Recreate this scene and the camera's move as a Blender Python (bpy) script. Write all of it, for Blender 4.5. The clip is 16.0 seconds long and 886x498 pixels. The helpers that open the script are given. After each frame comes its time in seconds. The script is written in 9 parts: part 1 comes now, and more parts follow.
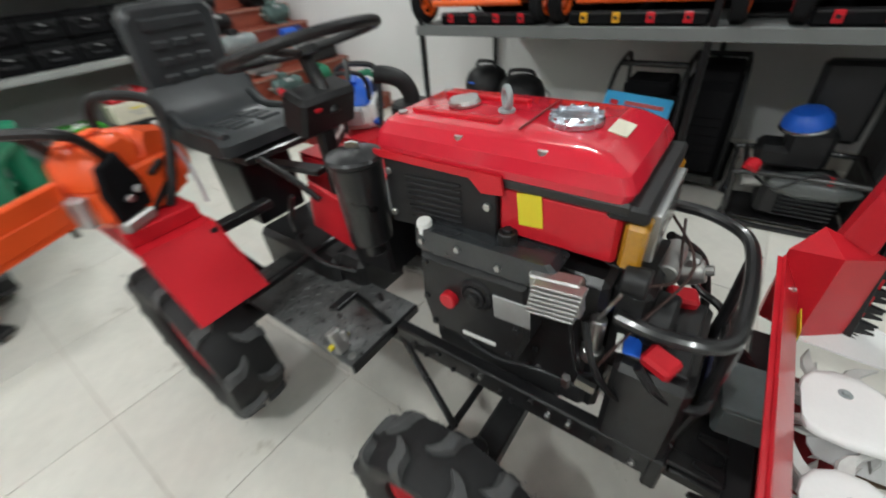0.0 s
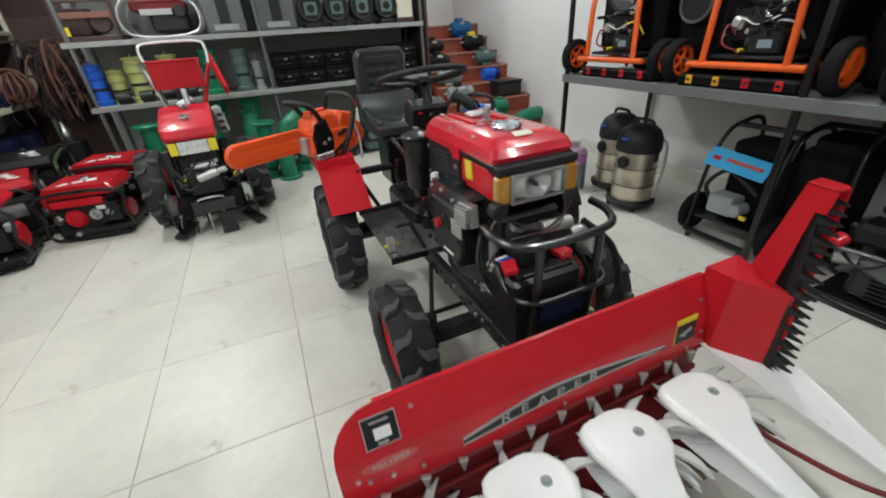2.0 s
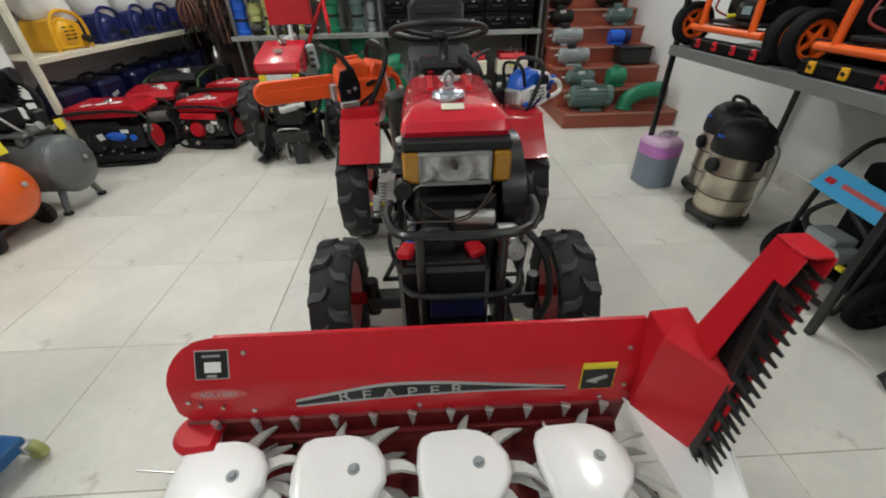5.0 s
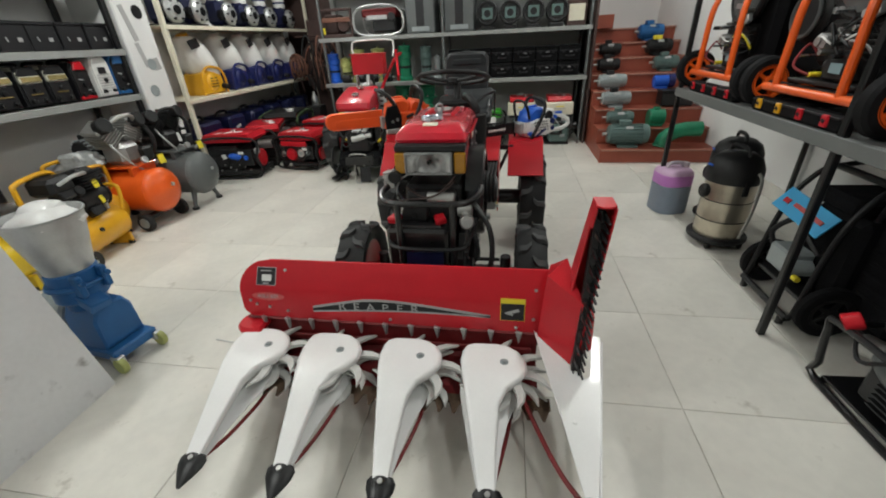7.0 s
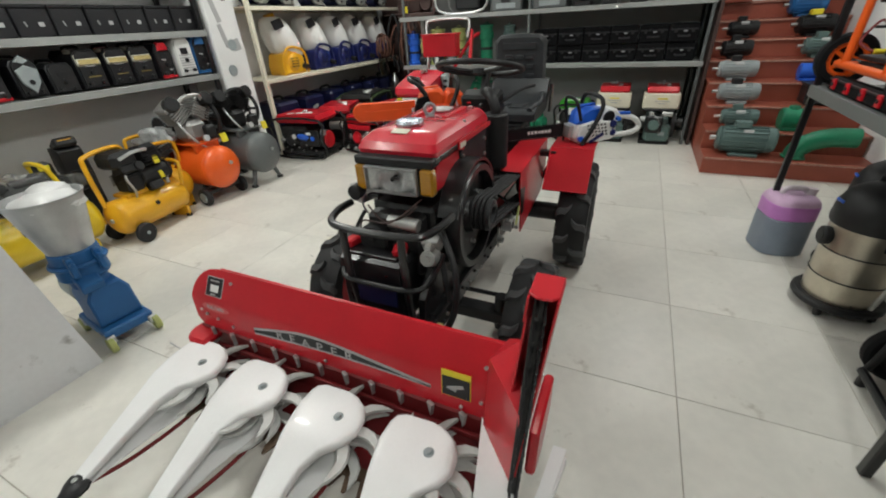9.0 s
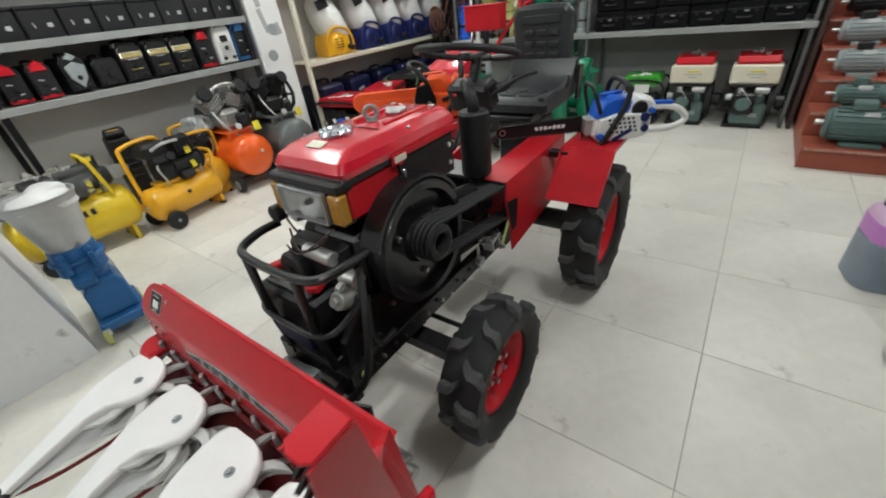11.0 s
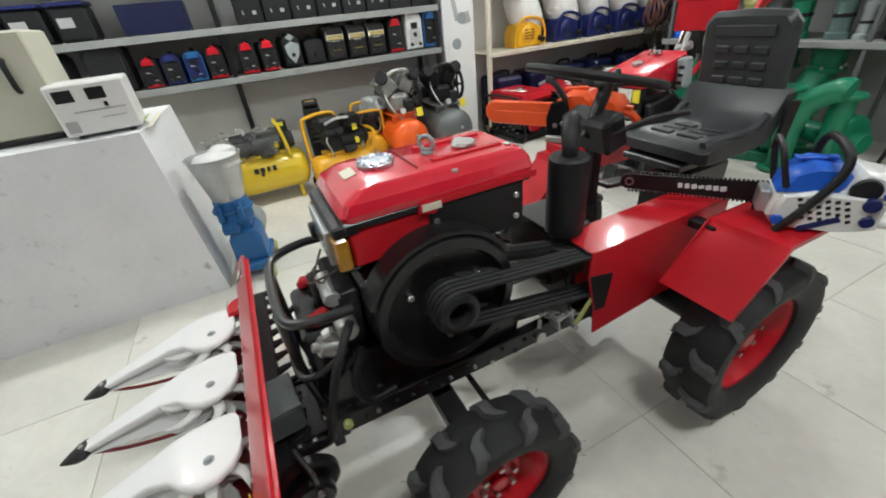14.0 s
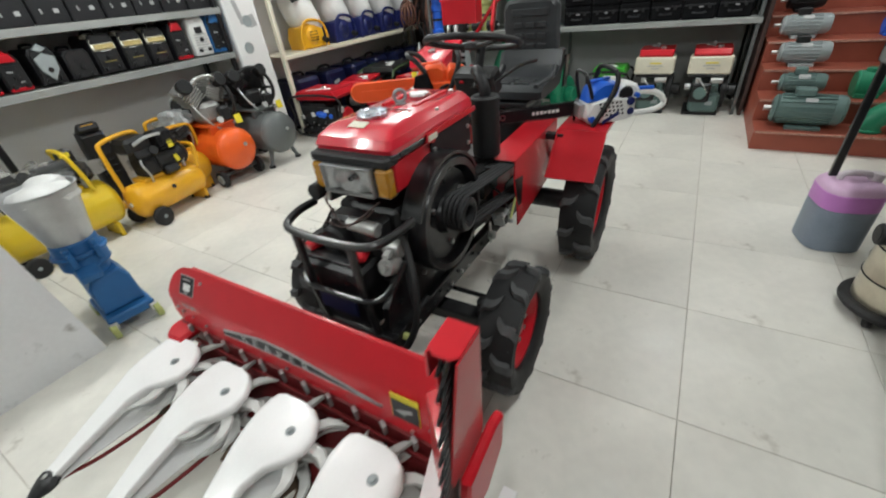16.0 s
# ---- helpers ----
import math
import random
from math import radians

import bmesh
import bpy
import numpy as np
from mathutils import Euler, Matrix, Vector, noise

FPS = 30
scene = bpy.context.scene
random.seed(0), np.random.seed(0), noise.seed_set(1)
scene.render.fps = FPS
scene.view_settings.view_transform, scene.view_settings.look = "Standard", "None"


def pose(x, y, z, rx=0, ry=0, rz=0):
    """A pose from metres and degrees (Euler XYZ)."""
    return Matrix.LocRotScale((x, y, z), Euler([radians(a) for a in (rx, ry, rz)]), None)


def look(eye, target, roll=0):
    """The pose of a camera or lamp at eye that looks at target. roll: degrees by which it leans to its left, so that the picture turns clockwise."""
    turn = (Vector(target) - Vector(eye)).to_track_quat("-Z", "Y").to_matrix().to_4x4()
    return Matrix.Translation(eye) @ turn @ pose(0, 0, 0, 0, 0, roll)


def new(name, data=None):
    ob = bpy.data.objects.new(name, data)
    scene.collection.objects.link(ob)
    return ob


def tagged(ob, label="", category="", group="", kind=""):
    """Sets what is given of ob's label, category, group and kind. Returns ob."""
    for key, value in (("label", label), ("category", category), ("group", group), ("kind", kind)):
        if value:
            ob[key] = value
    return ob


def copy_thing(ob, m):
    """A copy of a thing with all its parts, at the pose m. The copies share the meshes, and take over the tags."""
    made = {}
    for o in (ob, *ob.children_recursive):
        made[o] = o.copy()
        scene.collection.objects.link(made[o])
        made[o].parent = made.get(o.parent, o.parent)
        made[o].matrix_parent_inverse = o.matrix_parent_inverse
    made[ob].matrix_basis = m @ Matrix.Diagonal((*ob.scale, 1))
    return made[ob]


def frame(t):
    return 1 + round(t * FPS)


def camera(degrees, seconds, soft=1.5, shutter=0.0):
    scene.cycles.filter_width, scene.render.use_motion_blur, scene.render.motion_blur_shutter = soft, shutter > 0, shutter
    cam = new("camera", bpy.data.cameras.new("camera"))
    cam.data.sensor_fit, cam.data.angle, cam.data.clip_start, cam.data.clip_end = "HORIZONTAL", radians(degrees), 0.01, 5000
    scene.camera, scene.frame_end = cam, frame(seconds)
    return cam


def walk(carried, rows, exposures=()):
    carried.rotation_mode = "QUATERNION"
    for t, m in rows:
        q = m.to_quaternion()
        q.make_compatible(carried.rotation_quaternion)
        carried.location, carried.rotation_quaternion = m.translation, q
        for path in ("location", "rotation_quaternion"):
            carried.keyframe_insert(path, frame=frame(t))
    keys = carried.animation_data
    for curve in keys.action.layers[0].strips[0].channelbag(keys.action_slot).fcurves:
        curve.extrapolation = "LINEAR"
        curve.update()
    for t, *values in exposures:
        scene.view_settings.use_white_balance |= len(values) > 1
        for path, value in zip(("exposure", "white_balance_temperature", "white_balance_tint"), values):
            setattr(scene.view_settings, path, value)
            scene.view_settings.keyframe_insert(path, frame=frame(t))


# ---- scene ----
cam = camera(96.7, 16.0, soft=1.9, shutter=0.5)
PATH = [
    (0, (0.133, 0.101, 1.234), (-0.882, 1.353, 0.05), -5.8),
    (0.5, (0.438, -0.037, 1.279), (-0.948, 0.99, 0.266), -7.8),
    (1, (0.636, -0.031, 1.293), (-0.831, 0.908, 0.31), -6.8),
    (1.5, (0.826, 0.059, 1.273), (-0.736, 0.813, 0.277), -3.9),
    (2, (0.987, 0.091, 1.272), (-0.63, 0.751, 0.297), -4.0),
    (2.5, (1.149, 0.106, 1.257), (-0.462, 0.758, 0.267), -1.0),
    (3, (1.222, 0.24, 1.272), (-0.454, 0.732, 0.297), -5.2),
    (3.5, (1.263, 0.409, 1.256), (-0.421, 0.743, 0.23), -0.8),
    (4, (1.215, 0.496, 1.241), (-0.453, 0.759, 0.17), -2.1),
    (4.5, (1.067, 0.621, 1.24), (-0.581, 0.735, 0.113), -1.4),
    (4.7, (1.028, 0.656, 1.245), (-0.62, 0.748, 0.116), -1.3),
    (6.8, (1.565, 1.059, 1.281), (-0.177, 0.778, 0.339), -2.1),
    (7, (1.586, 1.088, 1.284), (-0.153, 0.781, 0.346), -2.9),
    (7.5, (1.528, 1.224, 1.287), (-0.193, 0.799, 0.36), -4.4),
    (8, (1.425, 1.365, 1.288), (-0.23, 0.773, 0.333), -5.4),
    (8.5, (1.282, 1.416, 1.277), (-0.356, 0.784, 0.319), -5.6),
    (9, (1.1, 1.444, 1.281), (-0.462, 0.689, 0.287), -3.4),
    (9.2, (1.06, 1.453, 1.281), (-0.495, 0.677, 0.291), -3.8),
    (11.3, (0.533, 1.687, 1.277), (-0.731, 0.564, 0.208), -5.9),
    (11.5, (0.476, 1.668, 1.28), (-0.753, 0.503, 0.216), -4.6),
    (12, (0.405, 1.637, 1.28), (-0.705, 0.356, 0.219), -4.3),
    (12.5, (0.291, 1.641, 1.284), (-0.618, 0.221, 0.209), -3.8),
    (13, (0.163, 1.692, 1.283), (-0.605, 0.226, 0.161), -3.1),
    (13.5, (0.112, 1.73, 1.294), (-0.541, 0.204, 0.179), -6.0),
    (14, (0.159, 1.708, 1.306), (-0.52, 0.141, 0.264), -6.3),
    (14.5, (0.332, 1.617, 1.281), (-0.647, 0.264, 0.18), -5.7),
    (15, (0.457, 1.581, 1.285), (-0.808, 0.524, 0.152), -3.1),
    (15.5, (0.661, 1.634, 1.283), (-0.752, 0.674, 0.243), -7.5),
    (16, (0.85, 1.584, 1.293), (-0.547, 0.672, 0.19), -6.6),
]
walk(cam, [(t, look(eye, target, roll)) for t, eye, target, roll in PATH],
     exposures=[(0.0, 0.18, 6150, 9), (2.0, 0.10, 6150, 9), (3.0, -0.01, 6150, 9), (4.7, -0.04, 6300, 9), (7.0, -0.10, 6380, 9), (9.2, -0.01, 6380, 9), (11.5, 0.16, 6200, 9), (13.0, 0.20, 6200, 9), (14.5, 0.26, 6200, 9), (16.0, 0.21, 6200, 9)])

# ---- light ----
world = bpy.data.worlds.new("world")
scene.world = world
world.use_nodes = True
world.node_tree.nodes["Background"].inputs[0].default_value = (0.9, 0.95, 1.0, 1)
world.node_tree.nodes["Background"].inputs[1].default_value = 0.15
scene.view_settings.exposure = 0.0

LAMPS = [(x, y) for x in (-3.3, -0.45, 1.9) for y in (-1.15, 1.98)]
LAMP_Z = 2.86
for lx, ly in LAMPS:
    ld = bpy.data.lights.new("ceiling_lamp", "POINT" if ly < 0 or lx < -3 else "AREA")
    ld.color = (0.965, 0.98, 0.925)
    if ld.type == "POINT":
        ld.energy, ld.shadow_soft_size = (49 if lx > 1 else 57 if ly < 0 else 36), 0.08
    else:
        ld.energy = 12 if lx > 1 else 17
        ld.shape, ld.size, ld.size_y = "RECTANGLE", 0.5, 0.12
    new("ceiling_lamp", ld).matrix_world = pose(lx, ly, LAMP_Z - (0.16 if ld.type == "POINT" else 0.035))


# ---- materials ----
def paint(name, color, rough=0.45, metal=0.0, var=0.12, scale=9.0, bump=0.05, coat=0.0, grain=120.0, dirt=None, dirt_at=0.62, trans=0.0, ior=1.45, tint=0.0, spec=0.5, spots=None):
    """A procedural surface: base colour with slow and fine variation, uneven gloss and fine relief."""
    m = bpy.data.materials.new(name)
    m.use_nodes = True
    nt = m.node_tree
    n, l = nt.nodes, nt.links
    b = n["Principled BSDF"]
    b.inputs["Metallic"].default_value = metal
    b.inputs["Coat Weight"].default_value = coat
    b.inputs["Specular IOR Level"].default_value = spec
    b.inputs["Coat Roughness"].default_value = 0.08
    b.inputs["IOR"].default_value = ior
    b.inputs["Transmission Weight"].default_value = trans
    tc = n.new("ShaderNodeTexCoord")
    big, fine = n.new("ShaderNodeTexNoise"), n.new("ShaderNodeTexNoise")
    big.inputs["Scale"].default_value, big.inputs["Detail"].default_value = scale, 4
    fine.inputs["Scale"].default_value, fine.inputs["Detail"].default_value = grain, 2
    for t in (big, fine):
        l.new(tc.outputs["Object"], t.inputs["Vector"])
    add = n.new("ShaderNodeMath")
    add.operation = "MULTIPLY_ADD"
    l.new(fine.outputs["Fac"], add.inputs[0])
    add.inputs[1].default_value = 0.35
    l.new(big.outputs["Fac"], add.inputs[2])
    ramp = n.new("ShaderNodeMapRange")
    ramp.inputs[1].default_value, ramp.inputs[2].default_value = 0.3, 1.05
    ramp.inputs[3].default_value, ramp.inputs[4].default_value = 1 - var, 1 + var
    l.new(add.outputs[0], ramp.inputs[0])
    mul = n.new("ShaderNodeVectorMath")
    mul.operation = "SCALE"
    mul.inputs[0].default_value = color
    l.new(ramp.outputs[0], mul.inputs["Scale"])
    out = mul.outputs[0]
    if tint:
        oi, tr = n.new("ShaderNodeObjectInfo"), n.new("ShaderNodeMapRange")
        tr.inputs[3].default_value, tr.inputs[4].default_value = 1 - tint, 1 + tint
        l.new(oi.outputs["Random"], tr.inputs[0])
        m2 = n.new("ShaderNodeVectorMath")
        m2.operation = "SCALE"
        l.new(out, m2.inputs[0])
        l.new(tr.outputs[0], m2.inputs["Scale"])
        out = m2.outputs[0]
    if dirt:
        sp = n.new("ShaderNodeTexNoise")
        sp.inputs["Scale"].default_value, sp.inputs["Detail"].default_value, sp.inputs["Roughness"].default_value = scale * 2.3, 7, 0.7
        l.new(tc.outputs["Object"], sp.inputs["Vector"])
        dr = n.new("ShaderNodeMapRange")
        dr.inputs[1].default_value, dr.inputs[2].default_value = dirt_at, dirt_at + 0.12
        l.new(sp.outputs["Fac"], dr.inputs[0])
        mx = n.new("ShaderNodeMix")
        mx.data_type = "RGBA"
        l.new(dr.outputs[0], mx.inputs[0])
        l.new(out, mx.inputs[6])
        mx.inputs[7].default_value = (*dirt, 1)
        out = mx.outputs[2]
    if spots:
        col, at, sc = spots
        s2 = n.new("ShaderNodeTexNoise")
        s2.inputs["Scale"].default_value, s2.inputs["Detail"].default_value, s2.inputs["Distortion"].default_value = sc, 5, 0.8
        l.new(tc.outputs["Object"], s2.inputs["Vector"])
        d2 = n.new("ShaderNodeMapRange")
        d2.inputs[1].default_value, d2.inputs[2].default_value, d2.inputs[4].default_value = at, at + 0.06, 0.8
        l.new(s2.outputs["Fac"], d2.inputs[0])
        m3 = n.new("ShaderNodeMix")
        m3.data_type = "RGBA"
        l.new(d2.outputs[0], m3.inputs[0])
        l.new(out, m3.inputs[6])
        m3.inputs[7].default_value = (*col, 1)
        out = m3.outputs[2]
    l.new(out, b.inputs["Base Color"])
    rr = n.new("ShaderNodeMapRange")
    rr.inputs[3].default_value, rr.inputs[4].default_value = max(rough * 0.75, 0.02), min(rough * 1.3, 1)
    l.new(big.outputs["Fac"], rr.inputs[0])
    l.new(rr.outputs[0], b.inputs["Roughness"])
    if bump:
        bp = n.new("ShaderNodeBump")
        bp.inputs["Strength"].default_value, bp.inputs["Distance"].default_value = bump, 0.002
        l.new(add.outputs[0], bp.inputs["Height"])
        l.new(bp.outputs[0], b.inputs["Normal"])
    return m


def glow(name, color, strength):
    m = bpy.data.materials.new(name)
    m.use_nodes = True
    b = m.node_tree.nodes["Principled BSDF"]
    b.inputs["Base Color"].default_value = (0.8, 0.8, 0.8, 1)
    b.inputs["Emission Color"].default_value = (*color, 1)
    b.inputs["Emission Strength"].default_value = strength
    return m


RED = paint("red_enamel", (0.53, 0.013, 0.023), 0.34, var=0.12, scale=5, bump=0.04, coat=0.3, spec=0.22)
BONNETR = paint("wavy_red_sheet", (0.62, 0.014, 0.034), 0.22, var=0.10, scale=5, bump=0.25, coat=0.8, grain=14.0, spec=0.3)
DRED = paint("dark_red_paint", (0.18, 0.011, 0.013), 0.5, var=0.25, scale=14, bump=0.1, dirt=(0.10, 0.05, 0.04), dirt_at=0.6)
BLACK = paint("black_paint", (0.010, 0.010, 0.011), 0.30, var=0.3, scale=12, bump=0.06, coat=0.25, dirt=(0.03, 0.028, 0.026), dirt_at=0.70)
MATTE = paint("matte_black_plastic", (0.010, 0.010, 0.011), 0.5, var=0.25, scale=20, bump=0.12)
RUBBER = paint("tyre_rubber", (0.013, 0.013, 0.014), 0.62, var=0.35, scale=18, bump=0.25, dirt=(0.05, 0.048, 0.044), dirt_at=0.68)
SEATV = paint("worn_seat_vinyl", (0.034, 0.037, 0.040), 0.40, var=0.35, scale=9, bump=0.2, dirt=(0.05, 0.052, 0.052), dirt_at=0.6)
WORN = paint("worn_rubber", (0.075, 0.076, 0.078), 0.7, var=0.25, scale=40, bump=0.25, dirt=(0.05, 0.05, 0.05), dirt_at=0.6)
SHAFT = paint("oiled_dark_steel", (0.030, 0.031, 0.033), 0.32, metal=0.4, var=0.35, scale=25, bump=0.25)
HOUSINGG = paint("grey_green_gear_housing", (0.13, 0.15, 0.152), 0.3, var=0.2, scale=12, bump=0.1, coat=0.2)
IRON = paint("cast_iron_dark", (0.020, 0.020, 0.021), 0.36, metal=0.25, var=0.35, scale=25, bump=0.35, dirt=(0.06, 0.055, 0.05), dirt_at=0.68)
STEEL = paint("bare_steel", (0.55, 0.55, 0.54), 0.33, metal=1.0, var=0.15, scale=30, bump=0.08)
CHROME = paint("chrome", (0.78, 0.79, 0.80), 0.22, metal=1.0, var=0.06, scale=20, bump=0.03)
ALU = paint("cast_aluminium", (0.48, 0.48, 0.47), 0.45, metal=0.85, var=0.18, scale=28, bump=0.2)
GREYP = paint("grey_rack_paint", (0.30, 0.31, 0.30), 0.5, var=0.12, scale=6, bump=0.05, dirt=(0.18, 0.17, 0.15), dirt_at=0.68)
WHITEP = paint("white_plastic", (0.80, 0.80, 0.78), 0.3, var=0.05, scale=8, bump=0.03)
BLADE = paint("white_gloss_blade", (0.88, 0.88, 0.875), 0.34, var=0.05, scale=7, bump=0.02, coat=0.3, dirt=(0.55, 0.53, 0.50), dirt_at=0.72)
# Cutter steel with the brown shadow under the header put into its colour.
SHADEBROWN = paint("cutter_steel_shade_brown", (0.13, 0.085, 0.055), 0.6, metal=0.2, var=0.4, scale=30, bump=0.3)
STARM = paint("grey_star_plastic", (0.60, 0.60, 0.58), 0.5, var=0.12, scale=30, bump=0.08)
CREAM = paint("cream_paint", (0.72, 0.68, 0.55), 0.45, var=0.1, scale=9, dirt=(0.4, 0.35, 0.27), dirt_at=0.69)
WALL = paint("white_wall_paint", (0.78, 0.78, 0.77), 0.7, var=0.05, scale=2.0, bump=0.12, grain=60, dirt=(0.55, 0.53, 0.50), dirt_at=0.73)
SCUFF = paint("scuffed_white_wall", (0.80, 0.81, 0.825), 0.6, var=0.10, scale=2.6, bump=0.2, grain=50, dirt=(0.52, 0.52, 0.52), dirt_at=0.60, spots=((0.26, 0.25, 0.24), 0.69, 7.0))
GWALL = paint("grey_wall_paint", (0.36, 0.37, 0.36), 0.7, var=0.1, scale=2.0, bump=0.12, grain=60)
CEIL = paint("ceiling_paint", (0.62, 0.62, 0.61), 0.8, var=0.04, scale=2.0)
TILE = paint("polished_floor_tile", (0.725, 0.705, 0.645), 0.34, var=0.16, scale=2.4, bump=0.015, grain=22, tint=0.035, dirt=(0.50, 0.47, 0.41), dirt_at=0.60, spots=((0.44, 0.41, 0.35), 0.68, 4.0))
GROUT = paint("grey_grout", (0.46, 0.42, 0.36), 0.85, var=0.3, scale=10)
BRICKR = paint("red_stair_tile", (0.30, 0.075, 0.045), 0.45, var=0.18, scale=8, bump=0.1, dirt=(0.50, 0.42, 0.36), dirt_at=0.70)
NOSE = paint("chipped_stair_edge", (0.40, 0.20, 0.15), 0.6, var=0.5, scale=35, bump=0.3, dirt=(0.62, 0.55, 0.48), dirt_at=0.55)
ORANGE = paint("orange_paint", (0.80, 0.115, 0.012), 0.32, var=0.08, scale=7, coat=0.3)
ORANGED = paint("orange_plastic", (0.84, 0.10, 0.018), 0.38, var=0.07, scale=10)
YELLOW = paint("yellow_paint", (0.78, 0.40, 0.015), 0.32, var=0.08, scale=8, coat=0.3)
LEMON = paint("lemon_yellow_paint", (0.78, 0.55, 0.02), 0.30, var=0.08, scale=8, coat=0.3)
YLAB = paint("yellow_label", (0.75, 0.62, 0.03), 0.5, var=0.06)
AMBER = paint("amber_lens", (0.42, 0.20, 0.012), 0.15, var=0.15, scale=60, bump=0.1, coat=0.6)
BLUE = paint("blue_enamel", (0.022, 0.125, 0.33), 0.42, var=0.14, scale=11, bump=0.1, dirt=(0.03, 0.06, 0.13), dirt_at=0.66)
NAVY = paint("navy_plastic", (0.007, 0.010, 0.045), 0.35, var=0.25, scale=12)
BLUEB = paint("bright_blue_plastic", (0.02, 0.12, 0.62), 0.35, var=0.1, scale=12)
BLUED = paint("deep_blue_plastic", (0.012, 0.018, 0.11), 0.4, var=0.2, scale=12)
CYAN = paint("light_blue_banner", (0.05, 0.42, 0.78), 0.45, var=0.05, scale=9)
GREEN = paint("green_enamel", (0.012, 0.20, 0.10), 0.38, var=0.15, scale=12, coat=0.2)
LGREEN = paint("bright_green_paint", (0.05, 0.36, 0.03), 0.35, var=0.1, scale=12, coat=0.2)
DTYRE = paint("dull_black_tyre", (0.008, 0.008, 0.009), 0.75, var=0.3, scale=20, bump=0.2, spec=0.2)
OLIVE = paint("olive_paint", (0.045, 0.075, 0.03), 0.5, var=0.2, scale=14)
LIME = paint("pale_lime_plastic", (0.44, 0.47, 0.17), 0.4, var=0.1, scale=14)
GALV = paint("galvanised_sheet", (0.50, 0.51, 0.51), 0.42, metal=0.7, var=0.16, scale=16, bump=0.1, dirt=(0.36, 0.35, 0.33), dirt_at=0.66)
GREYM = paint("motor_grey_paint", (0.30, 0.335, 0.34), 0.42, var=0.14, scale=14, bump=0.1)
GREYG = paint("motor_green_grey_paint", (0.105, 0.165, 0.155), 0.45, var=0.18, scale=14, bump=0.1)
TANKG = paint("dark_grey_tank_paint", (0.115, 0.125, 0.125), 0.4, var=0.1, scale=6, coat=0.15)
COVERM = paint("grey_black_enamel", (0.028, 0.031, 0.034), 0.22, var=0.25, scale=14, bump=0.08, coat=0.4)
VISOR = paint("silvery_visor", (0.58, 0.56, 0.46), 0.24, metal=0.35, var=0.3, scale=30, bump=0.1)
# Dull black castings, also deep shade between goods put into the base colour.
SHADE = paint("dull_black_and_shade", (0.004, 0.004, 0.005), 0.8, var=0.4, scale=18, bump=0.3, spec=0.2)
CASEB = paint("black_case_plastic", (0.008, 0.008, 0.010), 0.42, var=0.3, scale=16, bump=0.1)
MARK = paint("white_print", (0.78, 0.78, 0.76), 0.5, var=0.06)
GREYMARK = paint("silver_print", (0.42, 0.42, 0.42), 0.45, var=0.1)
DECKP = paint("dark_rack_board_paint", (0.155, 0.163, 0.16), 0.5, var=0.12, scale=6, bump=0.05, dirt=(0.12, 0.115, 0.10), dirt_at=0.66)
BADGE = paint("faded_badge_print", (0.55, 0.09, 0.09), 0.45, var=0.3, scale=60)
PURPLE = paint("magenta_liquid_plastic", (0.52, 0.20, 0.55), 0.35, var=0.1, scale=12)
SMOKE = paint("grey_liquid_plastic", (0.21, 0.25, 0.31), 0.35, var=0.15, scale=10)
PINKISH = paint("cloudy_pinkish_plastic", (0.60, 0.40, 0.58), 0.4, var=0.12, scale=10)
CLOUDY = paint("cloudy_plastic", (0.62, 0.56, 0.60), 0.4, var=0.1, scale=10)
BROWN = paint("brown_rubber_hose", (0.17, 0.075, 0.05), 0.6, var=0.25, scale=25)
DBROWN = paint("dark_brown_board", (0.055, 0.030, 0.026), 0.55, var=0.3, scale=9, bump=0.1)
BEIGE = paint("beige_metal_case", (0.55, 0.54, 0.44), 0.5, var=0.06, scale=6)
SACK = paint("white_plastic_sack", (0.74, 0.74, 0.73), 0.35, var=0.12, scale=14, bump=0.5)
STAINL = paint("brushed_stainless", (0.58, 0.53, 0.43), 0.3, metal=0.9, var=0.15, scale=14, bump=0.05)
WRAP = paint("crumpled_clear_film", (0.42, 0.43, 0.43), 0.18, var=0.4, scale=22, bump=0.8)
FILM = paint("thin_clear_film", (0.93, 0.94, 0.94), 0.07, var=0.1, scale=22, bump=1.0, trans=0.94, ior=1.14)
GOLD = paint("pale_gold_trim", (0.50, 0.40, 0.17), 0.25, metal=0.7, var=0.15, scale=20)
CAPB = paint("bluish_chrome", (0.62, 0.67, 0.75), 0.26, metal=1.0, var=0.08, scale=20, bump=0.05)
SCREEN = paint("lcd_window", (0.30, 0.42, 0.46), 0.2, var=0.1)
PLATE = paint("chequer_plate_worn", (0.17, 0.175, 0.175), 0.42, metal=0.5, var=0.4, scale=16, bump=0.3, dirt=(0.03, 0.03, 0.03), dirt_at=0.55)
LENS = paint("lamp_glass_ribbed", (0.97, 0.97, 0.97), 0.18, var=0.03, scale=50, bump=0.15, trans=1.0)
REFLECT = paint("lamp_reflector", (0.88, 0.89, 0.89), 0.3, metal=0.7, var=0.3, scale=40, bump=0.5)
LAMPM = glow("lamp_diffuser", (1.0, 0.97, 0.92), 6.0)


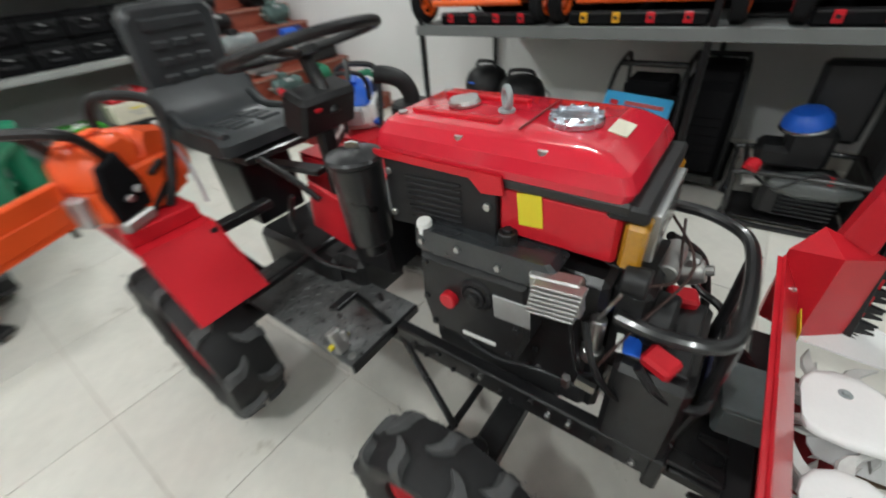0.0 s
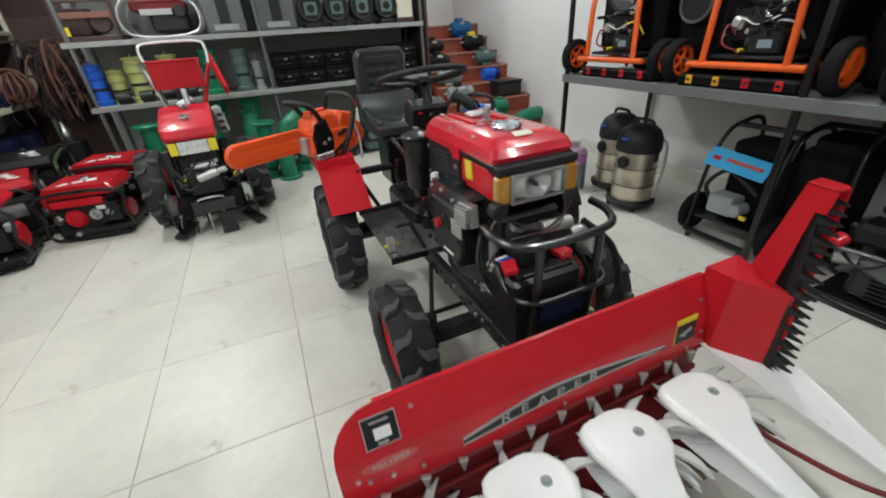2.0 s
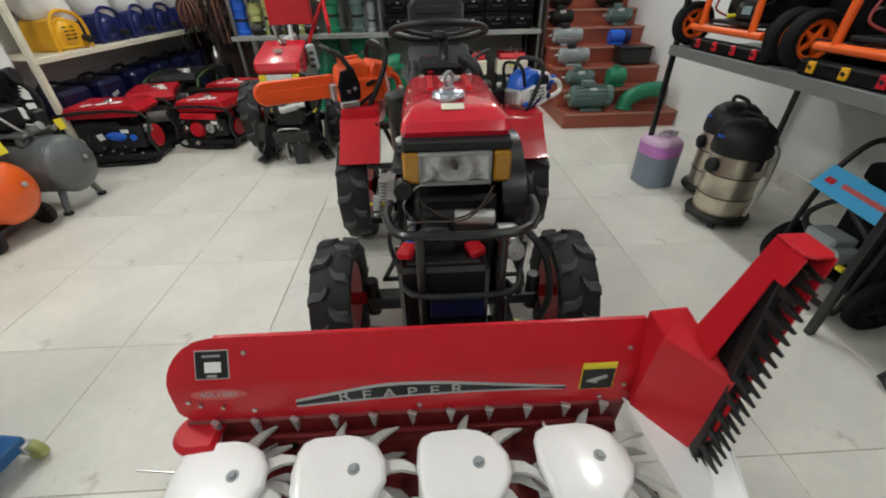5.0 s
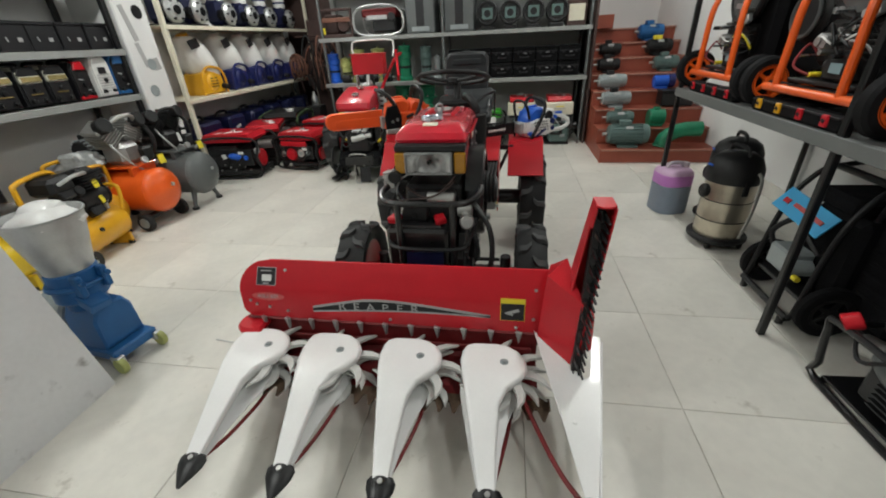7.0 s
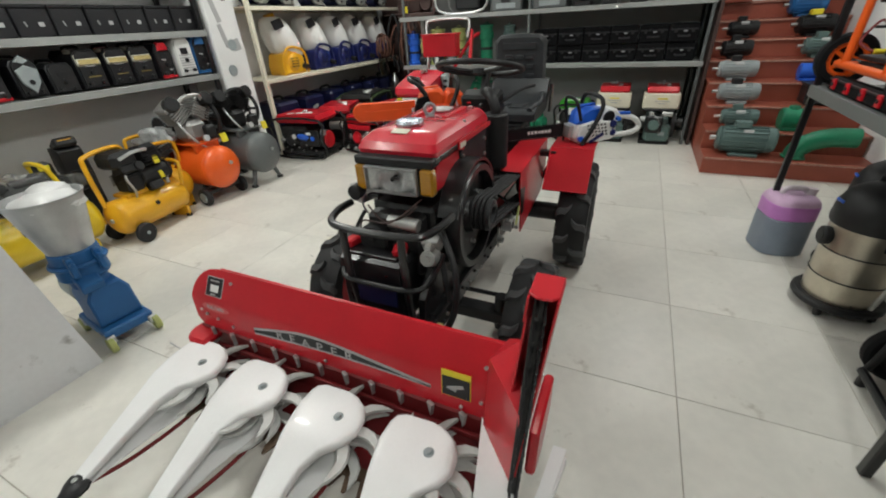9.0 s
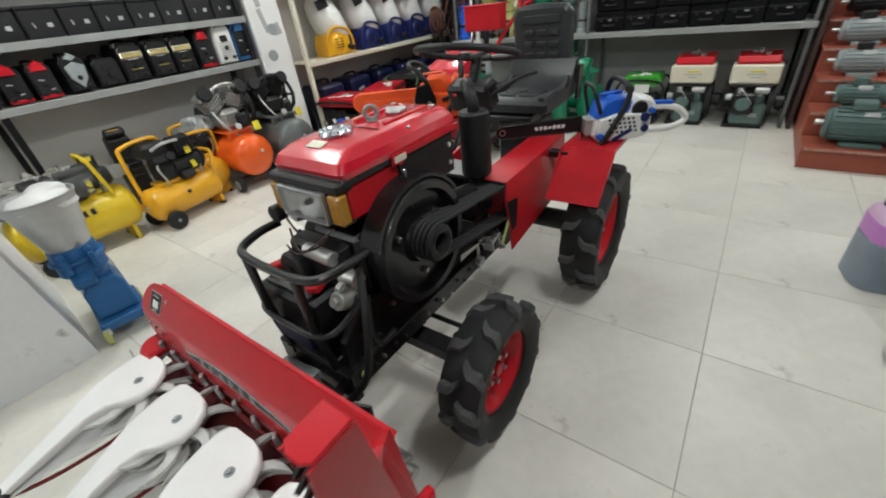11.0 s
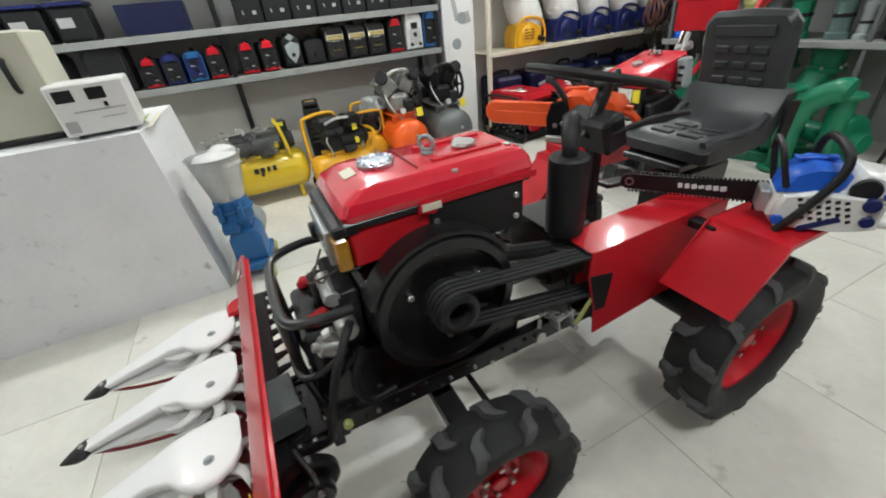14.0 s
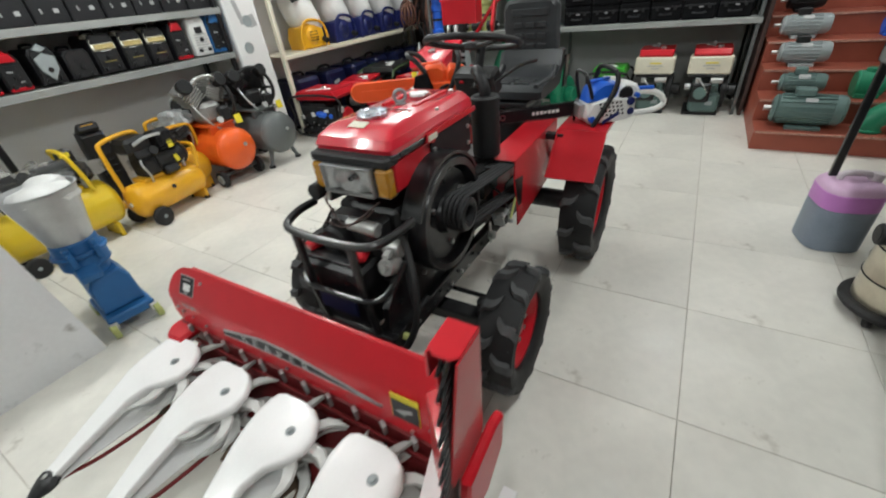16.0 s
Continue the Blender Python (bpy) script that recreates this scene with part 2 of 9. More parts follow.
# ---- shapes ----
class Shape:
    """Collects simple solids into one mesh."""

    def __init__(self):
        self.v, self.f = [], []

    def put(self, verts, faces, m=None):
        o = len(self.v)
        self.v += [tuple(m @ Vector(p)) if m is not None else tuple(p) for p in verts]
        self.f += [tuple(i + o for i in q) for q in faces]
        return self

    def box(self, c, s, rot=(0, 0, 0), bev=0.004):
        hx, hy, hz = s[0] / 2, s[1] / 2, s[2] / 2
        b = min(bev, hx * 0.45, hy * 0.45, hz * 0.45)
        h = (hx, hy, hz)
        idx, vs = {}, []
        for sx in (-1, 1):
            for sy in (-1, 1):
                for sz in (-1, 1):
                    sg = (sx, sy, sz)
                    for a in range(3):
                        idx[sg, a] = len(vs)
                        vs.append([sg[k] * (h[k] if k == a else h[k] - b) for k in range(3)])
        fs = []
        for a in range(3):
            p, q = (a + 1) % 3, (a + 2) % 3
            for s0 in (-1, 1):
                ring = []
                for u, w in ((-1, -1), (1, -1), (1, 1), (-1, 1)):
                    sg = [0, 0, 0]
                    sg[a], sg[p], sg[q] = s0, u, w
                    ring.append(idx[tuple(sg), a])
                fs.append(ring if s0 > 0 else ring[::-1])
            for u in (-1, 1):
                for w in (-1, 1):
                    e = []
                    for t in (-1, 1):
                        sg = [0, 0, 0]
                        sg[a], sg[p], sg[q] = t, u, w
                        e.append(tuple(sg))
                    ring = [idx[e[0], p], idx[e[1], p], idx[e[1], q], idx[e[0], q]]
                    fs.append(ring if u * w < 0 else ring[::-1])
        for sx in (-1, 1):
            for sy in (-1, 1):
                for sz in (-1, 1):
                    t = [idx[(sx, sy, sz), a] for a in range(3)]
                    fs.append(t if sx * sy * sz > 0 else t[::-1])
        return self.put(vs, fs, pose(*c, *rot))

    def lathe(self, prof, m, seg=20, caps=True):
        vs, fs = [], []
        k = len(prof)
        for i in range(seg):
            a = 2 * math.pi * i / seg
            vs += [(r * math.cos(a), r * math.sin(a), z) for r, z in prof]
        for i in range(seg):
            j = (i + 1) % seg
            for p in range(k - 1):
                fs.append((i * k + p, j * k + p, j * k + p + 1, i * k + p + 1))
        if caps and prof[0][0] > 1e-6:
            fs.append(tuple(i * k for i in range(seg))[::-1])
        if caps and prof[-1][0] > 1e-6:
            fs.append(tuple(i * k + k - 1 for i in range(seg)))
        return self.put(vs, fs, m)

    def axis(self, p0, p1):
        p0, p1 = Vector(p0), Vector(p1)
        return Matrix.Translation(p0) @ (p1 - p0).to_track_quat("Z", "Y").to_matrix().to_4x4(), (p1 - p0).length

    def cyl(self, p0, p1, r, r2=None, seg=16, bev=None):
        m, d = self.axis(p0, p1)
        r2 = r if r2 is None else r2
        b = min(r, r2) * 0.12 if bev is None else bev
        b = min(b, d * 0.3)
        prof = [(r - b, 0), (r, b), (r2, d - b), (r2 - b, d)] if b > 0 else [(r, 0), (r2, d)]
        return self.lathe(prof, m, seg)

    def tube(self, pts, r, seg=8, steps=5, closed=False):
        P = [Vector(p) for p in pts]
        if steps > 1 and len(P) > 2:
            Q = []
            n = len(P)
            for i in range(n if closed else n - 1):
                a, b, c, d = (P[(i + k) % n] if closed else P[min(max(i + k, 0), n - 1)] for k in (-1, 0, 1, 2))
                for s in range(steps):
                    t = s / steps
                    Q.append(0.5 * ((2 * b) + (c - a) * t + (2 * a - 5 * b + 4 * c - d) * t * t + (3 * b - a - 3 * c + d) * t ** 3))
            if not closed:
                Q.append(P[-1])
            P = Q
        n = len(P)
        vs, fs, up = [], [], None
        for i in range(n):
            d = (P[(i + 1) % n] - P[i - 1]) if closed else (P[min(i + 1, n - 1)] - P[max(i - 1, 0)])
            d.normalize()
            if up is None:
                up = d.orthogonal().normalized()
            up = (up - d * up.dot(d)).normalized()
            w = d.cross(up)
            for k in range(seg):
                a = 2 * math.pi * k / seg
                vs.append(P[i] + (up * math.cos(a) + w * math.sin(a)) * r)
        for i in range(n if closed else n - 1):
            j = (i + 1) % n
            for k in range(seg):
                q = (k + 1) % seg
                fs.append((i * seg + k, i * seg + q, j * seg + q, j * seg + k))
        if not closed:
            fs.append(tuple(range(seg))[::-1])
            fs.append(tuple((n - 1) * seg + k for k in range(seg)))
        return self.put(vs, fs)

    def prism(self, pts, d, m=None, bev=0.0):
        """A flat outline, thick by d along its own z, centred on it."""
        n = len(pts)
        if bev:
            c = Vector((sum(p[0] for p in pts) / n, sum(p[1] for p in pts) / n))
            ins = [tuple(Vector(p) + (c - Vector(p)).normalized() * bev) for p in pts]
            rows = [[(*p, -d / 2) for p in ins], [(*p, -d / 2 + bev) for p in pts], [(*p, d / 2 - bev) for p in pts], [(*p, d / 2) for p in ins]]
        else:
            rows = [[(*p, -d / 2) for p in pts], [(*p, d / 2) for p in pts]]
        fs = [tuple(range(n))[::-1], tuple((len(rows) - 1) * n + i for i in range(n))]
        for r in range(len(rows) - 1):
            fs += [(r * n + i, r * n + (i + 1) % n, (r + 1) * n + (i + 1) % n, (r + 1) * n + i) for i in range(n)]
        return self.put([p for row in rows for p in row], fs, m)

    def ring(self, m, R, r, seg=28, sides=8):
        vs, fs = [], []
        for i in range(seg):
            a = 2 * math.pi * i / seg
            for k in range(sides):
                b = 2 * math.pi * k / sides
                q = R + r * math.cos(b)
                vs.append((q * math.cos(a), q * math.sin(a), r * math.sin(b)))
        for i in range(seg):
            j = (i + 1) % seg
            for k in range(sides):
                w = (k + 1) % sides
                fs.append((i * sides + k, j * sides + k, j * sides + w, i * sides + w))
        return self.put(vs, fs, m)

    def ball(self, c, s, seg=16, rows=9, rot=(0, 0, 0), wob=0.0):
        prof = [(math.sin(math.pi * i / rows), -math.cos(math.pi * i / rows)) for i in range(rows + 1)]
        prof[0], prof[-1] = (0, -1), (0, 1)
        o = len(self.v)
        self.lathe(prof, pose(*c, *rot) @ Matrix.Diagonal((*s, 1)), seg)
        if wob:
            cc = Vector(c)
            for i in range(o, len(self.v)):
                p = Vector(self.v[i])
                self.v[i] = tuple(cc + (p - cc) * (1 + wob * noise.noise(p * 14)))
        return self

    def mesh(self, name, material, smooth=32, m=None):
        me = bpy.data.meshes.new(name)
        me.from_pydata([tuple(m @ Vector(p)) for p in self.v] if m is not None else self.v, [], self.f)
        bm = bmesh.new()
        bm.from_mesh(me)
        bmesh.ops.recalc_face_normals(bm, faces=bm.faces)
        bm.to_mesh(me)
        bm.free()
        me.materials.append(material)
        me.shade_smooth()
        me.set_sharp_from_angle(angle=radians(smooth))
        return me


def S():
    return Shape()


WORLD = {}


def thing(name, label, category, m=None, group="", in_world=False):
    """An Empty at the base of a thing. in_world: its parts are given in the place's own metres."""
    ob = tagged(new(name), label, category, group)
    ob.empty_display_size = 0.05
    ob.matrix_basis = m if m is not None else Matrix()
    if in_world:
        WORLD[ob] = ob.matrix_basis.inverted()
    return ob


def part(name, shape, material, parent, label="", smooth=32):
    ob = new(name, shape.mesh(name, material, smooth, WORLD.get(parent)))
    ob.parent = parent
    if parent in WORLD:
        WORLD[ob] = WORLD[parent]
    return tagged(ob, label)


def single(name, shape, material, label, category, m=None, group="", kind="", smooth=32):
    ob = new(name, shape.mesh(name, material, smooth))
    ob.matrix_basis = m if m is not None else Matrix()
    return tagged(ob, label, category, group, kind)


def lettering(name, text, size, material, m, parent, label, sx=1.0):
    cu = bpy.data.curves.new(name, "FONT")
    cu.body, cu.size, cu.extrude, cu.align_x, cu.align_y = text, size, 0.0006, "CENTER", "CENTER"
    tmp = bpy.data.objects.new(name, cu)
    me = bpy.data.meshes.new_from_object(tmp)
    bpy.data.objects.remove(tmp)
    me.materials.clear()
    me.materials.append(material)
    me.transform(WORLD.get(parent, Matrix()) @ m @ Matrix.Diagonal((sx, 1, 1, 1)))
    ob = new(name, me)
    ob.parent = parent
    return tagged(ob, label)


def arc(cx, cy, r, a0, a1, n=6):
    return [(cx + r * math.cos(radians(a0 + (a1 - a0) * i / n)), cy + r * math.sin(radians(a0 + (a1 - a0) * i / n))) for i in range(n + 1)]


RX90 = pose(0, 0, 0, 90, 0, 0)

# ---- the room ----
X0, X1, Y0, Y1, H = -4.5, 3.2, -2.75, 3.25, 2.95
floor = single("floor", S().box(((X1 - 5.7) / 2, (Y0 + Y1) / 2, -0.054), (X1 + 5.9, Y1 - Y0 + 0.4, 0.1), bev=0), GROUT, "pale polished ceramic tile floor with thin grey joints", "floor", kind="structure")
single("wall_right", S().box(((X1 - 6.2) / 2, Y1 + 0.1, H / 2), (X1 + 6.2, 0.2, H + 0.1), bev=0), WALL, "white painted wall behind the black rack", "wall", kind="structure")
single("wall_left", S().box(((X1 - 5.7) / 2, Y0 - 0.1, H / 2), (X1 + 5.9, 0.2, H + 0.1), bev=0), WALL, "white painted wall behind the long shelves", "wall", kind="structure")
single("wall_alcove", S().box((-5.7, (Y0 - 1.40) / 2, H / 2), (0.2, -1.40 - Y0, H + 0.1), bev=0), GWALL, "dull grey end wall of the alcove", "wall", kind="structure")
single("wall_alcove_side", S().box((-5.2, -1.30, H / 2), (1.19, 0.2, H + 0.1), bev=0), GWALL, "dull grey side wall of the alcove", "wall", kind="structure")
single("wall_back", S().box((X0 - 0.1, (-1.40 + 2.06) / 2, H / 2), (0.2, 2.06 + 1.40, H + 0.1), bev=0), GWALL, "dull grey wall behind the back rack", "wall", kind="structure")
single("wall_stairwell", S().box((-5.75, 2.6, H / 2), (0.2, 1.4, H + 0.1), bev=0), WALL, "white wall at the head of the stairs", "wall", kind="structure")
single("wall_stairside", S().box((-5.07, 2.01, H / 2), (1.14, 0.1, H + 0.1), bev=0), WALL, "white wall along the upper stairs", "wall", kind="structure")
single("wall_front", S().box((X1 + 0.1, (Y0 + Y1) / 2, H / 2), (0.2, Y1 - Y0, H + 0.1), bev=0), GWALL, "plain grey wall behind the viewer", "wall", kind="structure")
single("ceiling", S().box(((X1 - 5.85) / 2, (Y0 + Y1) / 2, H + 0.1), (X1 + 6.2, Y1 - Y0 + 0.4, 0.1), bev=0), CEIL, "plain grey-white ceiling", "ceiling", kind="structure")
single("baseboard", S().box(((X1 - 2.0) / 2, Y1 - 0.007, 0.06), (X1 + 2.9, 0.012, 0.12), bev=0.002), TILE, "pale ceramic tile baseboard", "baseboard", kind="structure")

for lx, ly in LAMPS:
    t = thing("ceiling_light", "white ceiling lamp with a bright flat diffuser", "lamp", pose(lx, ly, LAMP_Z), "ceiling lights")
    part("housing", S().box((0, 0, 0.084), (1.2, 0.16, 0.112)), WHITEP, t)
    part("diffuser", S().box((0, 0, 0.012), (1.16, 0.10, 0.03)), LAMPM, t)

# stairs of red tile, chipped at the edges
NSTEP, RISE, TREAD, SX, SY0, SY1 = 8, 0.166, 0.27, -2.93, 2.09, 3.245
stairs = tagged(new("stairs"), "red-brown tiled staircase with chipped pale edges", "stairs", kind="structure")
for i in range(NSTEP):
    xa, zt = SX - i * TREAD, 0.15 + i * RISE
    xb = xa - TREAD if i < NSTEP - 1 else -5.645
    part("riser", S().box((xa - 0.006, (SY0 + SY1) / 2, (zt + (zt - RISE if i else 0)) / 2 - 0.01), (0.012, SY1 - SY0, (RISE if i else 0.15) - 0.02), bev=0.001), BRICKR, stairs)
    part("tread", S().box(((xa + xb) / 2 + 0.012, (SY0 + SY1) / 2, zt - 0.01), (xa - xb + 0.02, SY1 - SY0, 0.02), bev=0.003), BRICKR, stairs)
    part("edge", S().box((xa + 0.019, (SY0 + SY1) / 2, zt - 0.011), (0.007, SY1 - SY0 - 0.01, 0.018), bev=0.002), NOSE, stairs, "chipped pale edge")
    part("core", S().box(((xa + xb) / 2 - 0.012, (SY0 + SY1) / 2 + 0.002, (zt - 0.022) / 2), (xa - xb - 0.002, SY1 - SY0 - 0.006, zt - 0.024), bev=0.0), BRICKR, stairs)
part("upper_step", S().box((-4.95, 2.26, 1.312 + 0.083), (0.5, 0.33, 0.164), bev=0.006), BRICKR, stairs)

# pillar with scraps of print on it
pillar = tagged(new("pillar", S().box((-1.97, -2.42, 1.475), (0.34, 0.44, 2.95), bev=0.01).mesh("pillar", WALL)), "white pillar with faded grey prints", "pillar", kind="structure")
for px, pz, pw, ph in ((-1.9, 1.53, 0.05, 0.28), (-1.93, 1.28, 0.045, 0.2), (-2.05, 1.2, 0.08, 0.10)):
    part("print", S().box((px, -2.199, pz), (pw, 0.004, ph), (0, 12, 0), bev=0.001), GREYMARK, pillar)
for px, pz, r in ((-2.03, 1.62, 0.055), (-1.93, 0.98, 0.05), (-2.0, 1.2, 0.05)):
    part("print", S().cyl((px, -2.205, pz), (px, -2.196, pz), r, seg=20, bev=0.001), GREYM if pz < 1.5 else BLACK, pillar)


# ---- racks ----
def rack(name, label, x0, x1, y0, y1, posts, decks, post_mat, deck_mat, lip=0.06, top=2.3, pr=0.02, along="x", group=""):
    """Open shelving: square posts and folded sheet decks, each deck a part."""
    t = thing(name, label, "shelf rack", pose((x0 + x1) / 2, (y0 + y1) / 2, 0), group, True)
    for p in posts:
        for q in ((y0 + pr, y1 - pr) if along == "x" else (x0 + pr, x1 - pr)):
            c = (p, q) if along == "x" else (q, p)
            part("post", S().box((c[0], c[1], top / 2), (2 * pr, 2 * pr, top), bev=0.004), post_mat, t)
    for z in decks:
        s = S()
        bd = part("shelf_board", S().box(((x0 + x1) / 2, (y0 + y1) / 2, z - 0.006), (x1 - x0 - 0.026, y1 - y0 - 0.026, 0.012), bev=0.003), deck_mat, t)
        for e in (0, 1):
            s = S()
            if along == "x":
                s.box(((x0 + x1) / 2, (y0 + 0.001, y1 - 0.001)[e], z - lip / 2), (x1 - x0, 0.012, lip), bev=0.003)
            else:
                s.box(((x0 + 0.001, x1 - 0.001)[e], (y0 + y1) / 2, z - lip / 2), (0.012, y1 - y0, lip), bev=0.003)
            part("board_edge", s, deck_mat, bd)
    return t


rack("steel_rack", "black steel rack with grey shelf boards along the wall", -1.66, 2.9, 2.27, 3.23, (-1.63, -0.06, 1.5, 2.87), (0.91, 1.75), BLACK, DECKP, 0.055, 2.4, 0.015)
rack("back_rack", "grey steel rack with stocked boards on the back wall", -4.45, -3.85, -1.36, 2.02, (-1.30, 0.26, 1.995), (0.82, 1.36, 1.95), TANKG, GREYP, 0.045, 2.4, 0.014, "y")
rack("white_rack", "cream-white wooden rack of sprayers", -5.45, -2.3, -2.72, -2.2, (-2.32, -5.42), (0.84, 1.53, 2.1), CREAM, CREAM, 0.04, 2.35, 0.022)
rack("long_rack", "grey steel rack of welding machines beside the pillar", -1.76, 2.6, -2.72, -2.2, (-1.73, 0.14, 1.9), (0.975, 1.335, 1.80), BLACK, GREYP, 0.05, 2.35, 0.02)
# Added sheet over the alcove's end wall; its dark brown stands for the shade there.
single("dark_board", S().box((-5.57, -2.05, 1.25), (0.04, 1.20, 2.48), bev=0.004), DBROWN, "tall dark brown sheet added for the alcove's shade", "board")
single("side_panel", S().box((-4.15, 2.055, 0.9), (0.62, 0.03, 1.8), bev=0.004), DBROWN, "dark brown board closing the rack's end", "panel")

# plastered counter block, leaning slightly inwards
c = S()
lo = [(0.56, -0.60), (2.85, -0.60), (2.85, -1.50), (0.50, -1.50)]
hi = [(0.64, -0.655), (2.85, -0.655), (2.85, -1.50), (0.58, -1.50)]
c.put([(x, y, 0.0) for x, y in lo] + [(x, y, 0.935) for x, y in hi], [(3, 2, 1, 0), (4, 5, 6, 7)] + [(i, (i + 1) % 4, (i + 1) % 4 + 4, i + 4) for i in range(4)])
counter = single("counter", c, SCUFF, "scuffed white plastered counter block", "counter", kind="structure")
part("chipped_edge", S().box((0.61, -1.0, 0.9365), (0.03, 0.5, 0.003), bev=0.001), CREAM, counter, "chipped edge strip")

# ---- the small tractor ----
CY = 0.785


def wheel_parts(parent, name, c, R, W, side, label):
    """A lugged tyre with its red rim; side: +1 or -1, the way the outer face looks along y."""
    m = pose(*c, 90, 0, 0) if side < 0 else pose(*c, -90, 0, 0)
    h = W / 2
    ri = R * 0.60
    s = S().lathe([(ri, -h * 0.72), (ri + 0.012, -h * 0.86), (R * 0.80, -h), (R * 0.90, -h * 0.97), (R - 0.022, -h * 0.80), (R - 0.017, -h * 0.3), (R - 0.016, 0), (R - 0.017, h * 0.3), (R - 0.022, h * 0.80), (R * 0.90, h * 0.97), (R * 0.80, h), (ri + 0.012, h * 0.86), (ri, h * 0.72), (ri, -h * 0.72)], m, 48, False)
    tyre = part(name, s, RUBBER, parent, label, 40)
    n = 11
    rnd = random.Random(3)
    for k in range(2 * n):
        a, e = math.pi * k / n + rnd.uniform(-0.02, 0.02), (1 if k % 2 else -1)
        vs, fs = [], []
        for q, (t, rt, w, zz) in enumerate(((0.0, 1.0, 0.010, 0.04), (0.10, 1.0, 0.015, 0.14), (0.30, 1.0, 0.017, 0.36), (0.50, 0.998, 0.016, 0.58), (0.68, 0.99, 0.018, 0.78), (0.82, 0.965, 0.019, 0.93), (0.90, 0.92, 0.018, 1.02), (0.93, 0.86, 0.013, 1.035))):
            th = a + side * (0.86 * t * h + 0.16 * h * math.sin(2 * math.pi * t)) / R
            for r, ww, z in ((rt * R, w * 0.80, zz * h), (rt * R - 0.020, w * 1.15, zz * h - (0.012 if zz > 0.95 else 0))):
                for sg in (-1, 1):
                    vs.append((r * math.cos(th + sg * ww / R), r * math.sin(th + sg * ww / R), e * z))
            if q:
                o = 4 * q
                fs += [(o - 4, o - 3, o + 1, o), (o - 2, o + 2, o + 3, o - 1), (o - 4, o, o + 2, o - 2), (o - 3, o - 1, o + 3, o + 1)]
        fs += [(0, 2, 3, 1), (28, 29, 31, 30)]
        part("lug", S().put(vs, fs, m), WORN, tyre, "scuffed grey tread lug", 50)
    tagged(part("whisker", whiskers(m, R, h, 46), RUBBER, tyre, "fine moulding whiskers"), kind="stuff")
    d = h * 0.70
    part("rim", S().lathe([(ri + 0.004, d), (ri + 0.004, d - 0.010), (ri - 0.010, d - 0.014), (ri - 0.018, d * 0.45), (ri - 0.026, d * 0.10), (ri * 0.72, -0.012), (ri * 0.60, -0.004), (ri * 0.52, 0.006), (0.0, 0.008), (0.0, -0.02), (ri * 0.6, -0.03), (ri - 0.008, -d), (ri + 0.004, -d)], m, 44, False), RED, tyre, "red pressed-steel rim")
    for k in range(6):
        a = 2 * math.pi * k / 6 + 0.4
        q0, q1 = (m @ Vector((ri * 0.36 * math.cos(a), ri * 0.36 * math.sin(a), z)) for z in (0.004, 0.024))
        part("bolt", S().cyl(q0, q1, 0.009, seg=6), STEEL, tyre)
    part("hub", S().cyl(m @ Vector((0, 0, -0.10)), m @ Vector((0, 0, 0.026)), ri * 0.17, seg=18), RED, tyre)


def whiskers(m, R, h, n):
    s = S()
    rnd = random.Random(7)
    for k in range(n):
        a, z = rnd.uniform(0, 6.283), rnd.choice((-1, 1)) * h * rnd.uniform(0.7, 1.0)
        o, p = Vector((math.cos(a), math.sin(a), 0)), rnd.uniform(0.006, 0.016)
        q = o * (R - 0.006) + Vector((0, 0, z))
        e = q + o * p + Vector((0, 0, p * 0.5 * (1 if z > 0 else -1)))
        s.cyl(m @ q, m @ e, 0.0006, seg=3, bev=0)
    return s


tractor = thing("tractor", "small red tractor with black engine, open seat and lugged tyres", "tractor", pose(-0.6, CY, 0), in_world=True)
for nm, wx, dy, R, W in (("front_wheel", -0.135, 0.428, 0.240, 0.14), ("rear_wheel", -1.065, 0.470, 0.295, 0.16)):
    for sd in (-1, 1):
        wheel_parts(tractor, nm, (wx, CY + sd * dy, R), R, W, sd, "lugged black tyre on a red rim")

# chassis
for sd in (-1, 1):
    part("chassis_rail", S().box((-0.30, CY + sd * 0.15, 0.36), (1.02, 0.035, 0.07), bev=0.004), BLACK, tractor)
part("front_crossmember", S().box((0.205, CY, 0.345), (0.03, 0.34, 0.11), bev=0.005), BLACK, tractor)
part("front_axle", S().box((-0.13, CY, 0.235), (0.07, 0.66, 0.055), bev=0.006), IRON, tractor)
part("axle_bracket", S().box((-0.13, CY, 0.295), (0.10, 0.22, 0.075), bev=0.006), BLACK, tractor)
for sd in (-1, 1):
    part("steering_knuckle", S().cyl((-0.13, CY + sd * 0.31, 0.17), (-0.13, CY + sd * 0.31, 0.33), 0.026, seg=14), IRON, tractor)
part("tie_rod", S().cyl((-0.235, CY - 0.28, 0.25), (-0.235, CY + 0.28, 0.25), 0.010, seg=10), BLACK, tractor)
part("drag_link", S().cyl((-0.22, CY - 0.27, 0.26), (-0.62, CY - 0.10, 0.40), 0.010, seg=10), BLACK, tractor)
part("rear_axle", S().cyl((-1.065, CY - 0.40, 0.295), (-1.065, CY + 0.40, 0.295), 0.05, seg=18), IRON, tractor)
part("gearbox", S().box((-0.98, CY, 0.36), (0.42, 0.26, 0.26), bev=0.02).box((-0.75, CY, 0.40), (0.14, 0.20, 0.18), bev=0.02), IRON, tractor)

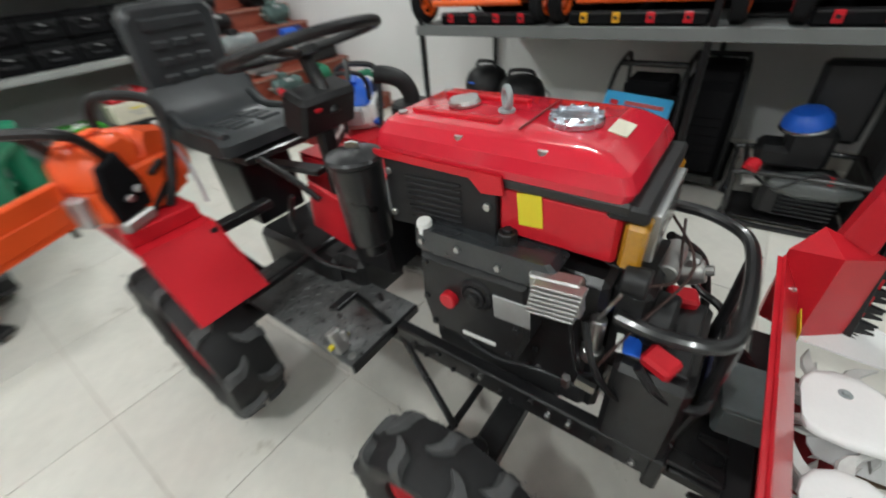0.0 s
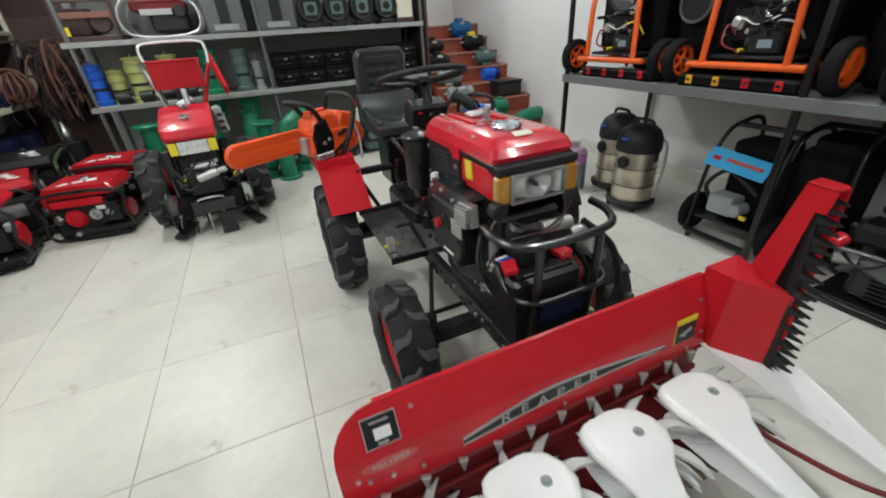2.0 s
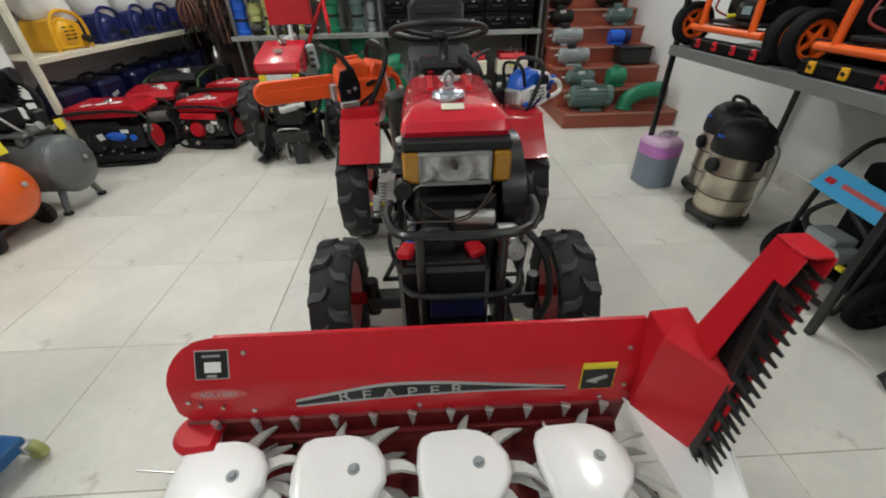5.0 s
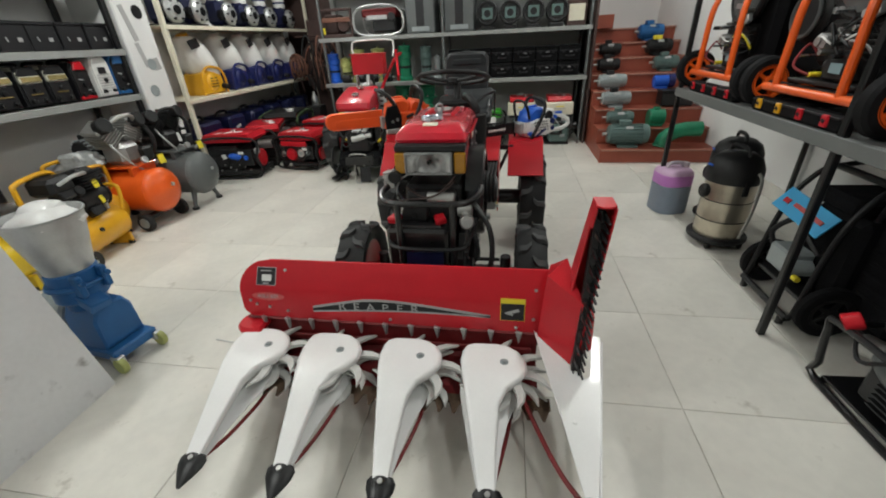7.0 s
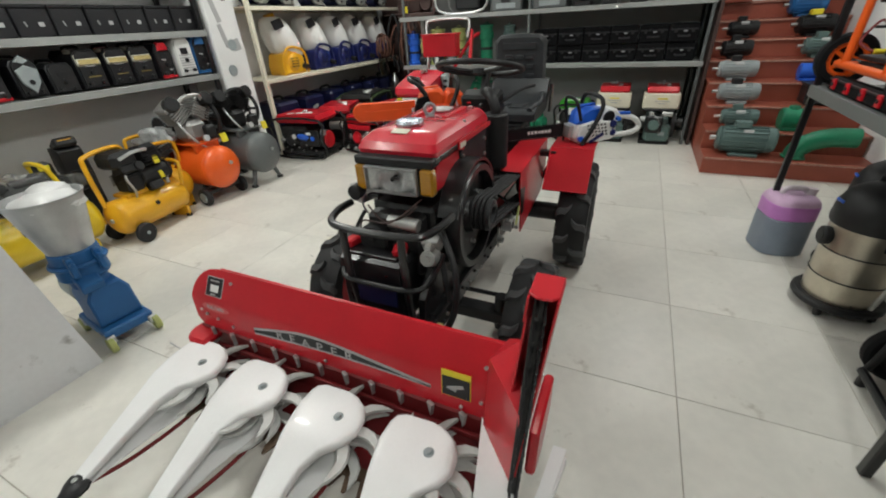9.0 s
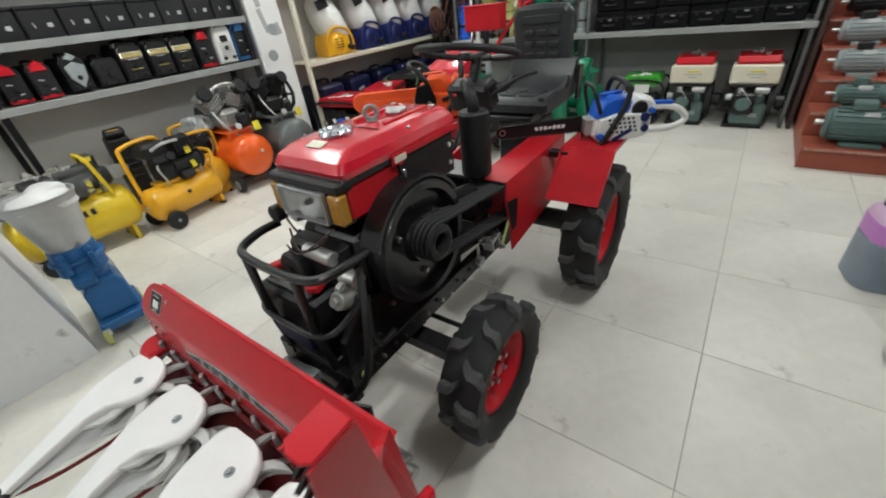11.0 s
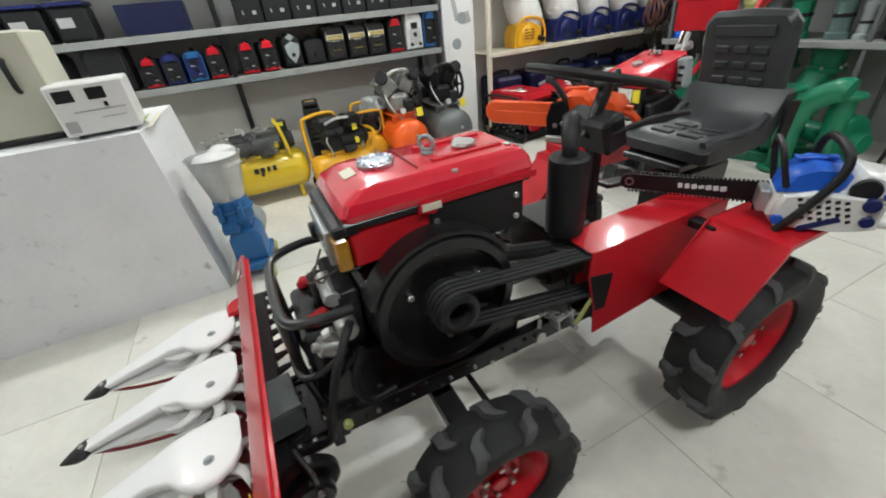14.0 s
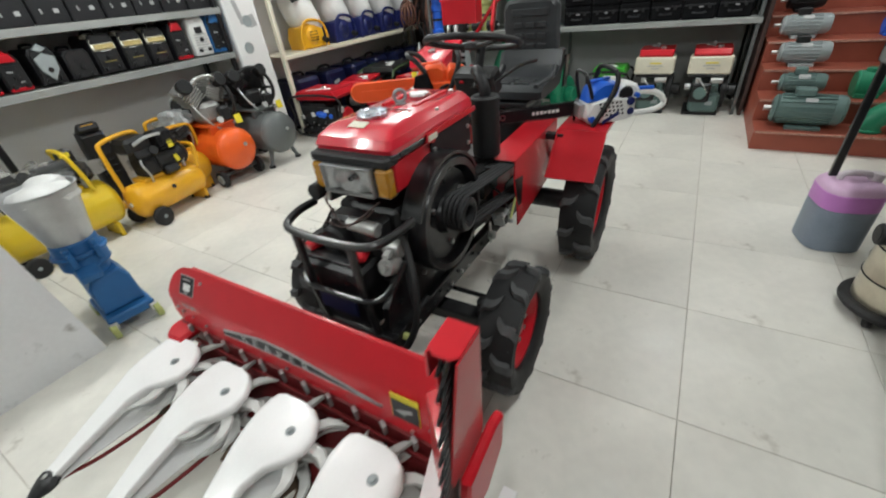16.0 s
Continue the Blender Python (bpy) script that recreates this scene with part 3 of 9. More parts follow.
# engine
part("crankcase", S().box((-0.17, CY, 0.56), (0.42, 0.24, 0.38), bev=0.014).box((-0.02, CY + 0.0, 0.46), (0.16, 0.22, 0.18), bev=0.012), IRON, tractor, "dark cast engine block")
part("sump", S().box((-0.20, CY, 0.37), (0.36, 0.22, 0.06), bev=0.01), BLACK, tractor)
vc = part("valve_cover", S().prism([(-0.345, 0.795), (-0.050, 0.806), (-0.036, 0.792), (-0.072, 0.745), (-0.335, 0.737), (-0.350, 0.750)], 0.075, pose(0, CY - 0.148, 0, 90, 0, 0), 0.008), COVERM, tractor, "grey-black long side cover")
for bx, bz in ((-0.325, 0.765), (-0.235, 0.775), (-0.145, 0.765), (-0.075, 0.78)):
    part("cover_bolt", S().cyl((bx, CY - 0.183, bz), (bx, CY - 0.192, bz), 0.007, seg=6), STEEL, vc)
part("cover_cap", S().cyl((-0.145, CY - 0.150, 0.795), (-0.145, CY - 0.150, 0.826), 0.019, seg=8).cyl((-0.145, CY - 0.150, 0.822), (-0.145, CY - 0.150, 0.832), 0.010, seg=8), MATTE, vc)
part("filler_plug", S().cyl((-0.325, CY - 0.168, 0.780), (-0.325, CY - 0.172, 0.808), 0.018, 0.016, seg=14), WHITEP, vc, "white plastic plug")
cc = part("crank_cover", S().prism([(-0.335, 0.730), (-0.085, 0.738), (-0.075, 0.60), (-0.10, 0.522), (-0.325, 0.520), (-0.345, 0.60)], 0.075, pose(0, CY - 0.152, 0, 90, 0, 0), 0.010), IRON, tractor, "dark cast crank cover")
part("red_plug", S().cyl((-0.258, CY - 0.188, 0.640), (-0.258, CY - 0.208, 0.640), 0.020, seg=14), RED, cc, "red rubber plug")
part("crank_socket", S().ring(pose(-0.192, CY - 0.190, 0.678, 90, 0, 0), 0.030, 0.009, 24, 8).cyl((-0.192, CY - 0.186, 0.678), (-0.192, CY - 0.205, 0.678), 0.024, seg=18).cyl((-0.192, CY - 0.20, 0.678), (-0.192, CY - 0.212, 0.678), 0.013, seg=14), MATTE, cc)
part("rating_plate", S().box((-0.112, CY - 0.1915, 0.672), (0.080, 0.004, 0.058), (0, -4, 0), bev=0.001), GALV, cc, "blank metal rating plate")
part("print_bar", S().box((-0.19, CY - 0.1905, 0.548), (0.085, 0.003, 0.010), (0, -4, 0), bev=0.001), MARK, cc)
for bx, bz in ((-0.318, 0.715), (-0.325, 0.615), (-0.31, 0.54), (-0.215, 0.535), (-0.115, 0.54), (-0.10, 0.625)):
    part("cover_bolt", S().cyl((bx, CY - 0.188, bz), (bx, CY - 0.197, bz), 0.008, seg=6), SHAFT, cc)
fin = part("regulator", S().box((-0.03, CY - 0.185, 0.757), (0.088, 0.03, 0.072), (0, -8, 0), bev=0.003), ALU, tractor, "finned aluminium regulator")
for k in range(7):
    part("fin", S().box((-0.030 + 0.0015 * k, CY - 0.205, 0.726 + k * 0.0105), (0.086, 0.028, 0.0045), (0, -8, 0), bev=0.001), ALU, fin)
part("regulator_bracket", S().box((-0.03, CY - 0.150, 0.75), (0.05, 0.06, 0.012), bev=0.002), BLACK, tractor)
part("fuel_pump", S().cyl((0.035, CY - 0.13, 0.60), (0.035, CY - 0.13, 0.68), 0.016, seg=12).cyl((0.035, CY - 0.13, 0.57), (0.035, CY - 0.13, 0.60), 0.022, seg=12), STEEL, tractor)
part("injector_nut", S().cyl((0.02, CY - 0.15, 0.505), (0.06, CY - 0.15, 0.50), 0.012, seg=6).cyl((0.0, CY - 0.15, 0.47), (0.0, CY - 0.15, 0.50), 0.010, seg=6), STEEL, tractor)
part("injection_pipe", S().tube([(0.035, CY - 0.13, 0.68), (0.05, CY - 0.15, 0.73), (0.07, CY - 0.13, 0.78), (0.06, CY - 0.10, 0.80)], 0.0035, 6), STEEL, tractor)
part("cylinder_head", S().box((0.075, CY, 0.63), (0.07, 0.20, 0.22), bev=0.012), IRON, tractor)
part("head_cover", S().cyl((0.105, CY - 0.06, 0.66), (0.15, CY - 0.06, 0.66), 0.055, seg=20).cyl((0.15, CY - 0.06, 0.66), (0.157, CY - 0.06, 0.66), 0.012, seg=6), MATTE, tractor, "round black cover")
part("starter_motor", S().cyl((0.11, CY - 0.01, 0.725), (0.11, CY + 0.10, 0.72), 0.022, seg=16).cyl((0.10, CY + 0.11, 0.665), (0.10, CY + 0.17, 0.665), 0.026, seg=14), ALU, tractor)
part("alternator", S().cyl((0.125, CY + 0.15, 0.625), (0.175, CY + 0.155, 0.645), 0.032, 0.026, seg=18).cyl((0.17, CY + 0.155, 0.643), (0.19, CY + 0.157, 0.65), 0.012, seg=10).box((0.145, CY + 0.15, 0.665), (0.03, 0.03, 0.03), (0, 20, 0), bev=0.006), ALU, tractor)
part("wiring", S().tube([(0.09, CY - 0.10, 0.76), (0.13, CY - 0.02, 0.73), (0.12, CY + 0.06, 0.755), (0.11, CY + 0.10, 0.79)], 0.003, 5).tube([(0.08, CY + 0.1, 0.80), (0.15, CY + 0.02, 0.74), (0.10, CY - 0.13, 0.70), (0.05, CY - 0.17, 0.58)], 0.003, 5), DBROWN, tractor)
part("wire", S().tube([(0.02, CY - 0.17, 0.70), (0.06, CY - 0.20, 0.62), (0.11, CY - 0.16, 0.52), (0.16, CY - 0.12, 0.55)], 0.007, 6), MATTE, tractor)

# bonnet: fuel and water tank cowl
cowl = S()
rows = []
for z, x0, x1, hw in ((0.925, -0.455, 0.045, 0.143), (0.940, -0.46, 0.05, 0.145), (0.963, -0.457, 0.036, 0.137), (0.982, -0.446, -0.002, 0.119), (0.988, -0.436, -0.026, 0.106)):
    r = 0.02
    ring = []
    for cx, cy, a in ((x1 - r, hw - r, 0), (x0 + r, hw - r, 90), (x0 + r, -hw + r, 180), (x1 - r, -hw + r, 270)):
        ring += [(px, CY + py, z) for px, py in arc(cx, cy, r, a, a + 90, 4)]
    rows.append(ring)
n = len(rows[0])
cowl.put([p for r in rows for p in r], [tuple(range(n))[::-1], tuple(4 * n + i for i in range(n))] + [(r * n + i, r * n + (i + 1) % n, (r + 1) * n + (i + 1) % n, (r + 1) * n + i) for r in range(4) for i in range(n)])
bonnet = part("bonnet", cowl, BONNETR, tractor, "glossy red pressed bonnet", 21)
for sd in (-1, 1):
    part("bonnet_ridge", S().box((-0.31, CY + sd * 0.06, 0.990), (0.20, 0.018, 0.008), bev=0.004), RED, bonnet)
part("side_lip", S().prism([(-0.46, 0.93), (-0.16, 0.93), (-0.155, 0.895), (-0.20, 0.89), (-0.225, 0.915), (-0.46, 0.915)], 0.006, pose(0, CY - 0.147, 0, 90, 0, 0)), RED, bonnet)
part("side_lip", S().prism([(-0.46, 0.93), (-0.13, 0.93), (-0.125, 0.905), (-0.165, 0.895), (-0.19, 0.915), (-0.46, 0.915)], 0.006, pose(0, CY + 0.147, 0, 90, 0, 0)), RED, bonnet)
part("seam", S().box((-0.16, CY, 0.9915), (0.004, 0.17, 0.003), bev=0.001), DRED, bonnet)
part("sticker", S().box((-0.014, CY - 0.005, 0.9868), (0.032, 0.06, 0.002), (0, 13, 0), bev=0.0005), CREAM, bonnet, "cream paper sticker")
part("sticker", S().box((-0.16, CY + 0.150, 0.915), (0.05, 0.004, 0.018), bev=0.0005), CREAM, bonnet, "cream paper sticker")
cap = part("fuel_cap", S().lathe([(0.0, 0), (0.044, 0), (0.047, 0.004), (0.047, 0.012), (0.043, 0.018), (0.036, 0.020), (0.033, 0.016), (0.0, 0.016)], pose(-0.09, CY - 0.012, 0.986, 0, 0, 0), 32), CAPB, tractor, "chromed ribbed fuel cap")
for k in range(12):
    a = 2 * math.pi * k / 12
    part("rib", S().box((-0.09 + 0.040 * math.cos(a), CY - 0.012 + 0.040 * math.sin(a), 1.004), (0.012, 0.008, 0.006), (0, 0, math.degrees(a)), bev=0.003), CAPB, cap)
part("radiator_cap", S().lathe([(0, 0), (0.032, 0), (0.034, 0.006), (0.030, 0.013), (0, 0.015)], pose(-0.33, CY + 0.005, 0.989), 24).box((-0.33, CY + 0.005, 0.998), (0.024, 0.075, 0.010), bev=0.004), ALU, bonnet)
part("lifting_ring", S().ring(pose(-0.228, CY - 0.003, 1.014, 90, 0, 135), 0.0185, 0.0065, 24, 8).cyl((-0.228, CY - 0.003, 0.987), (-0.228, CY - 0.003, 0.995), 0.017, seg=12), GREYM, bonnet, "dull steel lifting eye")
for bx, by in ((-0.42, -0.085), (-0.26, -0.120), (-0.10, -0.120), (-0.42, 0.08), (-0.24, 0.120)):
    part("screw", S().cyl((bx, CY + by, 0.968 if abs(by) > 0.09 else 0.985), (bx, CY + by, 0.979 if abs(by) > 0.09 else 0.993), 0.010, seg=8), STEEL, bonnet)
part("band", S().box((-0.20, CY, 0.9155), (0.50, 0.286, 0.023), bev=0.005), BLACK, tractor)
sc_l = part("side_cover", S().prism([(-0.442, 0.757), (-0.172, 0.788), (-0.172, 0.921), (-0.442, 0.921)], 0.014, pose(0, CY - 0.137, 0, 90, 0, 0), 0.003), MATTE, tractor, "black sheet cover with louvres")
for k in range(8):
    part("louvre", S().box((-0.315, CY - 0.1455, 0.792 + 0.0135 * k), (0.135, 0.006, 0.0045), (0, -3, 0), bev=0.002), CASEB, sc_l)
part("side_cover", S().box((-0.29, CY + 0.137, 0.845), (0.27, 0.014, 0.13), bev=0.004), MATTE, tractor, "black sheet cover")
for bx, bz in ((-0.43, 0.885), (-0.19, 0.862), (-0.43, 0.785)):
    part("screw", S().cyl((bx, CY - 0.14, bz), (bx, CY - 0.150, bz), 0.008, seg=8), STEEL, tractor)
for bx, bz in ((-0.40, 0.875), (-0.40, 0.815), (-0.19, 0.81), (-0.17, 0.87)):
    part("screw", S().cyl((bx, CY + 0.14, bz), (bx, CY + 0.150, bz), 0.008, seg=8), STEEL, tractor)
part("fuel_tank", S().box((-0.066, CY, 0.857), (0.212, 0.274, 0.100), bev=0.008), RED, tractor, "red painted fuel tank")
part("sticker", S().box((-0.109, CY - 0.1385, 0.873), (0.045, 0.004, 0.062), (0, -6, 0), bev=0.0005), YLAB, tractor, "yellow paper sticker")
hl = part("headlamp", S().box((0.030, CY, 0.852), (0.006, 0.272, 0.088), bev=0.002).box((0.052, CY - 0.101, 0.852), (0.040, 0.006, 0.088), bev=0.002).box((0.052, CY + 0.091, 0.852), (0.040, 0.006, 0.088), bev=0.002).box((0.052, CY, 0.8085), (0.040, 0.272, 0.005), bev=0.002).box((0.045, CY, 0.910), (0.06, 0.284, 0.028), bev=0.005), MATTE, tractor, "wide lamp with amber corners")
NU, NW = 25, 13
grid = []
for w in range(NW):
    for u in range(NU):
        yy, zz_ = -0.09 + 0.18 * u / (NU - 1), -0.038 + 0.076 * w / (NW - 1)
        d_, an = math.hypot(yy, zz_ * 1.15), math.atan2(zz_, yy)
        bowl = 0.040 * min(1.0, d_ / 0.046) ** 1.4 if d_ < 0.046 else 0.040 - 0.012 * math.sin((d_ - 0.046) * 60)
        grid.append((0.0335 + bowl + 0.0022 * math.cos(6 * an) * min(1, d_ / 0.03) + 0.0018 * ((u // 2 + w // 2) % 2), CY - 0.005 + yy, 0.852 + zz_))
part("reflector", S().put(grid, [(w * NU + u, w * NU + u + 1, (w + 1) * NU + u + 1, (w + 1) * NU + u) for w in range(NW - 1) for u in range(NU - 1)]), REFLECT, hl, "silver faceted reflector bowl", 12)
part("bulb", S().cyl((0.035, CY - 0.005, 0.852), (0.066, CY - 0.005, 0.852), 0.010, 0.008, seg=12).ball((0.067, CY - 0.005, 0.852), (0.008, 0.008, 0.008), 10, 6), IRON, hl)
part("lens", S().box((0.0865, CY - 0.005, 0.852), (0.005, 0.185, 0.088), bev=0.002), LENS, hl, "clear ribbed lens")
part("lens_rim", S().box((0.0785, CY - 0.005, 0.8925), (0.018, 0.189, 0.007), bev=0.002).box((0.0785, CY - 0.005, 0.8115), (0.018, 0.189, 0.007), bev=0.002).box((0.0785, CY - 0.0965, 0.852), (0.018, 0.006, 0.08), bev=0.002).box((0.0785, CY + 0.0865, 0.852), (0.018, 0.006, 0.08), bev=0.002), GALV, hl)
for sd in (-1, 1):
    part("indicator", S().box((0.062, CY + sd * 0.1195, 0.852), (0.034, 0.047, 0.084), bev=0.006), AMBER, hl, "amber indicator lens")
part("fuel_tap", S().cyl((0.06, CY - 0.145, 0.80), (0.10, CY - 0.145, 0.80), 0.026, seg=16), MATTE, tractor)

# front guard
g = part("front_guard", S().tube([(0.07, CY - 0.185, 0.752), (0.14, CY - 0.19, 0.75), (0.215, CY - 0.16, 0.745), (0.235, CY - 0.08, 0.742), (0.235, CY + 0.08, 0.742), (0.215, CY + 0.165, 0.745), (0.15, CY + 0.20, 0.755), (0.08, CY + 0.205, 0.758)], 0.0125, 10, 6), BLACK, tractor, "bent black tube guard")
part("guard_bar", S().tube([(0.12, CY - 0.17, 0.64), (0.17, CY - 0.165, 0.585), (0.235, CY - 0.13, 0.560), (0.245, CY, 0.555), (0.235, CY + 0.14, 0.560), (0.17, CY + 0.17, 0.585), (0.12, CY + 0.19, 0.64)], 0.009, 8, 6), BLACK, g)
for sd in (-1, 1):
    part("guard_upright", S().tube([(0.236, CY + sd * 0.105, 0.742), (0.232, CY + sd * 0.105, 0.56), (0.208, CY + sd * 0.105, 0.385)], 0.0125, 10, 4), BLACK, g)
    part("guard_foot", S().box((0.19, CY + sd * 0.105, 0.385), (0.07, 0.036, 0.03), bev=0.004), BLACK, g)
part("number_panel", S().box((0.234, CY - 0.01, 0.505), (0.008, 0.15, 0.065), bev=0.003), NAVY, tractor, "blank dark navy panel")
battery = part("battery", S().box((0.145, CY - 0.045, 0.505), (0.13, 0.25, 0.235), bev=0.012).box((0.145, CY - 0.045, 0.628), (0.10, 0.20, 0.012), bev=0.004), BLACK, tractor, "black battery with red terminal caps")
for sd in (-1, 1):
    part("terminal_cap", S().box((0.150, CY - 0.050 + sd * 0.094, 0.645), (0.055, 0.045, 0.028), (8, 5, 20 * sd), bev=0.008), RED, battery, "red rubber cap")
part("sticker", S().box((0.100, CY - 0.125, 0.6365), (0.03, 0.045, 0.004), (0, 0, 10), bev=0.001), BLUEB, battery, "blue and white sticker")
part("sticker", S().box((0.078, CY - 0.128, 0.6365), (0.012, 0.045, 0.004), (0, 0, 10), bev=0.001), WHITEP, battery)
part("hose", S().tube([(0.09, CY + 0.17, 0.70), (0.16, CY + 0.24, 0.62), (0.20, CY + 0.255, 0.50), (0.22, CY + 0.22, 0.40), (0.30, CY + 0.18, 0.345)], 0.011, 8, 6), MATTE, tractor, "black rubber hose")

part("engine_base", S().prism([(0.20, 0.34), (-0.40, 0.34), (-0.42, 0.44), (-0.30, 0.52), (0.10, 0.56), (0.18, 0.48)], 0.03, pose(0, CY + 0.125, 0, 90, 0, 0), 0.004), BLACK, tractor, "black side plate")

# flywheel, pulley and belts
FX, FZ = -0.155, 0.655
fw = part("flywheel", S().lathe([(0.0, 0), (0.06, 0), (0.065, 0.02), (0.12, 0.022), (0.15, 0.01), (0.175, 0.01), (0.190, 0.018), (0.196, 0.03), (0.196, 0.075), (0.190, 0.085), (0.168, 0.085), (0.155, 0.055), (0.07, 0.05), (0.06, 0.075), (0.0, 0.075)], pose(FX, CY + 0.125, FZ, -90, 0, 0), 56), BLACK, tractor, "black spoked flywheel")
pul = part("pulley", S().lathe([(0.035, -0.02), (0.045, -0.015), (0.058, 0.0), (0.058, 0.005), (0.048, 0.011), (0.058, 0.017), (0.048, 0.026), (0.058, 0.034), (0.048, 0.043), (0.058, 0.051), (0.048, 0.060), (0.058, 0.066), (0.055, 0.078), (0.040, 0.082), (0.032, 0.078), (0.027, 0.055), (0.025, 0.03), (0.0, 0.028)], pose(FX + 0.0, CY + 0.185, FZ + 0.012, -90, 0, 0), 40), SHAFT, fw, "worn grey four-groove pulley")
for k in range(3):
    a = math.radians(30 + 120 * k)
    part("bolt", S().cyl((FX + 0.11 * math.cos(a), CY + 0.175, FZ + 0.11 * math.sin(a)), (FX + 0.11 * math.cos(a), CY + 0.192, FZ + 0.11 * math.sin(a)), 0.010, seg=6), STEEL, fw)
PX, PZ = FX + 0.0, FZ + 0.012
GX, GZ, R1, R2 = -0.83, 0.56, 0.056, 0.074
for k in range(4):
    y = CY + 0.197 + 0.0168 * k
    d = Vector((GX - PX, 0, GZ - PZ))
    u = math.atan2(d.z, d.x)
    pts = [(PX + R1 * math.cos(u + math.pi / 2 + i * math.pi / 12), y, PZ + R1 * math.sin(u + math.pi / 2 + i * math.pi / 12)) for i in range(13)]
    pts += [(GX + R2 * math.cos(u - math.pi / 2 + i * math.pi / 12), y, GZ + R2 * math.sin(u - math.pi / 2 + i * math.pi / 12)) for i in range(13)]
    part("belt", S().tube(pts, 0.0080, 6, 1, True), RUBBER, tractor, "black rubber drive belt")
part("clutch_pulley", S().cyl((GX, CY + 0.188, GZ), (GX, CY + 0.245, GZ), 0.074, seg=32), IRON, tractor)
part("flywheel_guard", S().prism(arc(FX, FZ, 0.212, 20, 150, 18) + arc(FX, FZ, 0.201, 150, 20, 18), 0.07, pose(0, CY + 0.17, 0, 90, 0, 0)), BLACK, tractor)

# exhaust and air filter
part("muffler", S().cyl((-0.585, CY + 0.132, 0.70), (-0.585, CY + 0.132, 0.935), 0.056, seg=28).cyl((-0.585, CY + 0.132, 0.665), (-0.585, CY + 0.132, 0.70), 0.03, seg=16).cyl((-0.585, CY + 0.132, 0.655), (-0.585, CY + 0.132, 0.67), 0.062, seg=20), MATTE, tractor, "matt black upright muffler")
part("exhaust_stub", S().tube([(-0.585, CY + 0.132, 0.93), (-0.585, CY + 0.132, 0.955), (-0.595, CY + 0.115, 0.99), (-0.62, CY + 0.09, 1.008), (-0.645, CY + 0.072, 1.01)], 0.022, 12, 4), MATTE, tractor)
part("exhaust_elbow", S().tube([(-0.585, CY + 0.132, 0.67), (-0.55, CY + 0.13, 0.655), (-0.46, CY + 0.11, 0.66), (-0.38, CY + 0.09, 0.67)], 0.026, 10, 4), IRON, tractor)
af = part("air_filter", S().cyl((-0.505, CY - 0.165, 0.70), (-0.505, CY - 0.165, 0.905), 0.052, 0.058, seg=26).cyl((-0.505, CY - 0.165, 0.66), (-0.505, CY - 0.165, 0.70), 0.03, seg=16), BLACK, tractor, "black canister air filter")
part("filter_lid", S().lathe([(0, 0), (0.062, 0), (0.064, 0.008), (0.060, 0.014), (0.035, 0.022), (0.012, 0.026), (0, 0.026)], pose(-0.505, CY - 0.165, 0.903), 26), SHAFT, af, "glossy dark metal lid")
part("wing_nut", S().box((-0.505, CY - 0.165, 0.936), (0.03, 0.006, 0.014), (0, 0, 30), bev=0.002).cyl((-0.505, CY - 0.165, 0.925), (-0.505, CY - 0.165, 0.945), 0.005, seg=8), STEEL, af)

# belt housing and body side
HX, HY = -0.012, CY + 0.254
housing = part("belt_housing", S().prism([(-0.57, 0.682), (-1.16, 0.690), (-1.16, 0.47), (-1.05, 0.41), (-0.61, 0.365), (-0.60, 0.47), (-0.565, 0.60)], 0.005, pose(HX, HY, 0, 90, 0, 0)), RED, tractor, "red sheet-metal belt housing")
part("housing_top", S().box((HX - 0.865, HY - 0.065, 0.6845), (0.59, 0.134, 0.005), (0, 0.8, 0), bev=0.002), RED, housing)
part("housing_back", S().box((HX - 0.90, HY - 0.131, 0.54), (0.50, 0.004, 0.28), bev=0.001), RED, housing)
part("housing_lip", S().box((HX - 0.567, HY - 0.065, 0.672), (0.004, 0.13, 0.02), bev=0.001), BLACK, housing)
part("housing_end", S().box((HX - 1.16, HY - 0.065, 0.57), (0.005, 0.13, 0.22), bev=0.001), RED, housing)
part("housing_opening", S().prism([(-0.568, 0.605), (-0.66, 0.585), (-0.645, 0.46), (-0.605, 0.462)], 0.004, pose(HX, HY + 0.003, 0, 90, 0, 0)), BLACK, housing)
part("inner_panel", S().box((-0.72, CY - 0.075, 0.62), (0.30, 0.012, 0.17), (0, 12, 0), bev=0.003), RED, tractor, "red inner side panel")
part("seat_box", S().box((-1.30, CY, 0.60), (0.22, 0.20, 0.24), bev=0.008), BLACK, tractor)
part("under_seat_lever", S().tube([(-0.78, CY - 0.10, 0.70), (-0.86, CY - 0.12, 0.76), (-0.98, CY - 0.13, 0.80)], 0.010, 8).tube([(-0.9, CY - 0.14, 0.58), (-0.84, CY - 0.17, 0.66), (-0.80, CY - 0.17, 0.74)], 0.008, 8), BLACK, tractor)
part("seat_spring", S().box((-1.10, CY, 0.705), (0.46, 0.05, 0.02), (0, -6, 0), bev=0.004).box((-1.22, CY, 0.76), (0.26, 0.24, 0.025), bev=0.004), BLACK, tractor)
part("lever_box", S().box((-0.62, CY + 0.02, 0.60), (0.16, 0.22, 0.20), bev=0.01), BLACK, tractor)
part("tensioner", S().box((-0.515, CY + 0.220, 0.475), (0.07, 0.05, 0.006), (0, 14, 0), bev=0.001).box((-0.490, CY + 0.220, 0.455), (0.006, 0.05, 0.06), (0, 14, 0), bev=0.001).box((-0.545, CY + 0.220, 0.45), (0.006, 0.05, 0.055), (0, 14, 0), bev=0.001), GALV, tractor, "zinc-plated tensioner bracket")
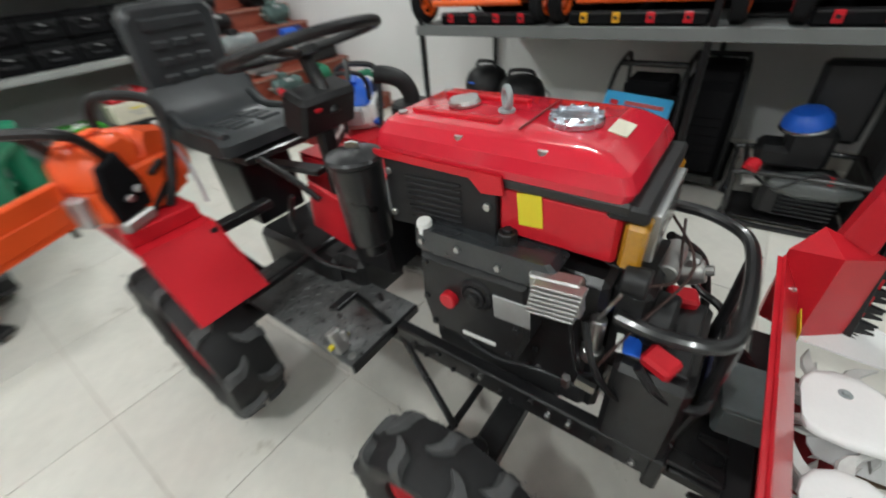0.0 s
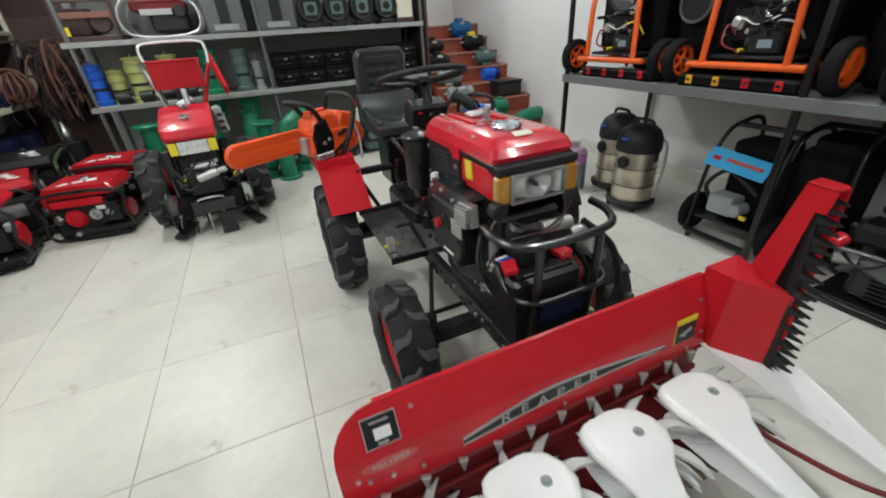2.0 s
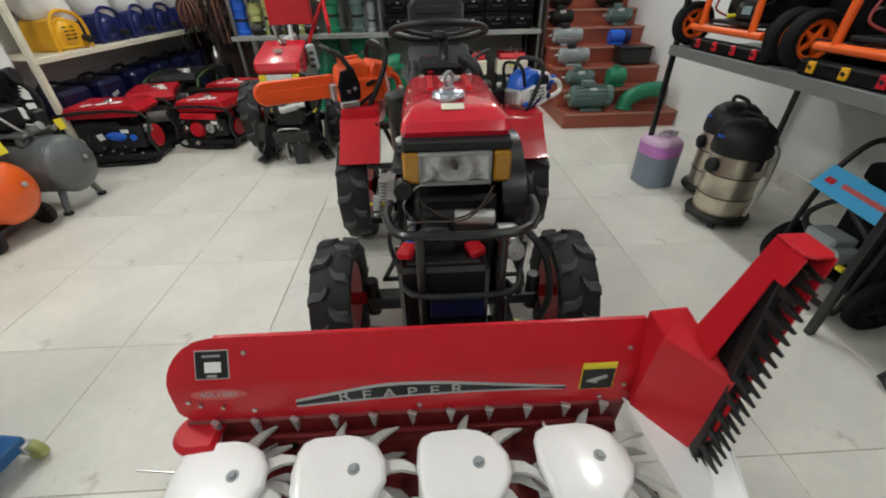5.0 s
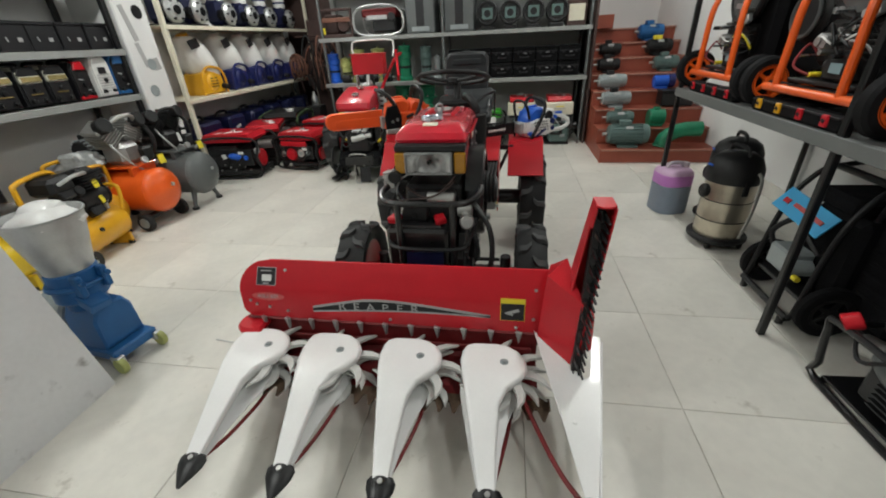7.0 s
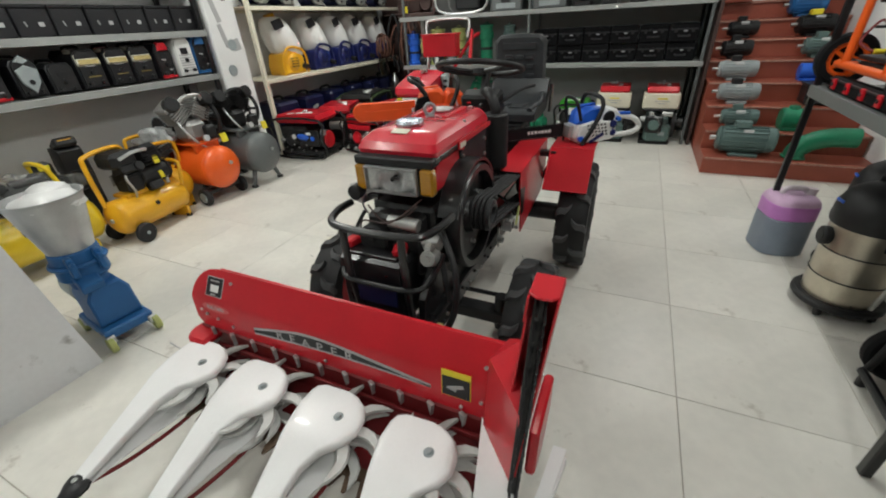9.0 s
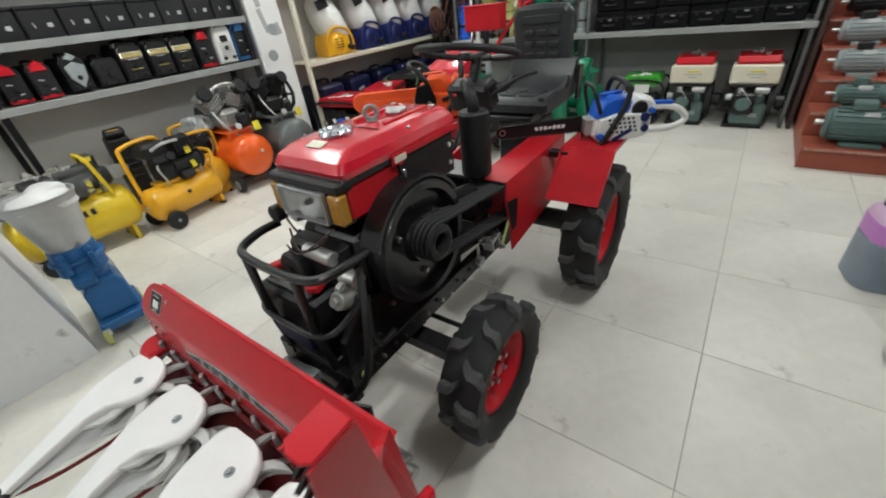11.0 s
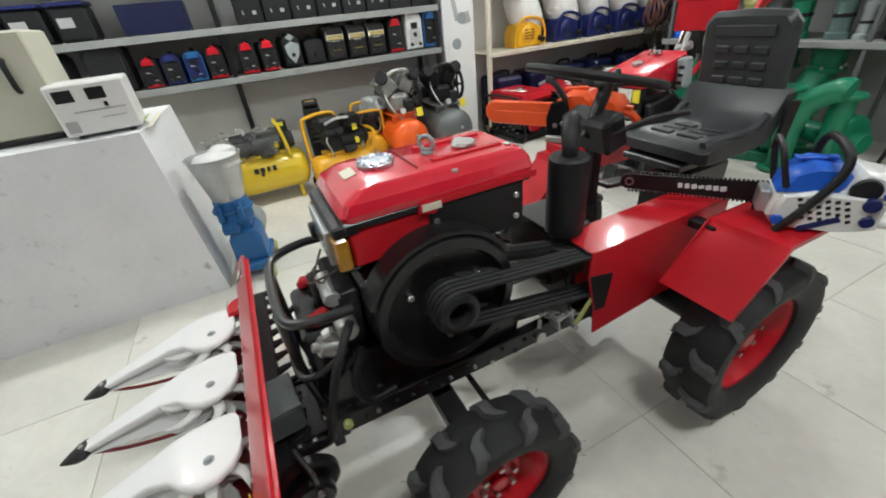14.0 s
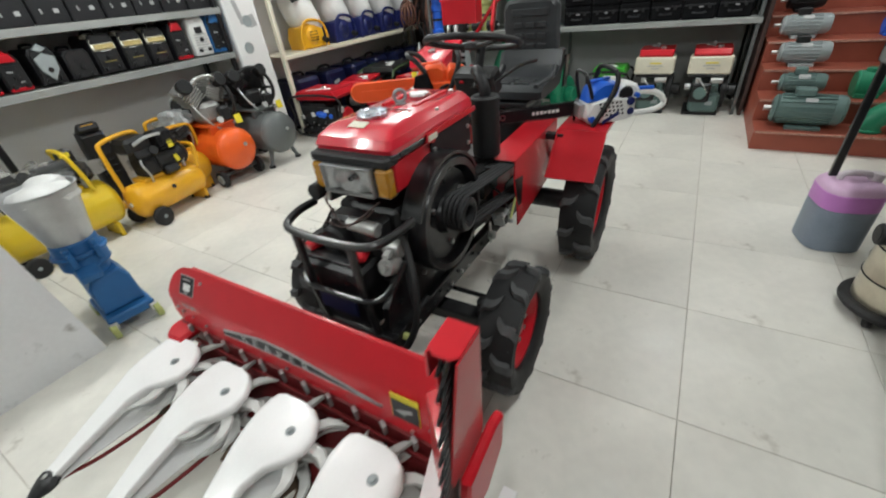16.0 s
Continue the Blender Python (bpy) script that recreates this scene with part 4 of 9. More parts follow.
part("tensioner_roller", S().cyl((-0.515, CY + 0.195, 0.45), (-0.515, CY + 0.245, 0.45), 0.020, seg=14), IRON, tractor)
part("lever_arm", S().box((-0.580, CY + 0.250, 0.475), (0.014, 0.008, 0.125), (0, -36, 0), bev=0.003), LIME, tractor, "yellow zinc lever")
part("lever_pivot", S().cyl((-0.543, CY + 0.240, 0.43), (-0.543, CY + 0.262, 0.43), 0.010, seg=8), STEEL, tractor)
part("adjuster_bolt", S().cyl((-0.445, CY + 0.195, 0.405), (-0.445, CY + 0.220, 0.405), 0.019, seg=14), STEEL, tractor, "bright steel knob")
part("adjuster_stem", S().cyl((-0.455, CY + 0.195, 0.36), (-0.455, CY + 0.195, 0.46), 0.006, seg=8), STEEL, tractor)
part("adjuster_rod", S().cyl((-0.595, CY + 0.232, 0.44), (-0.455, CY + 0.215, 0.505), 0.005, seg=8), STEEL, tractor)
part("adjuster_rod", S().cyl((-0.565, CY + 0.220, 0.42), (-0.465, CY + 0.205, 0.47), 0.004, seg=8), STEEL, tractor)
for k in range(4):
    part("nut", S().cyl((-0.545 + 0.035 * k, CY + 0.232 - 0.006 * k, 0.462 + 0.014 * k), (-0.539 + 0.035 * k, CY + 0.242 - 0.006 * k, 0.465 + 0.014 * k), 0.008, seg=6), STEEL, tractor)
part("control_cable", S().tube([(-0.52, CY + 0.25, 0.50), (-0.55, CY + 0.20, 0.55), (-0.60, CY + 0.10, 0.60), (-0.70, CY + 0.05, 0.72)], 0.005, 6), MATTE, tractor)
part("side_plate", S().prism([(-0.30, 0.46), (-0.56, 0.42), (-0.56, 0.50), (-0.30, 0.53)], 0.008, pose(0, CY + 0.15, 0, 90, 0, 0)), BLACK, tractor)

# small fastenings and pipes along the engine
rnd = random.Random(12)
for k in range(14):
    bx, bz = -0.42 + 0.045 * k + rnd.uniform(-0.01, 0.01), 0.36 + rnd.uniform(-0.02, 0.02)
    for sd in (-1, 1):
        part("bolt", S().cyl((bx, CY + sd * 0.166, bz), (bx, CY + sd * 0.176, bz), 0.007, seg=6), rnd.choice((STEEL, IRON, IRON)), tractor)
for k in range(10):
    bx, bz = rnd.uniform(-0.36, 0.02), rnd.uniform(0.44, 0.70)
    part("bolt", S().cyl((bx, CY - 0.119, bz * 0.3 + 0.30), (bx, CY - 0.130, bz * 0.3 + 0.30), 0.007, seg=6), rnd.choice((STEEL, SHAFT)), tractor)
for x0, z0, x1, z1 in ((-0.33, 0.47, 0.05, 0.46), (-0.06, 0.70, 0.05, 0.52)):
    part("oil_pipe", S().tube([(x0, CY - 0.135, z0), (x0 * 0.6 + x1 * 0.4, CY - 0.150, z0 - 0.02), (x0 * 0.3 + x1 * 0.7, CY - 0.150, z1 + 0.02), (x1, CY - 0.13, z1)], 0.0045, 6), SHAFT, tractor)
for bx, bz in ((0.12, 0.47), (0.06, 0.42), (-0.02, 0.49), (-0.33, 0.44), (0.15, 0.40)):
    part("bolt", S().cyl((bx, CY + 0.140, bz), (bx, CY + 0.152, bz), 0.009, seg=6), rnd.choice((STEEL, SHAFT)), tractor)
part("zinc_bolt", S().cyl((0.17, CY + 0.17, 0.375), (0.17, CY + 0.19, 0.375), 0.013, seg=6), LIME, tractor, "yellow zinc bolt")
part("vent_hose", S().tube([(0.08, CY + 0.16, 0.60), (0.12, CY + 0.19, 0.52), (0.10, CY + 0.19, 0.44), (0.02, CY + 0.17, 0.42)], 0.010, 8, 4), MATTE, tractor)

# dash, steering
part("dash", S().box((-0.80, CY + 0.0, 0.935), (0.09, 0.19, 0.11), (0, 18, 0), bev=0.012).box((-0.81, CY, 0.79), (0.035, 0.05, 0.24), bev=0.006), MATTE, tractor, "black dash box")
part("switch", S().cyl((-0.86, CY - 0.06, 0.975), (-0.87, CY - 0.06, 0.99), 0.010, seg=10), RED, tractor, "red switch")
part("switch", S().box((-0.745, CY - 0.05, 0.945), (0.006, 0.02, 0.010), (0, 18, 0), bev=0.002), RED, tractor, "red tell-tale")
part("steering_column", S().cyl((-0.76, CY + 0.01, 0.92), (-0.83, CY + 0.01, 1.07), 0.020, seg=14), BLACK, tractor)
swm = pose(-0.795, CY - 0.012, 1.090, 0, -14, 0)
sw = part("steering_wheel", S().ring(swm, 0.195, 0.0125, 44, 10), MATTE, tractor, "black rubber steering wheel")
part("steering_hub", S().lathe([(0, -0.03), (0.035, -0.025), (0.035, -0.005), (0.02, 0.003), (0, 0.004)], swm, 20), MATTE, sw)
for k in range(3):
    a = math.radians(60 + 120 * k)
    part("spoke", S().tube([swm @ Vector((0.02 * math.cos(a), 0.02 * math.sin(a), -0.015)), swm @ Vector((0.10 * math.cos(a), 0.10 * math.sin(a), -0.012)), swm @ Vector((0.18 * math.cos(a), 0.18 * math.sin(a), 0))], 0.009, 8), MATTE, sw)
part("throttle_lever", S().tube([(-0.78, CY + 0.09, 0.94), (-0.86, CY + 0.17, 0.99), (-0.92, CY + 0.22, 1.0)], 0.008, 8), MATTE, tractor)

# seat
seat = part("seat", S().prism([(-1.152, 0.786), (-1.150, 0.822), (-1.175, 0.842), (-1.25, 0.846), (-1.36, 0.836), (-1.44, 0.848), (-1.50, 0.895), (-1.528, 0.96), (-1.575, 0.96), (-1.555, 0.87), (-1.50, 0.79), (-1.40, 0.772), (-1.20, 0.776)], 0.35, pose(0.045, CY + 0.01, 0, 90, 0, 0), 0.016), SEATV, tractor, "black moulded vinyl seat", 45)
for sd in (-1, 1):
    part("seat_bolster", S().tube([(-1.125, CY + 0.01 + sd * 0.145, 0.842), (-1.235, CY + 0.01 + sd * 0.150, 0.848), (-1.355, CY + 0.01 + sd * 0.150, 0.846), (-1.435, CY + 0.01 + sd * 0.148, 0.885)], 0.014, 8), SEATV, seat)
for k in range(3):
    for j in range(2):
        part("seat_pad", S().box((-1.19 - k * 0.065, CY - 0.042 + j * 0.104, 0.845 - 0.004 * k), (0.036, 0.078, 0.014), (0, -4, 0), bev=0.006), SEATV, seat)
bm_ = pose(-1.505, CY + 0.0, 1.008, 0, -83, 0)
back = part("backrest", S().prism([(-0.19, -0.15), (0.155, -0.155), (0.19, -0.125), (0.198, 0.0), (0.19, 0.125), (0.155, 0.155), (-0.19, 0.15)], 0.05, bm_, 0.018), SEATV, tractor, "black moulded backrest", 40)
part("back_pad", S().box((0.135, 0, -0.026), (0.035, 0.20, 0.012), bev=0.006), SEATV, back)
for k in range(4):
    for j in range(3):
        part("back_pad", S().box((0.075 - 0.052 * k, -0.065 + 0.065 * j, -0.026), (0.026, 0.048, 0.014), bev=0.006), SEATV, back)
for o in back.children:
    o.data.transform(WORLD[tractor] @ bm_ @ WORLD[tractor].inverted())
part("seat_bracket", S().box((-1.49, CY - 0.16, 0.85), (0.06, 0.012, 0.16), (0, -8, 0), bev=0.004), BLACK, tractor)
part("seat_bracket", S().box((-1.49, CY + 0.20, 0.85), (0.06, 0.012, 0.16), (0, -8, 0), bev=0.004), BLACK, tractor)

# fenders
for sd in (-1, 1):
    y = CY + sd * 0.418
    f_ = S()
    prof = [(-0.822, 0.520), (-0.985, 0.662), (-0.995, 0.69), (-1.37, 0.69), (-1.37, 0.675), (-1.01, 0.675), (-1.0, 0.655), (-0.837, 0.510)]
    f_.prism(prof, 0.215 if sd > 0 else 0.195, pose(0, y, 0, 90, 0, 0), 0.0)
    part("fender", f_, RED, tractor, "red folded-sheet fender")
    part("fender_top", S().box((-1.19, y, 0.712), (0.30, 0.19, 0.044), bev=0.004), RED, tractor) if sd < 0 else None
    part("fender_skirt", S().prism([(-0.822, 0.520), (-0.99, 0.69), (-1.37, 0.69), (-1.37, 0.62), (-1.02, 0.635), (-0.88, 0.512)], 0.004, pose(0, CY + sd * (0.31 if sd > 0 else 0.318), 0, 90, 0, 0)), RED, tractor)
    part("fender_strut", S().cyl((-1.09, CY + sd * 0.20, 0.36), (-1.15, CY + sd * 0.34, 0.67), 0.012, seg=8), BLACK, tractor)
    part("fender_bar", S().box((-1.0, CY + sd * 0.24, 0.655), (0.04, 0.20, 0.03), bev=0.004), BLACK, tractor)

# footplates and pedals
part("footplate", S().box((-0.785, CY - 0.205, 0.395), (0.59, 0.27, 0.008), (0, 0, 0), bev=0.002), PLATE, tractor, "worn chequer-plate footplate")
stud = S()
for i in range(19):
    for j in range(8):
        stud.box((-1.06 + i * 0.030, CY - 0.320 + j * 0.031, 0.4003), (0.018, 0.005, 0.003), (0, 0, 45 if (i + j) % 2 else -45), bev=0.001)
tagged(part("raised_stud", stud, PLATE, tractor), kind="stuff")
part("plate_flange", S().box((-0.490, CY - 0.205, 0.385), (0.012, 0.27, 0.03), bev=0.003), BLACK, tractor)
part("plate_bolt", S().cyl((-0.515, CY - 0.315, 0.393), (-0.515, CY - 0.315, 0.404), 0.011, seg=8), STEEL, tractor)
part("brake_pedal", S().box((-0.60, CY - 0.235, 0.495), (0.05, 0.075, 0.014), (0, -25, 0), bev=0.004).cyl((-0.59, CY - 0.20, 0.49), (-0.50, CY - 0.165, 0.38), 0.010, seg=8), BLACK, tractor)
part("clutch_pedal", S().box((-0.56, CY - 0.315, 0.435), (0.03, 0.035, 0.07), (0, -20, 0), bev=0.004).box((-0.55, CY - 0.30, 0.45), (0.04, 0.012, 0.03), (0, -20, 0), bev=0.002), ALU, tractor, "worn bright metal pedal")
part("spring_pin", S().cyl((-0.56, CY - 0.345, 0.43), (-0.56, CY - 0.28, 0.43), 0.008, seg=8), YLAB, tractor)
part("hydraulic_line", S().tube([(-0.66, CY - 0.13, 0.50), (-0.74, CY - 0.18, 0.54), (-0.86, CY - 0.16, 0.56), (-0.95, CY - 0.10, 0.52)], 0.007, 6), MATTE, tractor)
part("cross_tube", S().cyl((-0.86, CY - 0.38, 0.49), (-0.86, CY - 0.02, 0.50), 0.014, seg=10), BLACK, tractor)

# ---- reaper header ----
BOLTS = (0.212, 0.50, 0.803, 1.10)
reaper = thing("reaper_header", "red reaper header with four white dividers, hung on the tractor", "harvester header", pose(0.45, 0.66, 0), in_world=True)
PP = (Vector((0.412, 0, 0.312)), Vector((0.402, 0, 0.435)), Vector((0.340, 0, 0.538)))
V1, V2 = (PP[1] - PP[0]).length, (PP[1] - PP[0]).length + (PP[2] - PP[1]).length


def on_panel(u, v, d=0.004):
    """A frame on the folded panel: u along it, v up its face, d out from it."""
    k = 0 if v < V1 else 1
    e = (PP[k + 1] - PP[k]).normalized()
    o = PP[k] + e * (v - (0, V1)[k])
    return Matrix(((0, e.x, e.z, o.x), (1, 0, 0, u), (0, e.z, -e.x, o.z), (0, 0, 0, 1))) @ Matrix.Translation((0, 0, d))


U0 = 0.040


def panel_mesh(d0, d1):
    cols = [U0 + c for c in (0.0, 0.003, 0.010, 0.024, 0.045, 0.075, 0.112, 0.4, 0.8)] + [1.258]
    vs, fs = [], []
    for d in (d0, d1):
        for u in cols:
            r = 0.112
            hi = V2 - r + math.sqrt(max(0.0, r * r - (r - min(u - U0, r)) ** 2))
            lo = 0.035 * (1 - min(1, (u - U0) / 0.04)) ** 2
            for v in (lo, (lo + V1) / 2, V1 - 0.012, min(V1 + 0.012, hi), (max(V1, hi) + hi) / 2 - 0.0005, hi):
                vs.append(tuple(on_panel(u, min(v, hi), d) @ Vector((0, 0, 0))))
    n, m = len(cols), 6
    for i in range(n - 1):
        for k in range(m - 1):
            a = i * m + k
            fs += [(a, a + 1, a + m + 1, a + m), (n * m + a, n * m + a + m, n * m + a + m + 1, n * m + a + 1)]
        for k in (0, m - 1):
            a = i * m + k
            fs.append((a, a + m, n * m + a + m, n * m + a))
    for i in (0, n - 1):
        for k in range(m - 1):
            a = i * m + k
            fs.append((a, a + 1, n * m + a + 1, n * m + a))
    return S().put(vs, fs)


panel = part("panel", panel_mesh(-0.003, 0.003), RED, reaper, "long red folded-sheet panel with rounded end", 50)
part("top_fold", S().box((0.333, 0.704, 0.5325), (0.014, 1.10, 0.003), (0, 10, 0), bev=0.001), RED, reaper)
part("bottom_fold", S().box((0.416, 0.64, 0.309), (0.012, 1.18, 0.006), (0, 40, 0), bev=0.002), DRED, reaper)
part("end_plate", S().prism(arc(0.43, 0.080, 0.062, 165, 375, 14) + [(0.485, 0.14), (0.365, 0.14)], 0.034, pose(0, 0, 0.285), 0.012), RED, reaper, "rounded red end plate")


def sheet_on(u, v, w, h, d, t=0.002, tilt=0):
    s = S().box((0, 0, 0), (w, h, t), (0, 0, tilt), bev=0.0004)
    mm = on_panel(u, v, d)
    s.v = [tuple(mm @ Vector(p)) for p in s.v]
    return s


lab = part("label_plate", sheet_on(0.155, 0.178, 0.078, 0.068, 0.0045), CASEB, reaper, "black rating label with white lines")
part("label_rim", sheet_on(0.155, 0.178, 0.083, 0.073, 0.0038), GREYMARK, panel)
part("label_print", sheet_on(0.158, 0.172, 0.040, 0.026, 0.0062), MARK, lab)
for k in range(3):
    part("label_print", sheet_on(0.155, 0.200 - k * 0.0001 - k * 0.025 * (k > 1), 0.045 - 0.01 * k, 0.005, 0.0062), GREYMARK, lab)
decal = []
for i in range(21):
    t = i / 20
    decal.append((0.345 + 0.70 * t, 0.047 + 0.062 * math.sin(math.pi * min(1, t * 1.55) / 2) * (1 - max(0, t - 0.3) / 0.7 * 0.95)))
for i in range(21):
    t = 1 - i / 20
    decal.append((0.345 + 0.70 * t, 0.040 + 0.012 * math.sin(math.pi * t) + 0.018 * t - 0.002))
sw_ = part("decal", S().prism(decal, 0.0015, on_panel(0, 0.006, 0.0048)), CASEB, panel, "dark swoosh decal with silver rim")
rim_ = [(u, v + 0.010) for u, v in decal[:21]] + [(u, v - 0.008) for u, v in decal[21:]]
part("decal_rim", S().prism(rim_, 0.0015, on_panel(0, 0.006, 0.0036)), GREYMARK, panel, "silver decal rim")
for k, ch in enumerate("REAPER"):
    lettering("letter", ch, 0.046, GREYMARK, on_panel(0.47 + 0.058 * k, 0.068 + 0.0012 * k, 0.0062), panel, "silver capital letter", 1.2)
lettering("model_word", "4GL120D", 0.022, GREYMARK, on_panel(0.160, 0.096, 0.0045), panel, "white model letters", 1.05)
oval = [(0.160 + 0.070 * math.cos(k * math.pi / 12), 0.096 + 0.018 * math.sin(k * math.pi / 12)) for k in range(24)]
part("model_badge", S().prism(oval, 0.0012, on_panel(0, 0, 0.0035)), BADGE, panel, "faded pink oval badge")
wl = part("warning_label", sheet_on(1.125, 0.095, 0.088, 0.092, 0.0042), YLAB, reaper, "yellow and black warning label")
part("label_print", sheet_on(1.125, 0.086, 0.083, 0.069, 0.0056), CASEB, wl)
part("label_print", sheet_on(1.127, 0.088, 0.045, 0.012, 0.0068, tilt=20), GREYMARK, wl)
part("label_print", sheet_on(1.112, 0.078, 0.03, 0.006, 0.0068, tilt=-15), GREYMARK, wl)
for u, v in ((0.235, 0.205), (0.105, 0.06), (0.16, 0.05), (0.235, 0.035), (0.66, 0.022), (1.14, 0.02), (1.205, 0.17), (0.08, 0.075), (1.20, 0.06)):
    p, q = on_panel(u, v, 0.002) @ Vector((0, 0, 0)), on_panel(u, v, 0.009) @ Vector((0, 0, 0))
    part("rivet", S().cyl(p, q, 0.006, seg=8), STEEL, panel)

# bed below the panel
# Dark red carries the shade below the panel in the paint itself.
part("bed", S().prism([(0.408, 0.312), (0.411, 0.312), (0.405, 0.19), (0.42, 0.176), (0.60, 0.168), (0.62, 0.160), (0.42, 0.160), (0.398, 0.175)], 1.16, pose(0, 0.64, 0, 90, 0, 0), 0.0), DRED, reaper, "red back plate and bed, shade put into the dark colour")
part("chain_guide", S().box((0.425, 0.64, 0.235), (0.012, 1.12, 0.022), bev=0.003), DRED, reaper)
for k in range(11):
    y = 0.13 + 0.102 * k
    part("finger", S().prism([(-0.011, 0.014), (0.013, 0.016), (0.003, -0.036)], 0.012, pose(0.428, y, 0.308, 90, 0, 65), 0.001), GALV, reaper)
# Bar and teeth take their brown from the shadow on the floor beneath.
cut = part("cutter_bar", S().box((0.610, 0.66, 0.163), (0.05, 1.2, 0.010), bev=0.002), SHADEBROWN, reaper, "dark toothed cutter bar")
for k in range(24):
    y = 0.085 + 0.05 * k
    part("tooth", S().prism([(0, -0.022), (0.050, -0.004), (0.050, 0.004), (0, 0.022)], 0.005, pose(0.630, y, 0.165)), SHADEBROWN, cut)
part("rear_beam", S().box((0.375, 0.64, 0.265), (0.05, 1.18, 0.05), bev=0.004), IRON, reaper)
cb = part("conveyor_chain", S().box((0.350, 0.56, 0.325), (0.05, 0.92, 0.022), bev=0.004), IRON, reaper, "chain with bent lugs behind the panel")
for k in range(13):
    part("chain_lug", S().prism([(0, -0.016), (0.0, 0.016), (-0.055, 0.008), (-0.058, 0.0)], 0.010, pose(0.325, 0.13 + 0.07 * k, 0.335, 0, 12, 8)), IRON, cb)


def divider(yb):
    d = part("divider", S().prism([(-0.012, 0)] + [(0, 0.004), (0.006, 0.0), (0, -0.004)], 0.004, pose(0.55, yb, 0.28)), STEEL, reaper, "white gloss divider with dark tip")
    # top shell, bent down towards the tip
    def zz(x):
        return 0.289 if x < 0.64 else 0.289 - (x - 0.64) * 0.26
    L = [(0.467, -0.118), (0.478, -0.141), (0.50, -0.150), (0.55, -0.152), (0.60, -0.143), (0.65, -0.131), (0.70, -0.119), (0.76, -0.106), (0.86, -0.084), (0.97, -0.060)]
    R = [(0.462, -0.020), (0.468, 0.016), (0.490, 0.052), (0.53, 0.076), (0.575, 0.079), (0.615, 0.058), (0.655, 0.014), (0.71, -0.012), (0.86, -0.016), (0.97, -0.014)]
    s, n = S(), len(L)
    vs, fs = [], []
    across = (0.0, 0.025, 0.07, 0.13, 0.5, 0.87, 0.93, 0.975, 1.0)
    cols = len(across)
    for drop in (0, 1):
        for (xl, yl), (xr, yr) in zip(L, R):
            for t in across:
                x, y = xl + (xr - xl) * t, yl + (yr - yl) * t
                crown = 0.010 * (1 - abs(2 * t - 1) ** 22)
                vs.append((x, yb + y, zz(x) - 0.010 + crown - (0.006 if drop else 0)))
    N = n * cols
    for i in range(n - 1):
        for c in range(cols - 1):
            a = i * cols + c
            fs.append((a, a + 1, a + cols + 1, a + cols))
            fs.append((N + a, N + a + cols, N + a + cols + 1, N + a + 1))
        for c, w in ((0, 0), (cols - 1, 1)):
            a = i * cols + c
            fs.append((a, a + cols, N + a + cols, N + a))
    for i in (0, n - 1):
        for c in range(cols - 1):
            a = i * cols + c
            fs.append((a, a + 1, N + a + 1, N + a))
    s.put(vs, fs)
    part("shell", s, BLADE, d, "white gloss sheet shell", 40)
    # folded edge below the curve, and the lower plate that meets the shell at the tip
    k = S()
    vs, fs = [], []
    Q = R[3:]
    for off in (0, 0.003):
        for i, (x, y) in enumerate(Q):
            h = 0.004 + 0.016 * math.sin(math.pi * min(1, (i + 0.6) / len(Q)))
            vs += [(x, yb + y - off, zz(x) - 0.011), (x, yb + y - off - 0.003, zz(x) - 0.011 - h)]
    m_ = len(Q) * 2
    for i in range(len(Q) - 1):
        a = 2 * i
        fs += [(a, a + 1, a + 3, a + 2), (m_ + a, m_ + a + 2, m_ + a + 3, m_ + a + 1), (a + 1, m_ + a + 1, m_ + a + 3, a + 3)]
    k.put(vs, fs)
    part("edge_fold", k, BLADE, d, "", 50)
    low = [(0.505, -0.120, -0.070), (0.520, -0.148, -0.040), (0.56, -0.152, 0.010), (0.62, -0.148, 0.045), (0.67, -0.138, 0.034), (0.72, -0.124, 0.016), (0.78, -0.110, 0.003), (0.86, -0.090, -0.008), (0.96, -0.062, -0.018)]
    vs, fs = [], []
    for t_ in (0.0, 0.004):
        for x, ya, yc in low:
            zl = zz(x) - 0.012 - 0.072 * min(1.0, (0.985 - x) / 0.30)
            vs += [(x, yb + ya, zl - t_), (x, yb + (ya + yc) / 2, zl + 0.004 - t_), (x, yb + yc, zl - 0.006 - t_)]
    w_ = len(low) * 3
    for i in range(len(low) - 1):
        for c in (0, 1):
            a = 3 * i + c
            fs += [(a, a + 1, a + 4, a + 3), (w_ + a, w_ + a + 3, w_ + a + 4, w_ + a + 1)]
        for c in (0, 2):
            a = 3 * i + c
            fs.append((a, a + 3, w_ + a + 3, w_ + a))
    for i in (0, len(low) - 1):
        a = 3 * i
        fs += [(a, a + 1, w_ + a + 1, w_ + a), (a + 1, a + 2, w_ + a + 2, w_ + a + 1)]
    part("lower_plate", S().put(vs, fs), BLADE, d, "white lower plate", 40)
    part("plate_bolt", S().cyl((0.55, yb, 0.288), (0.55, yb, 0.297), 0.009, seg=6).cyl((0.55, yb, 0.287), (0.55, yb, 0.2905), 0.015, seg=16), GREYM, d)
    # dark pointed tip
    tm = pose(0.958, yb - 0.036, 0.193, 0, 105, 0)
    part("tip", S().lathe([(0.0, -0.03), (0.027, -0.02), (0.035, 0.0), (0.033, 0.03), (0.021, 0.07), (0.005, 0.115), (0, 0.118)], tm @ Matrix.Diagonal((0.50, 1.22, 0.70, 1)), 14), IRON, d, "dark steel pointed tip")
    part("tip_rivet", S().cyl((0.962, yb - 0.036, 0.200), (0.964, yb - 0.036, 0.2135), 0.008, seg=10), STEEL, d)
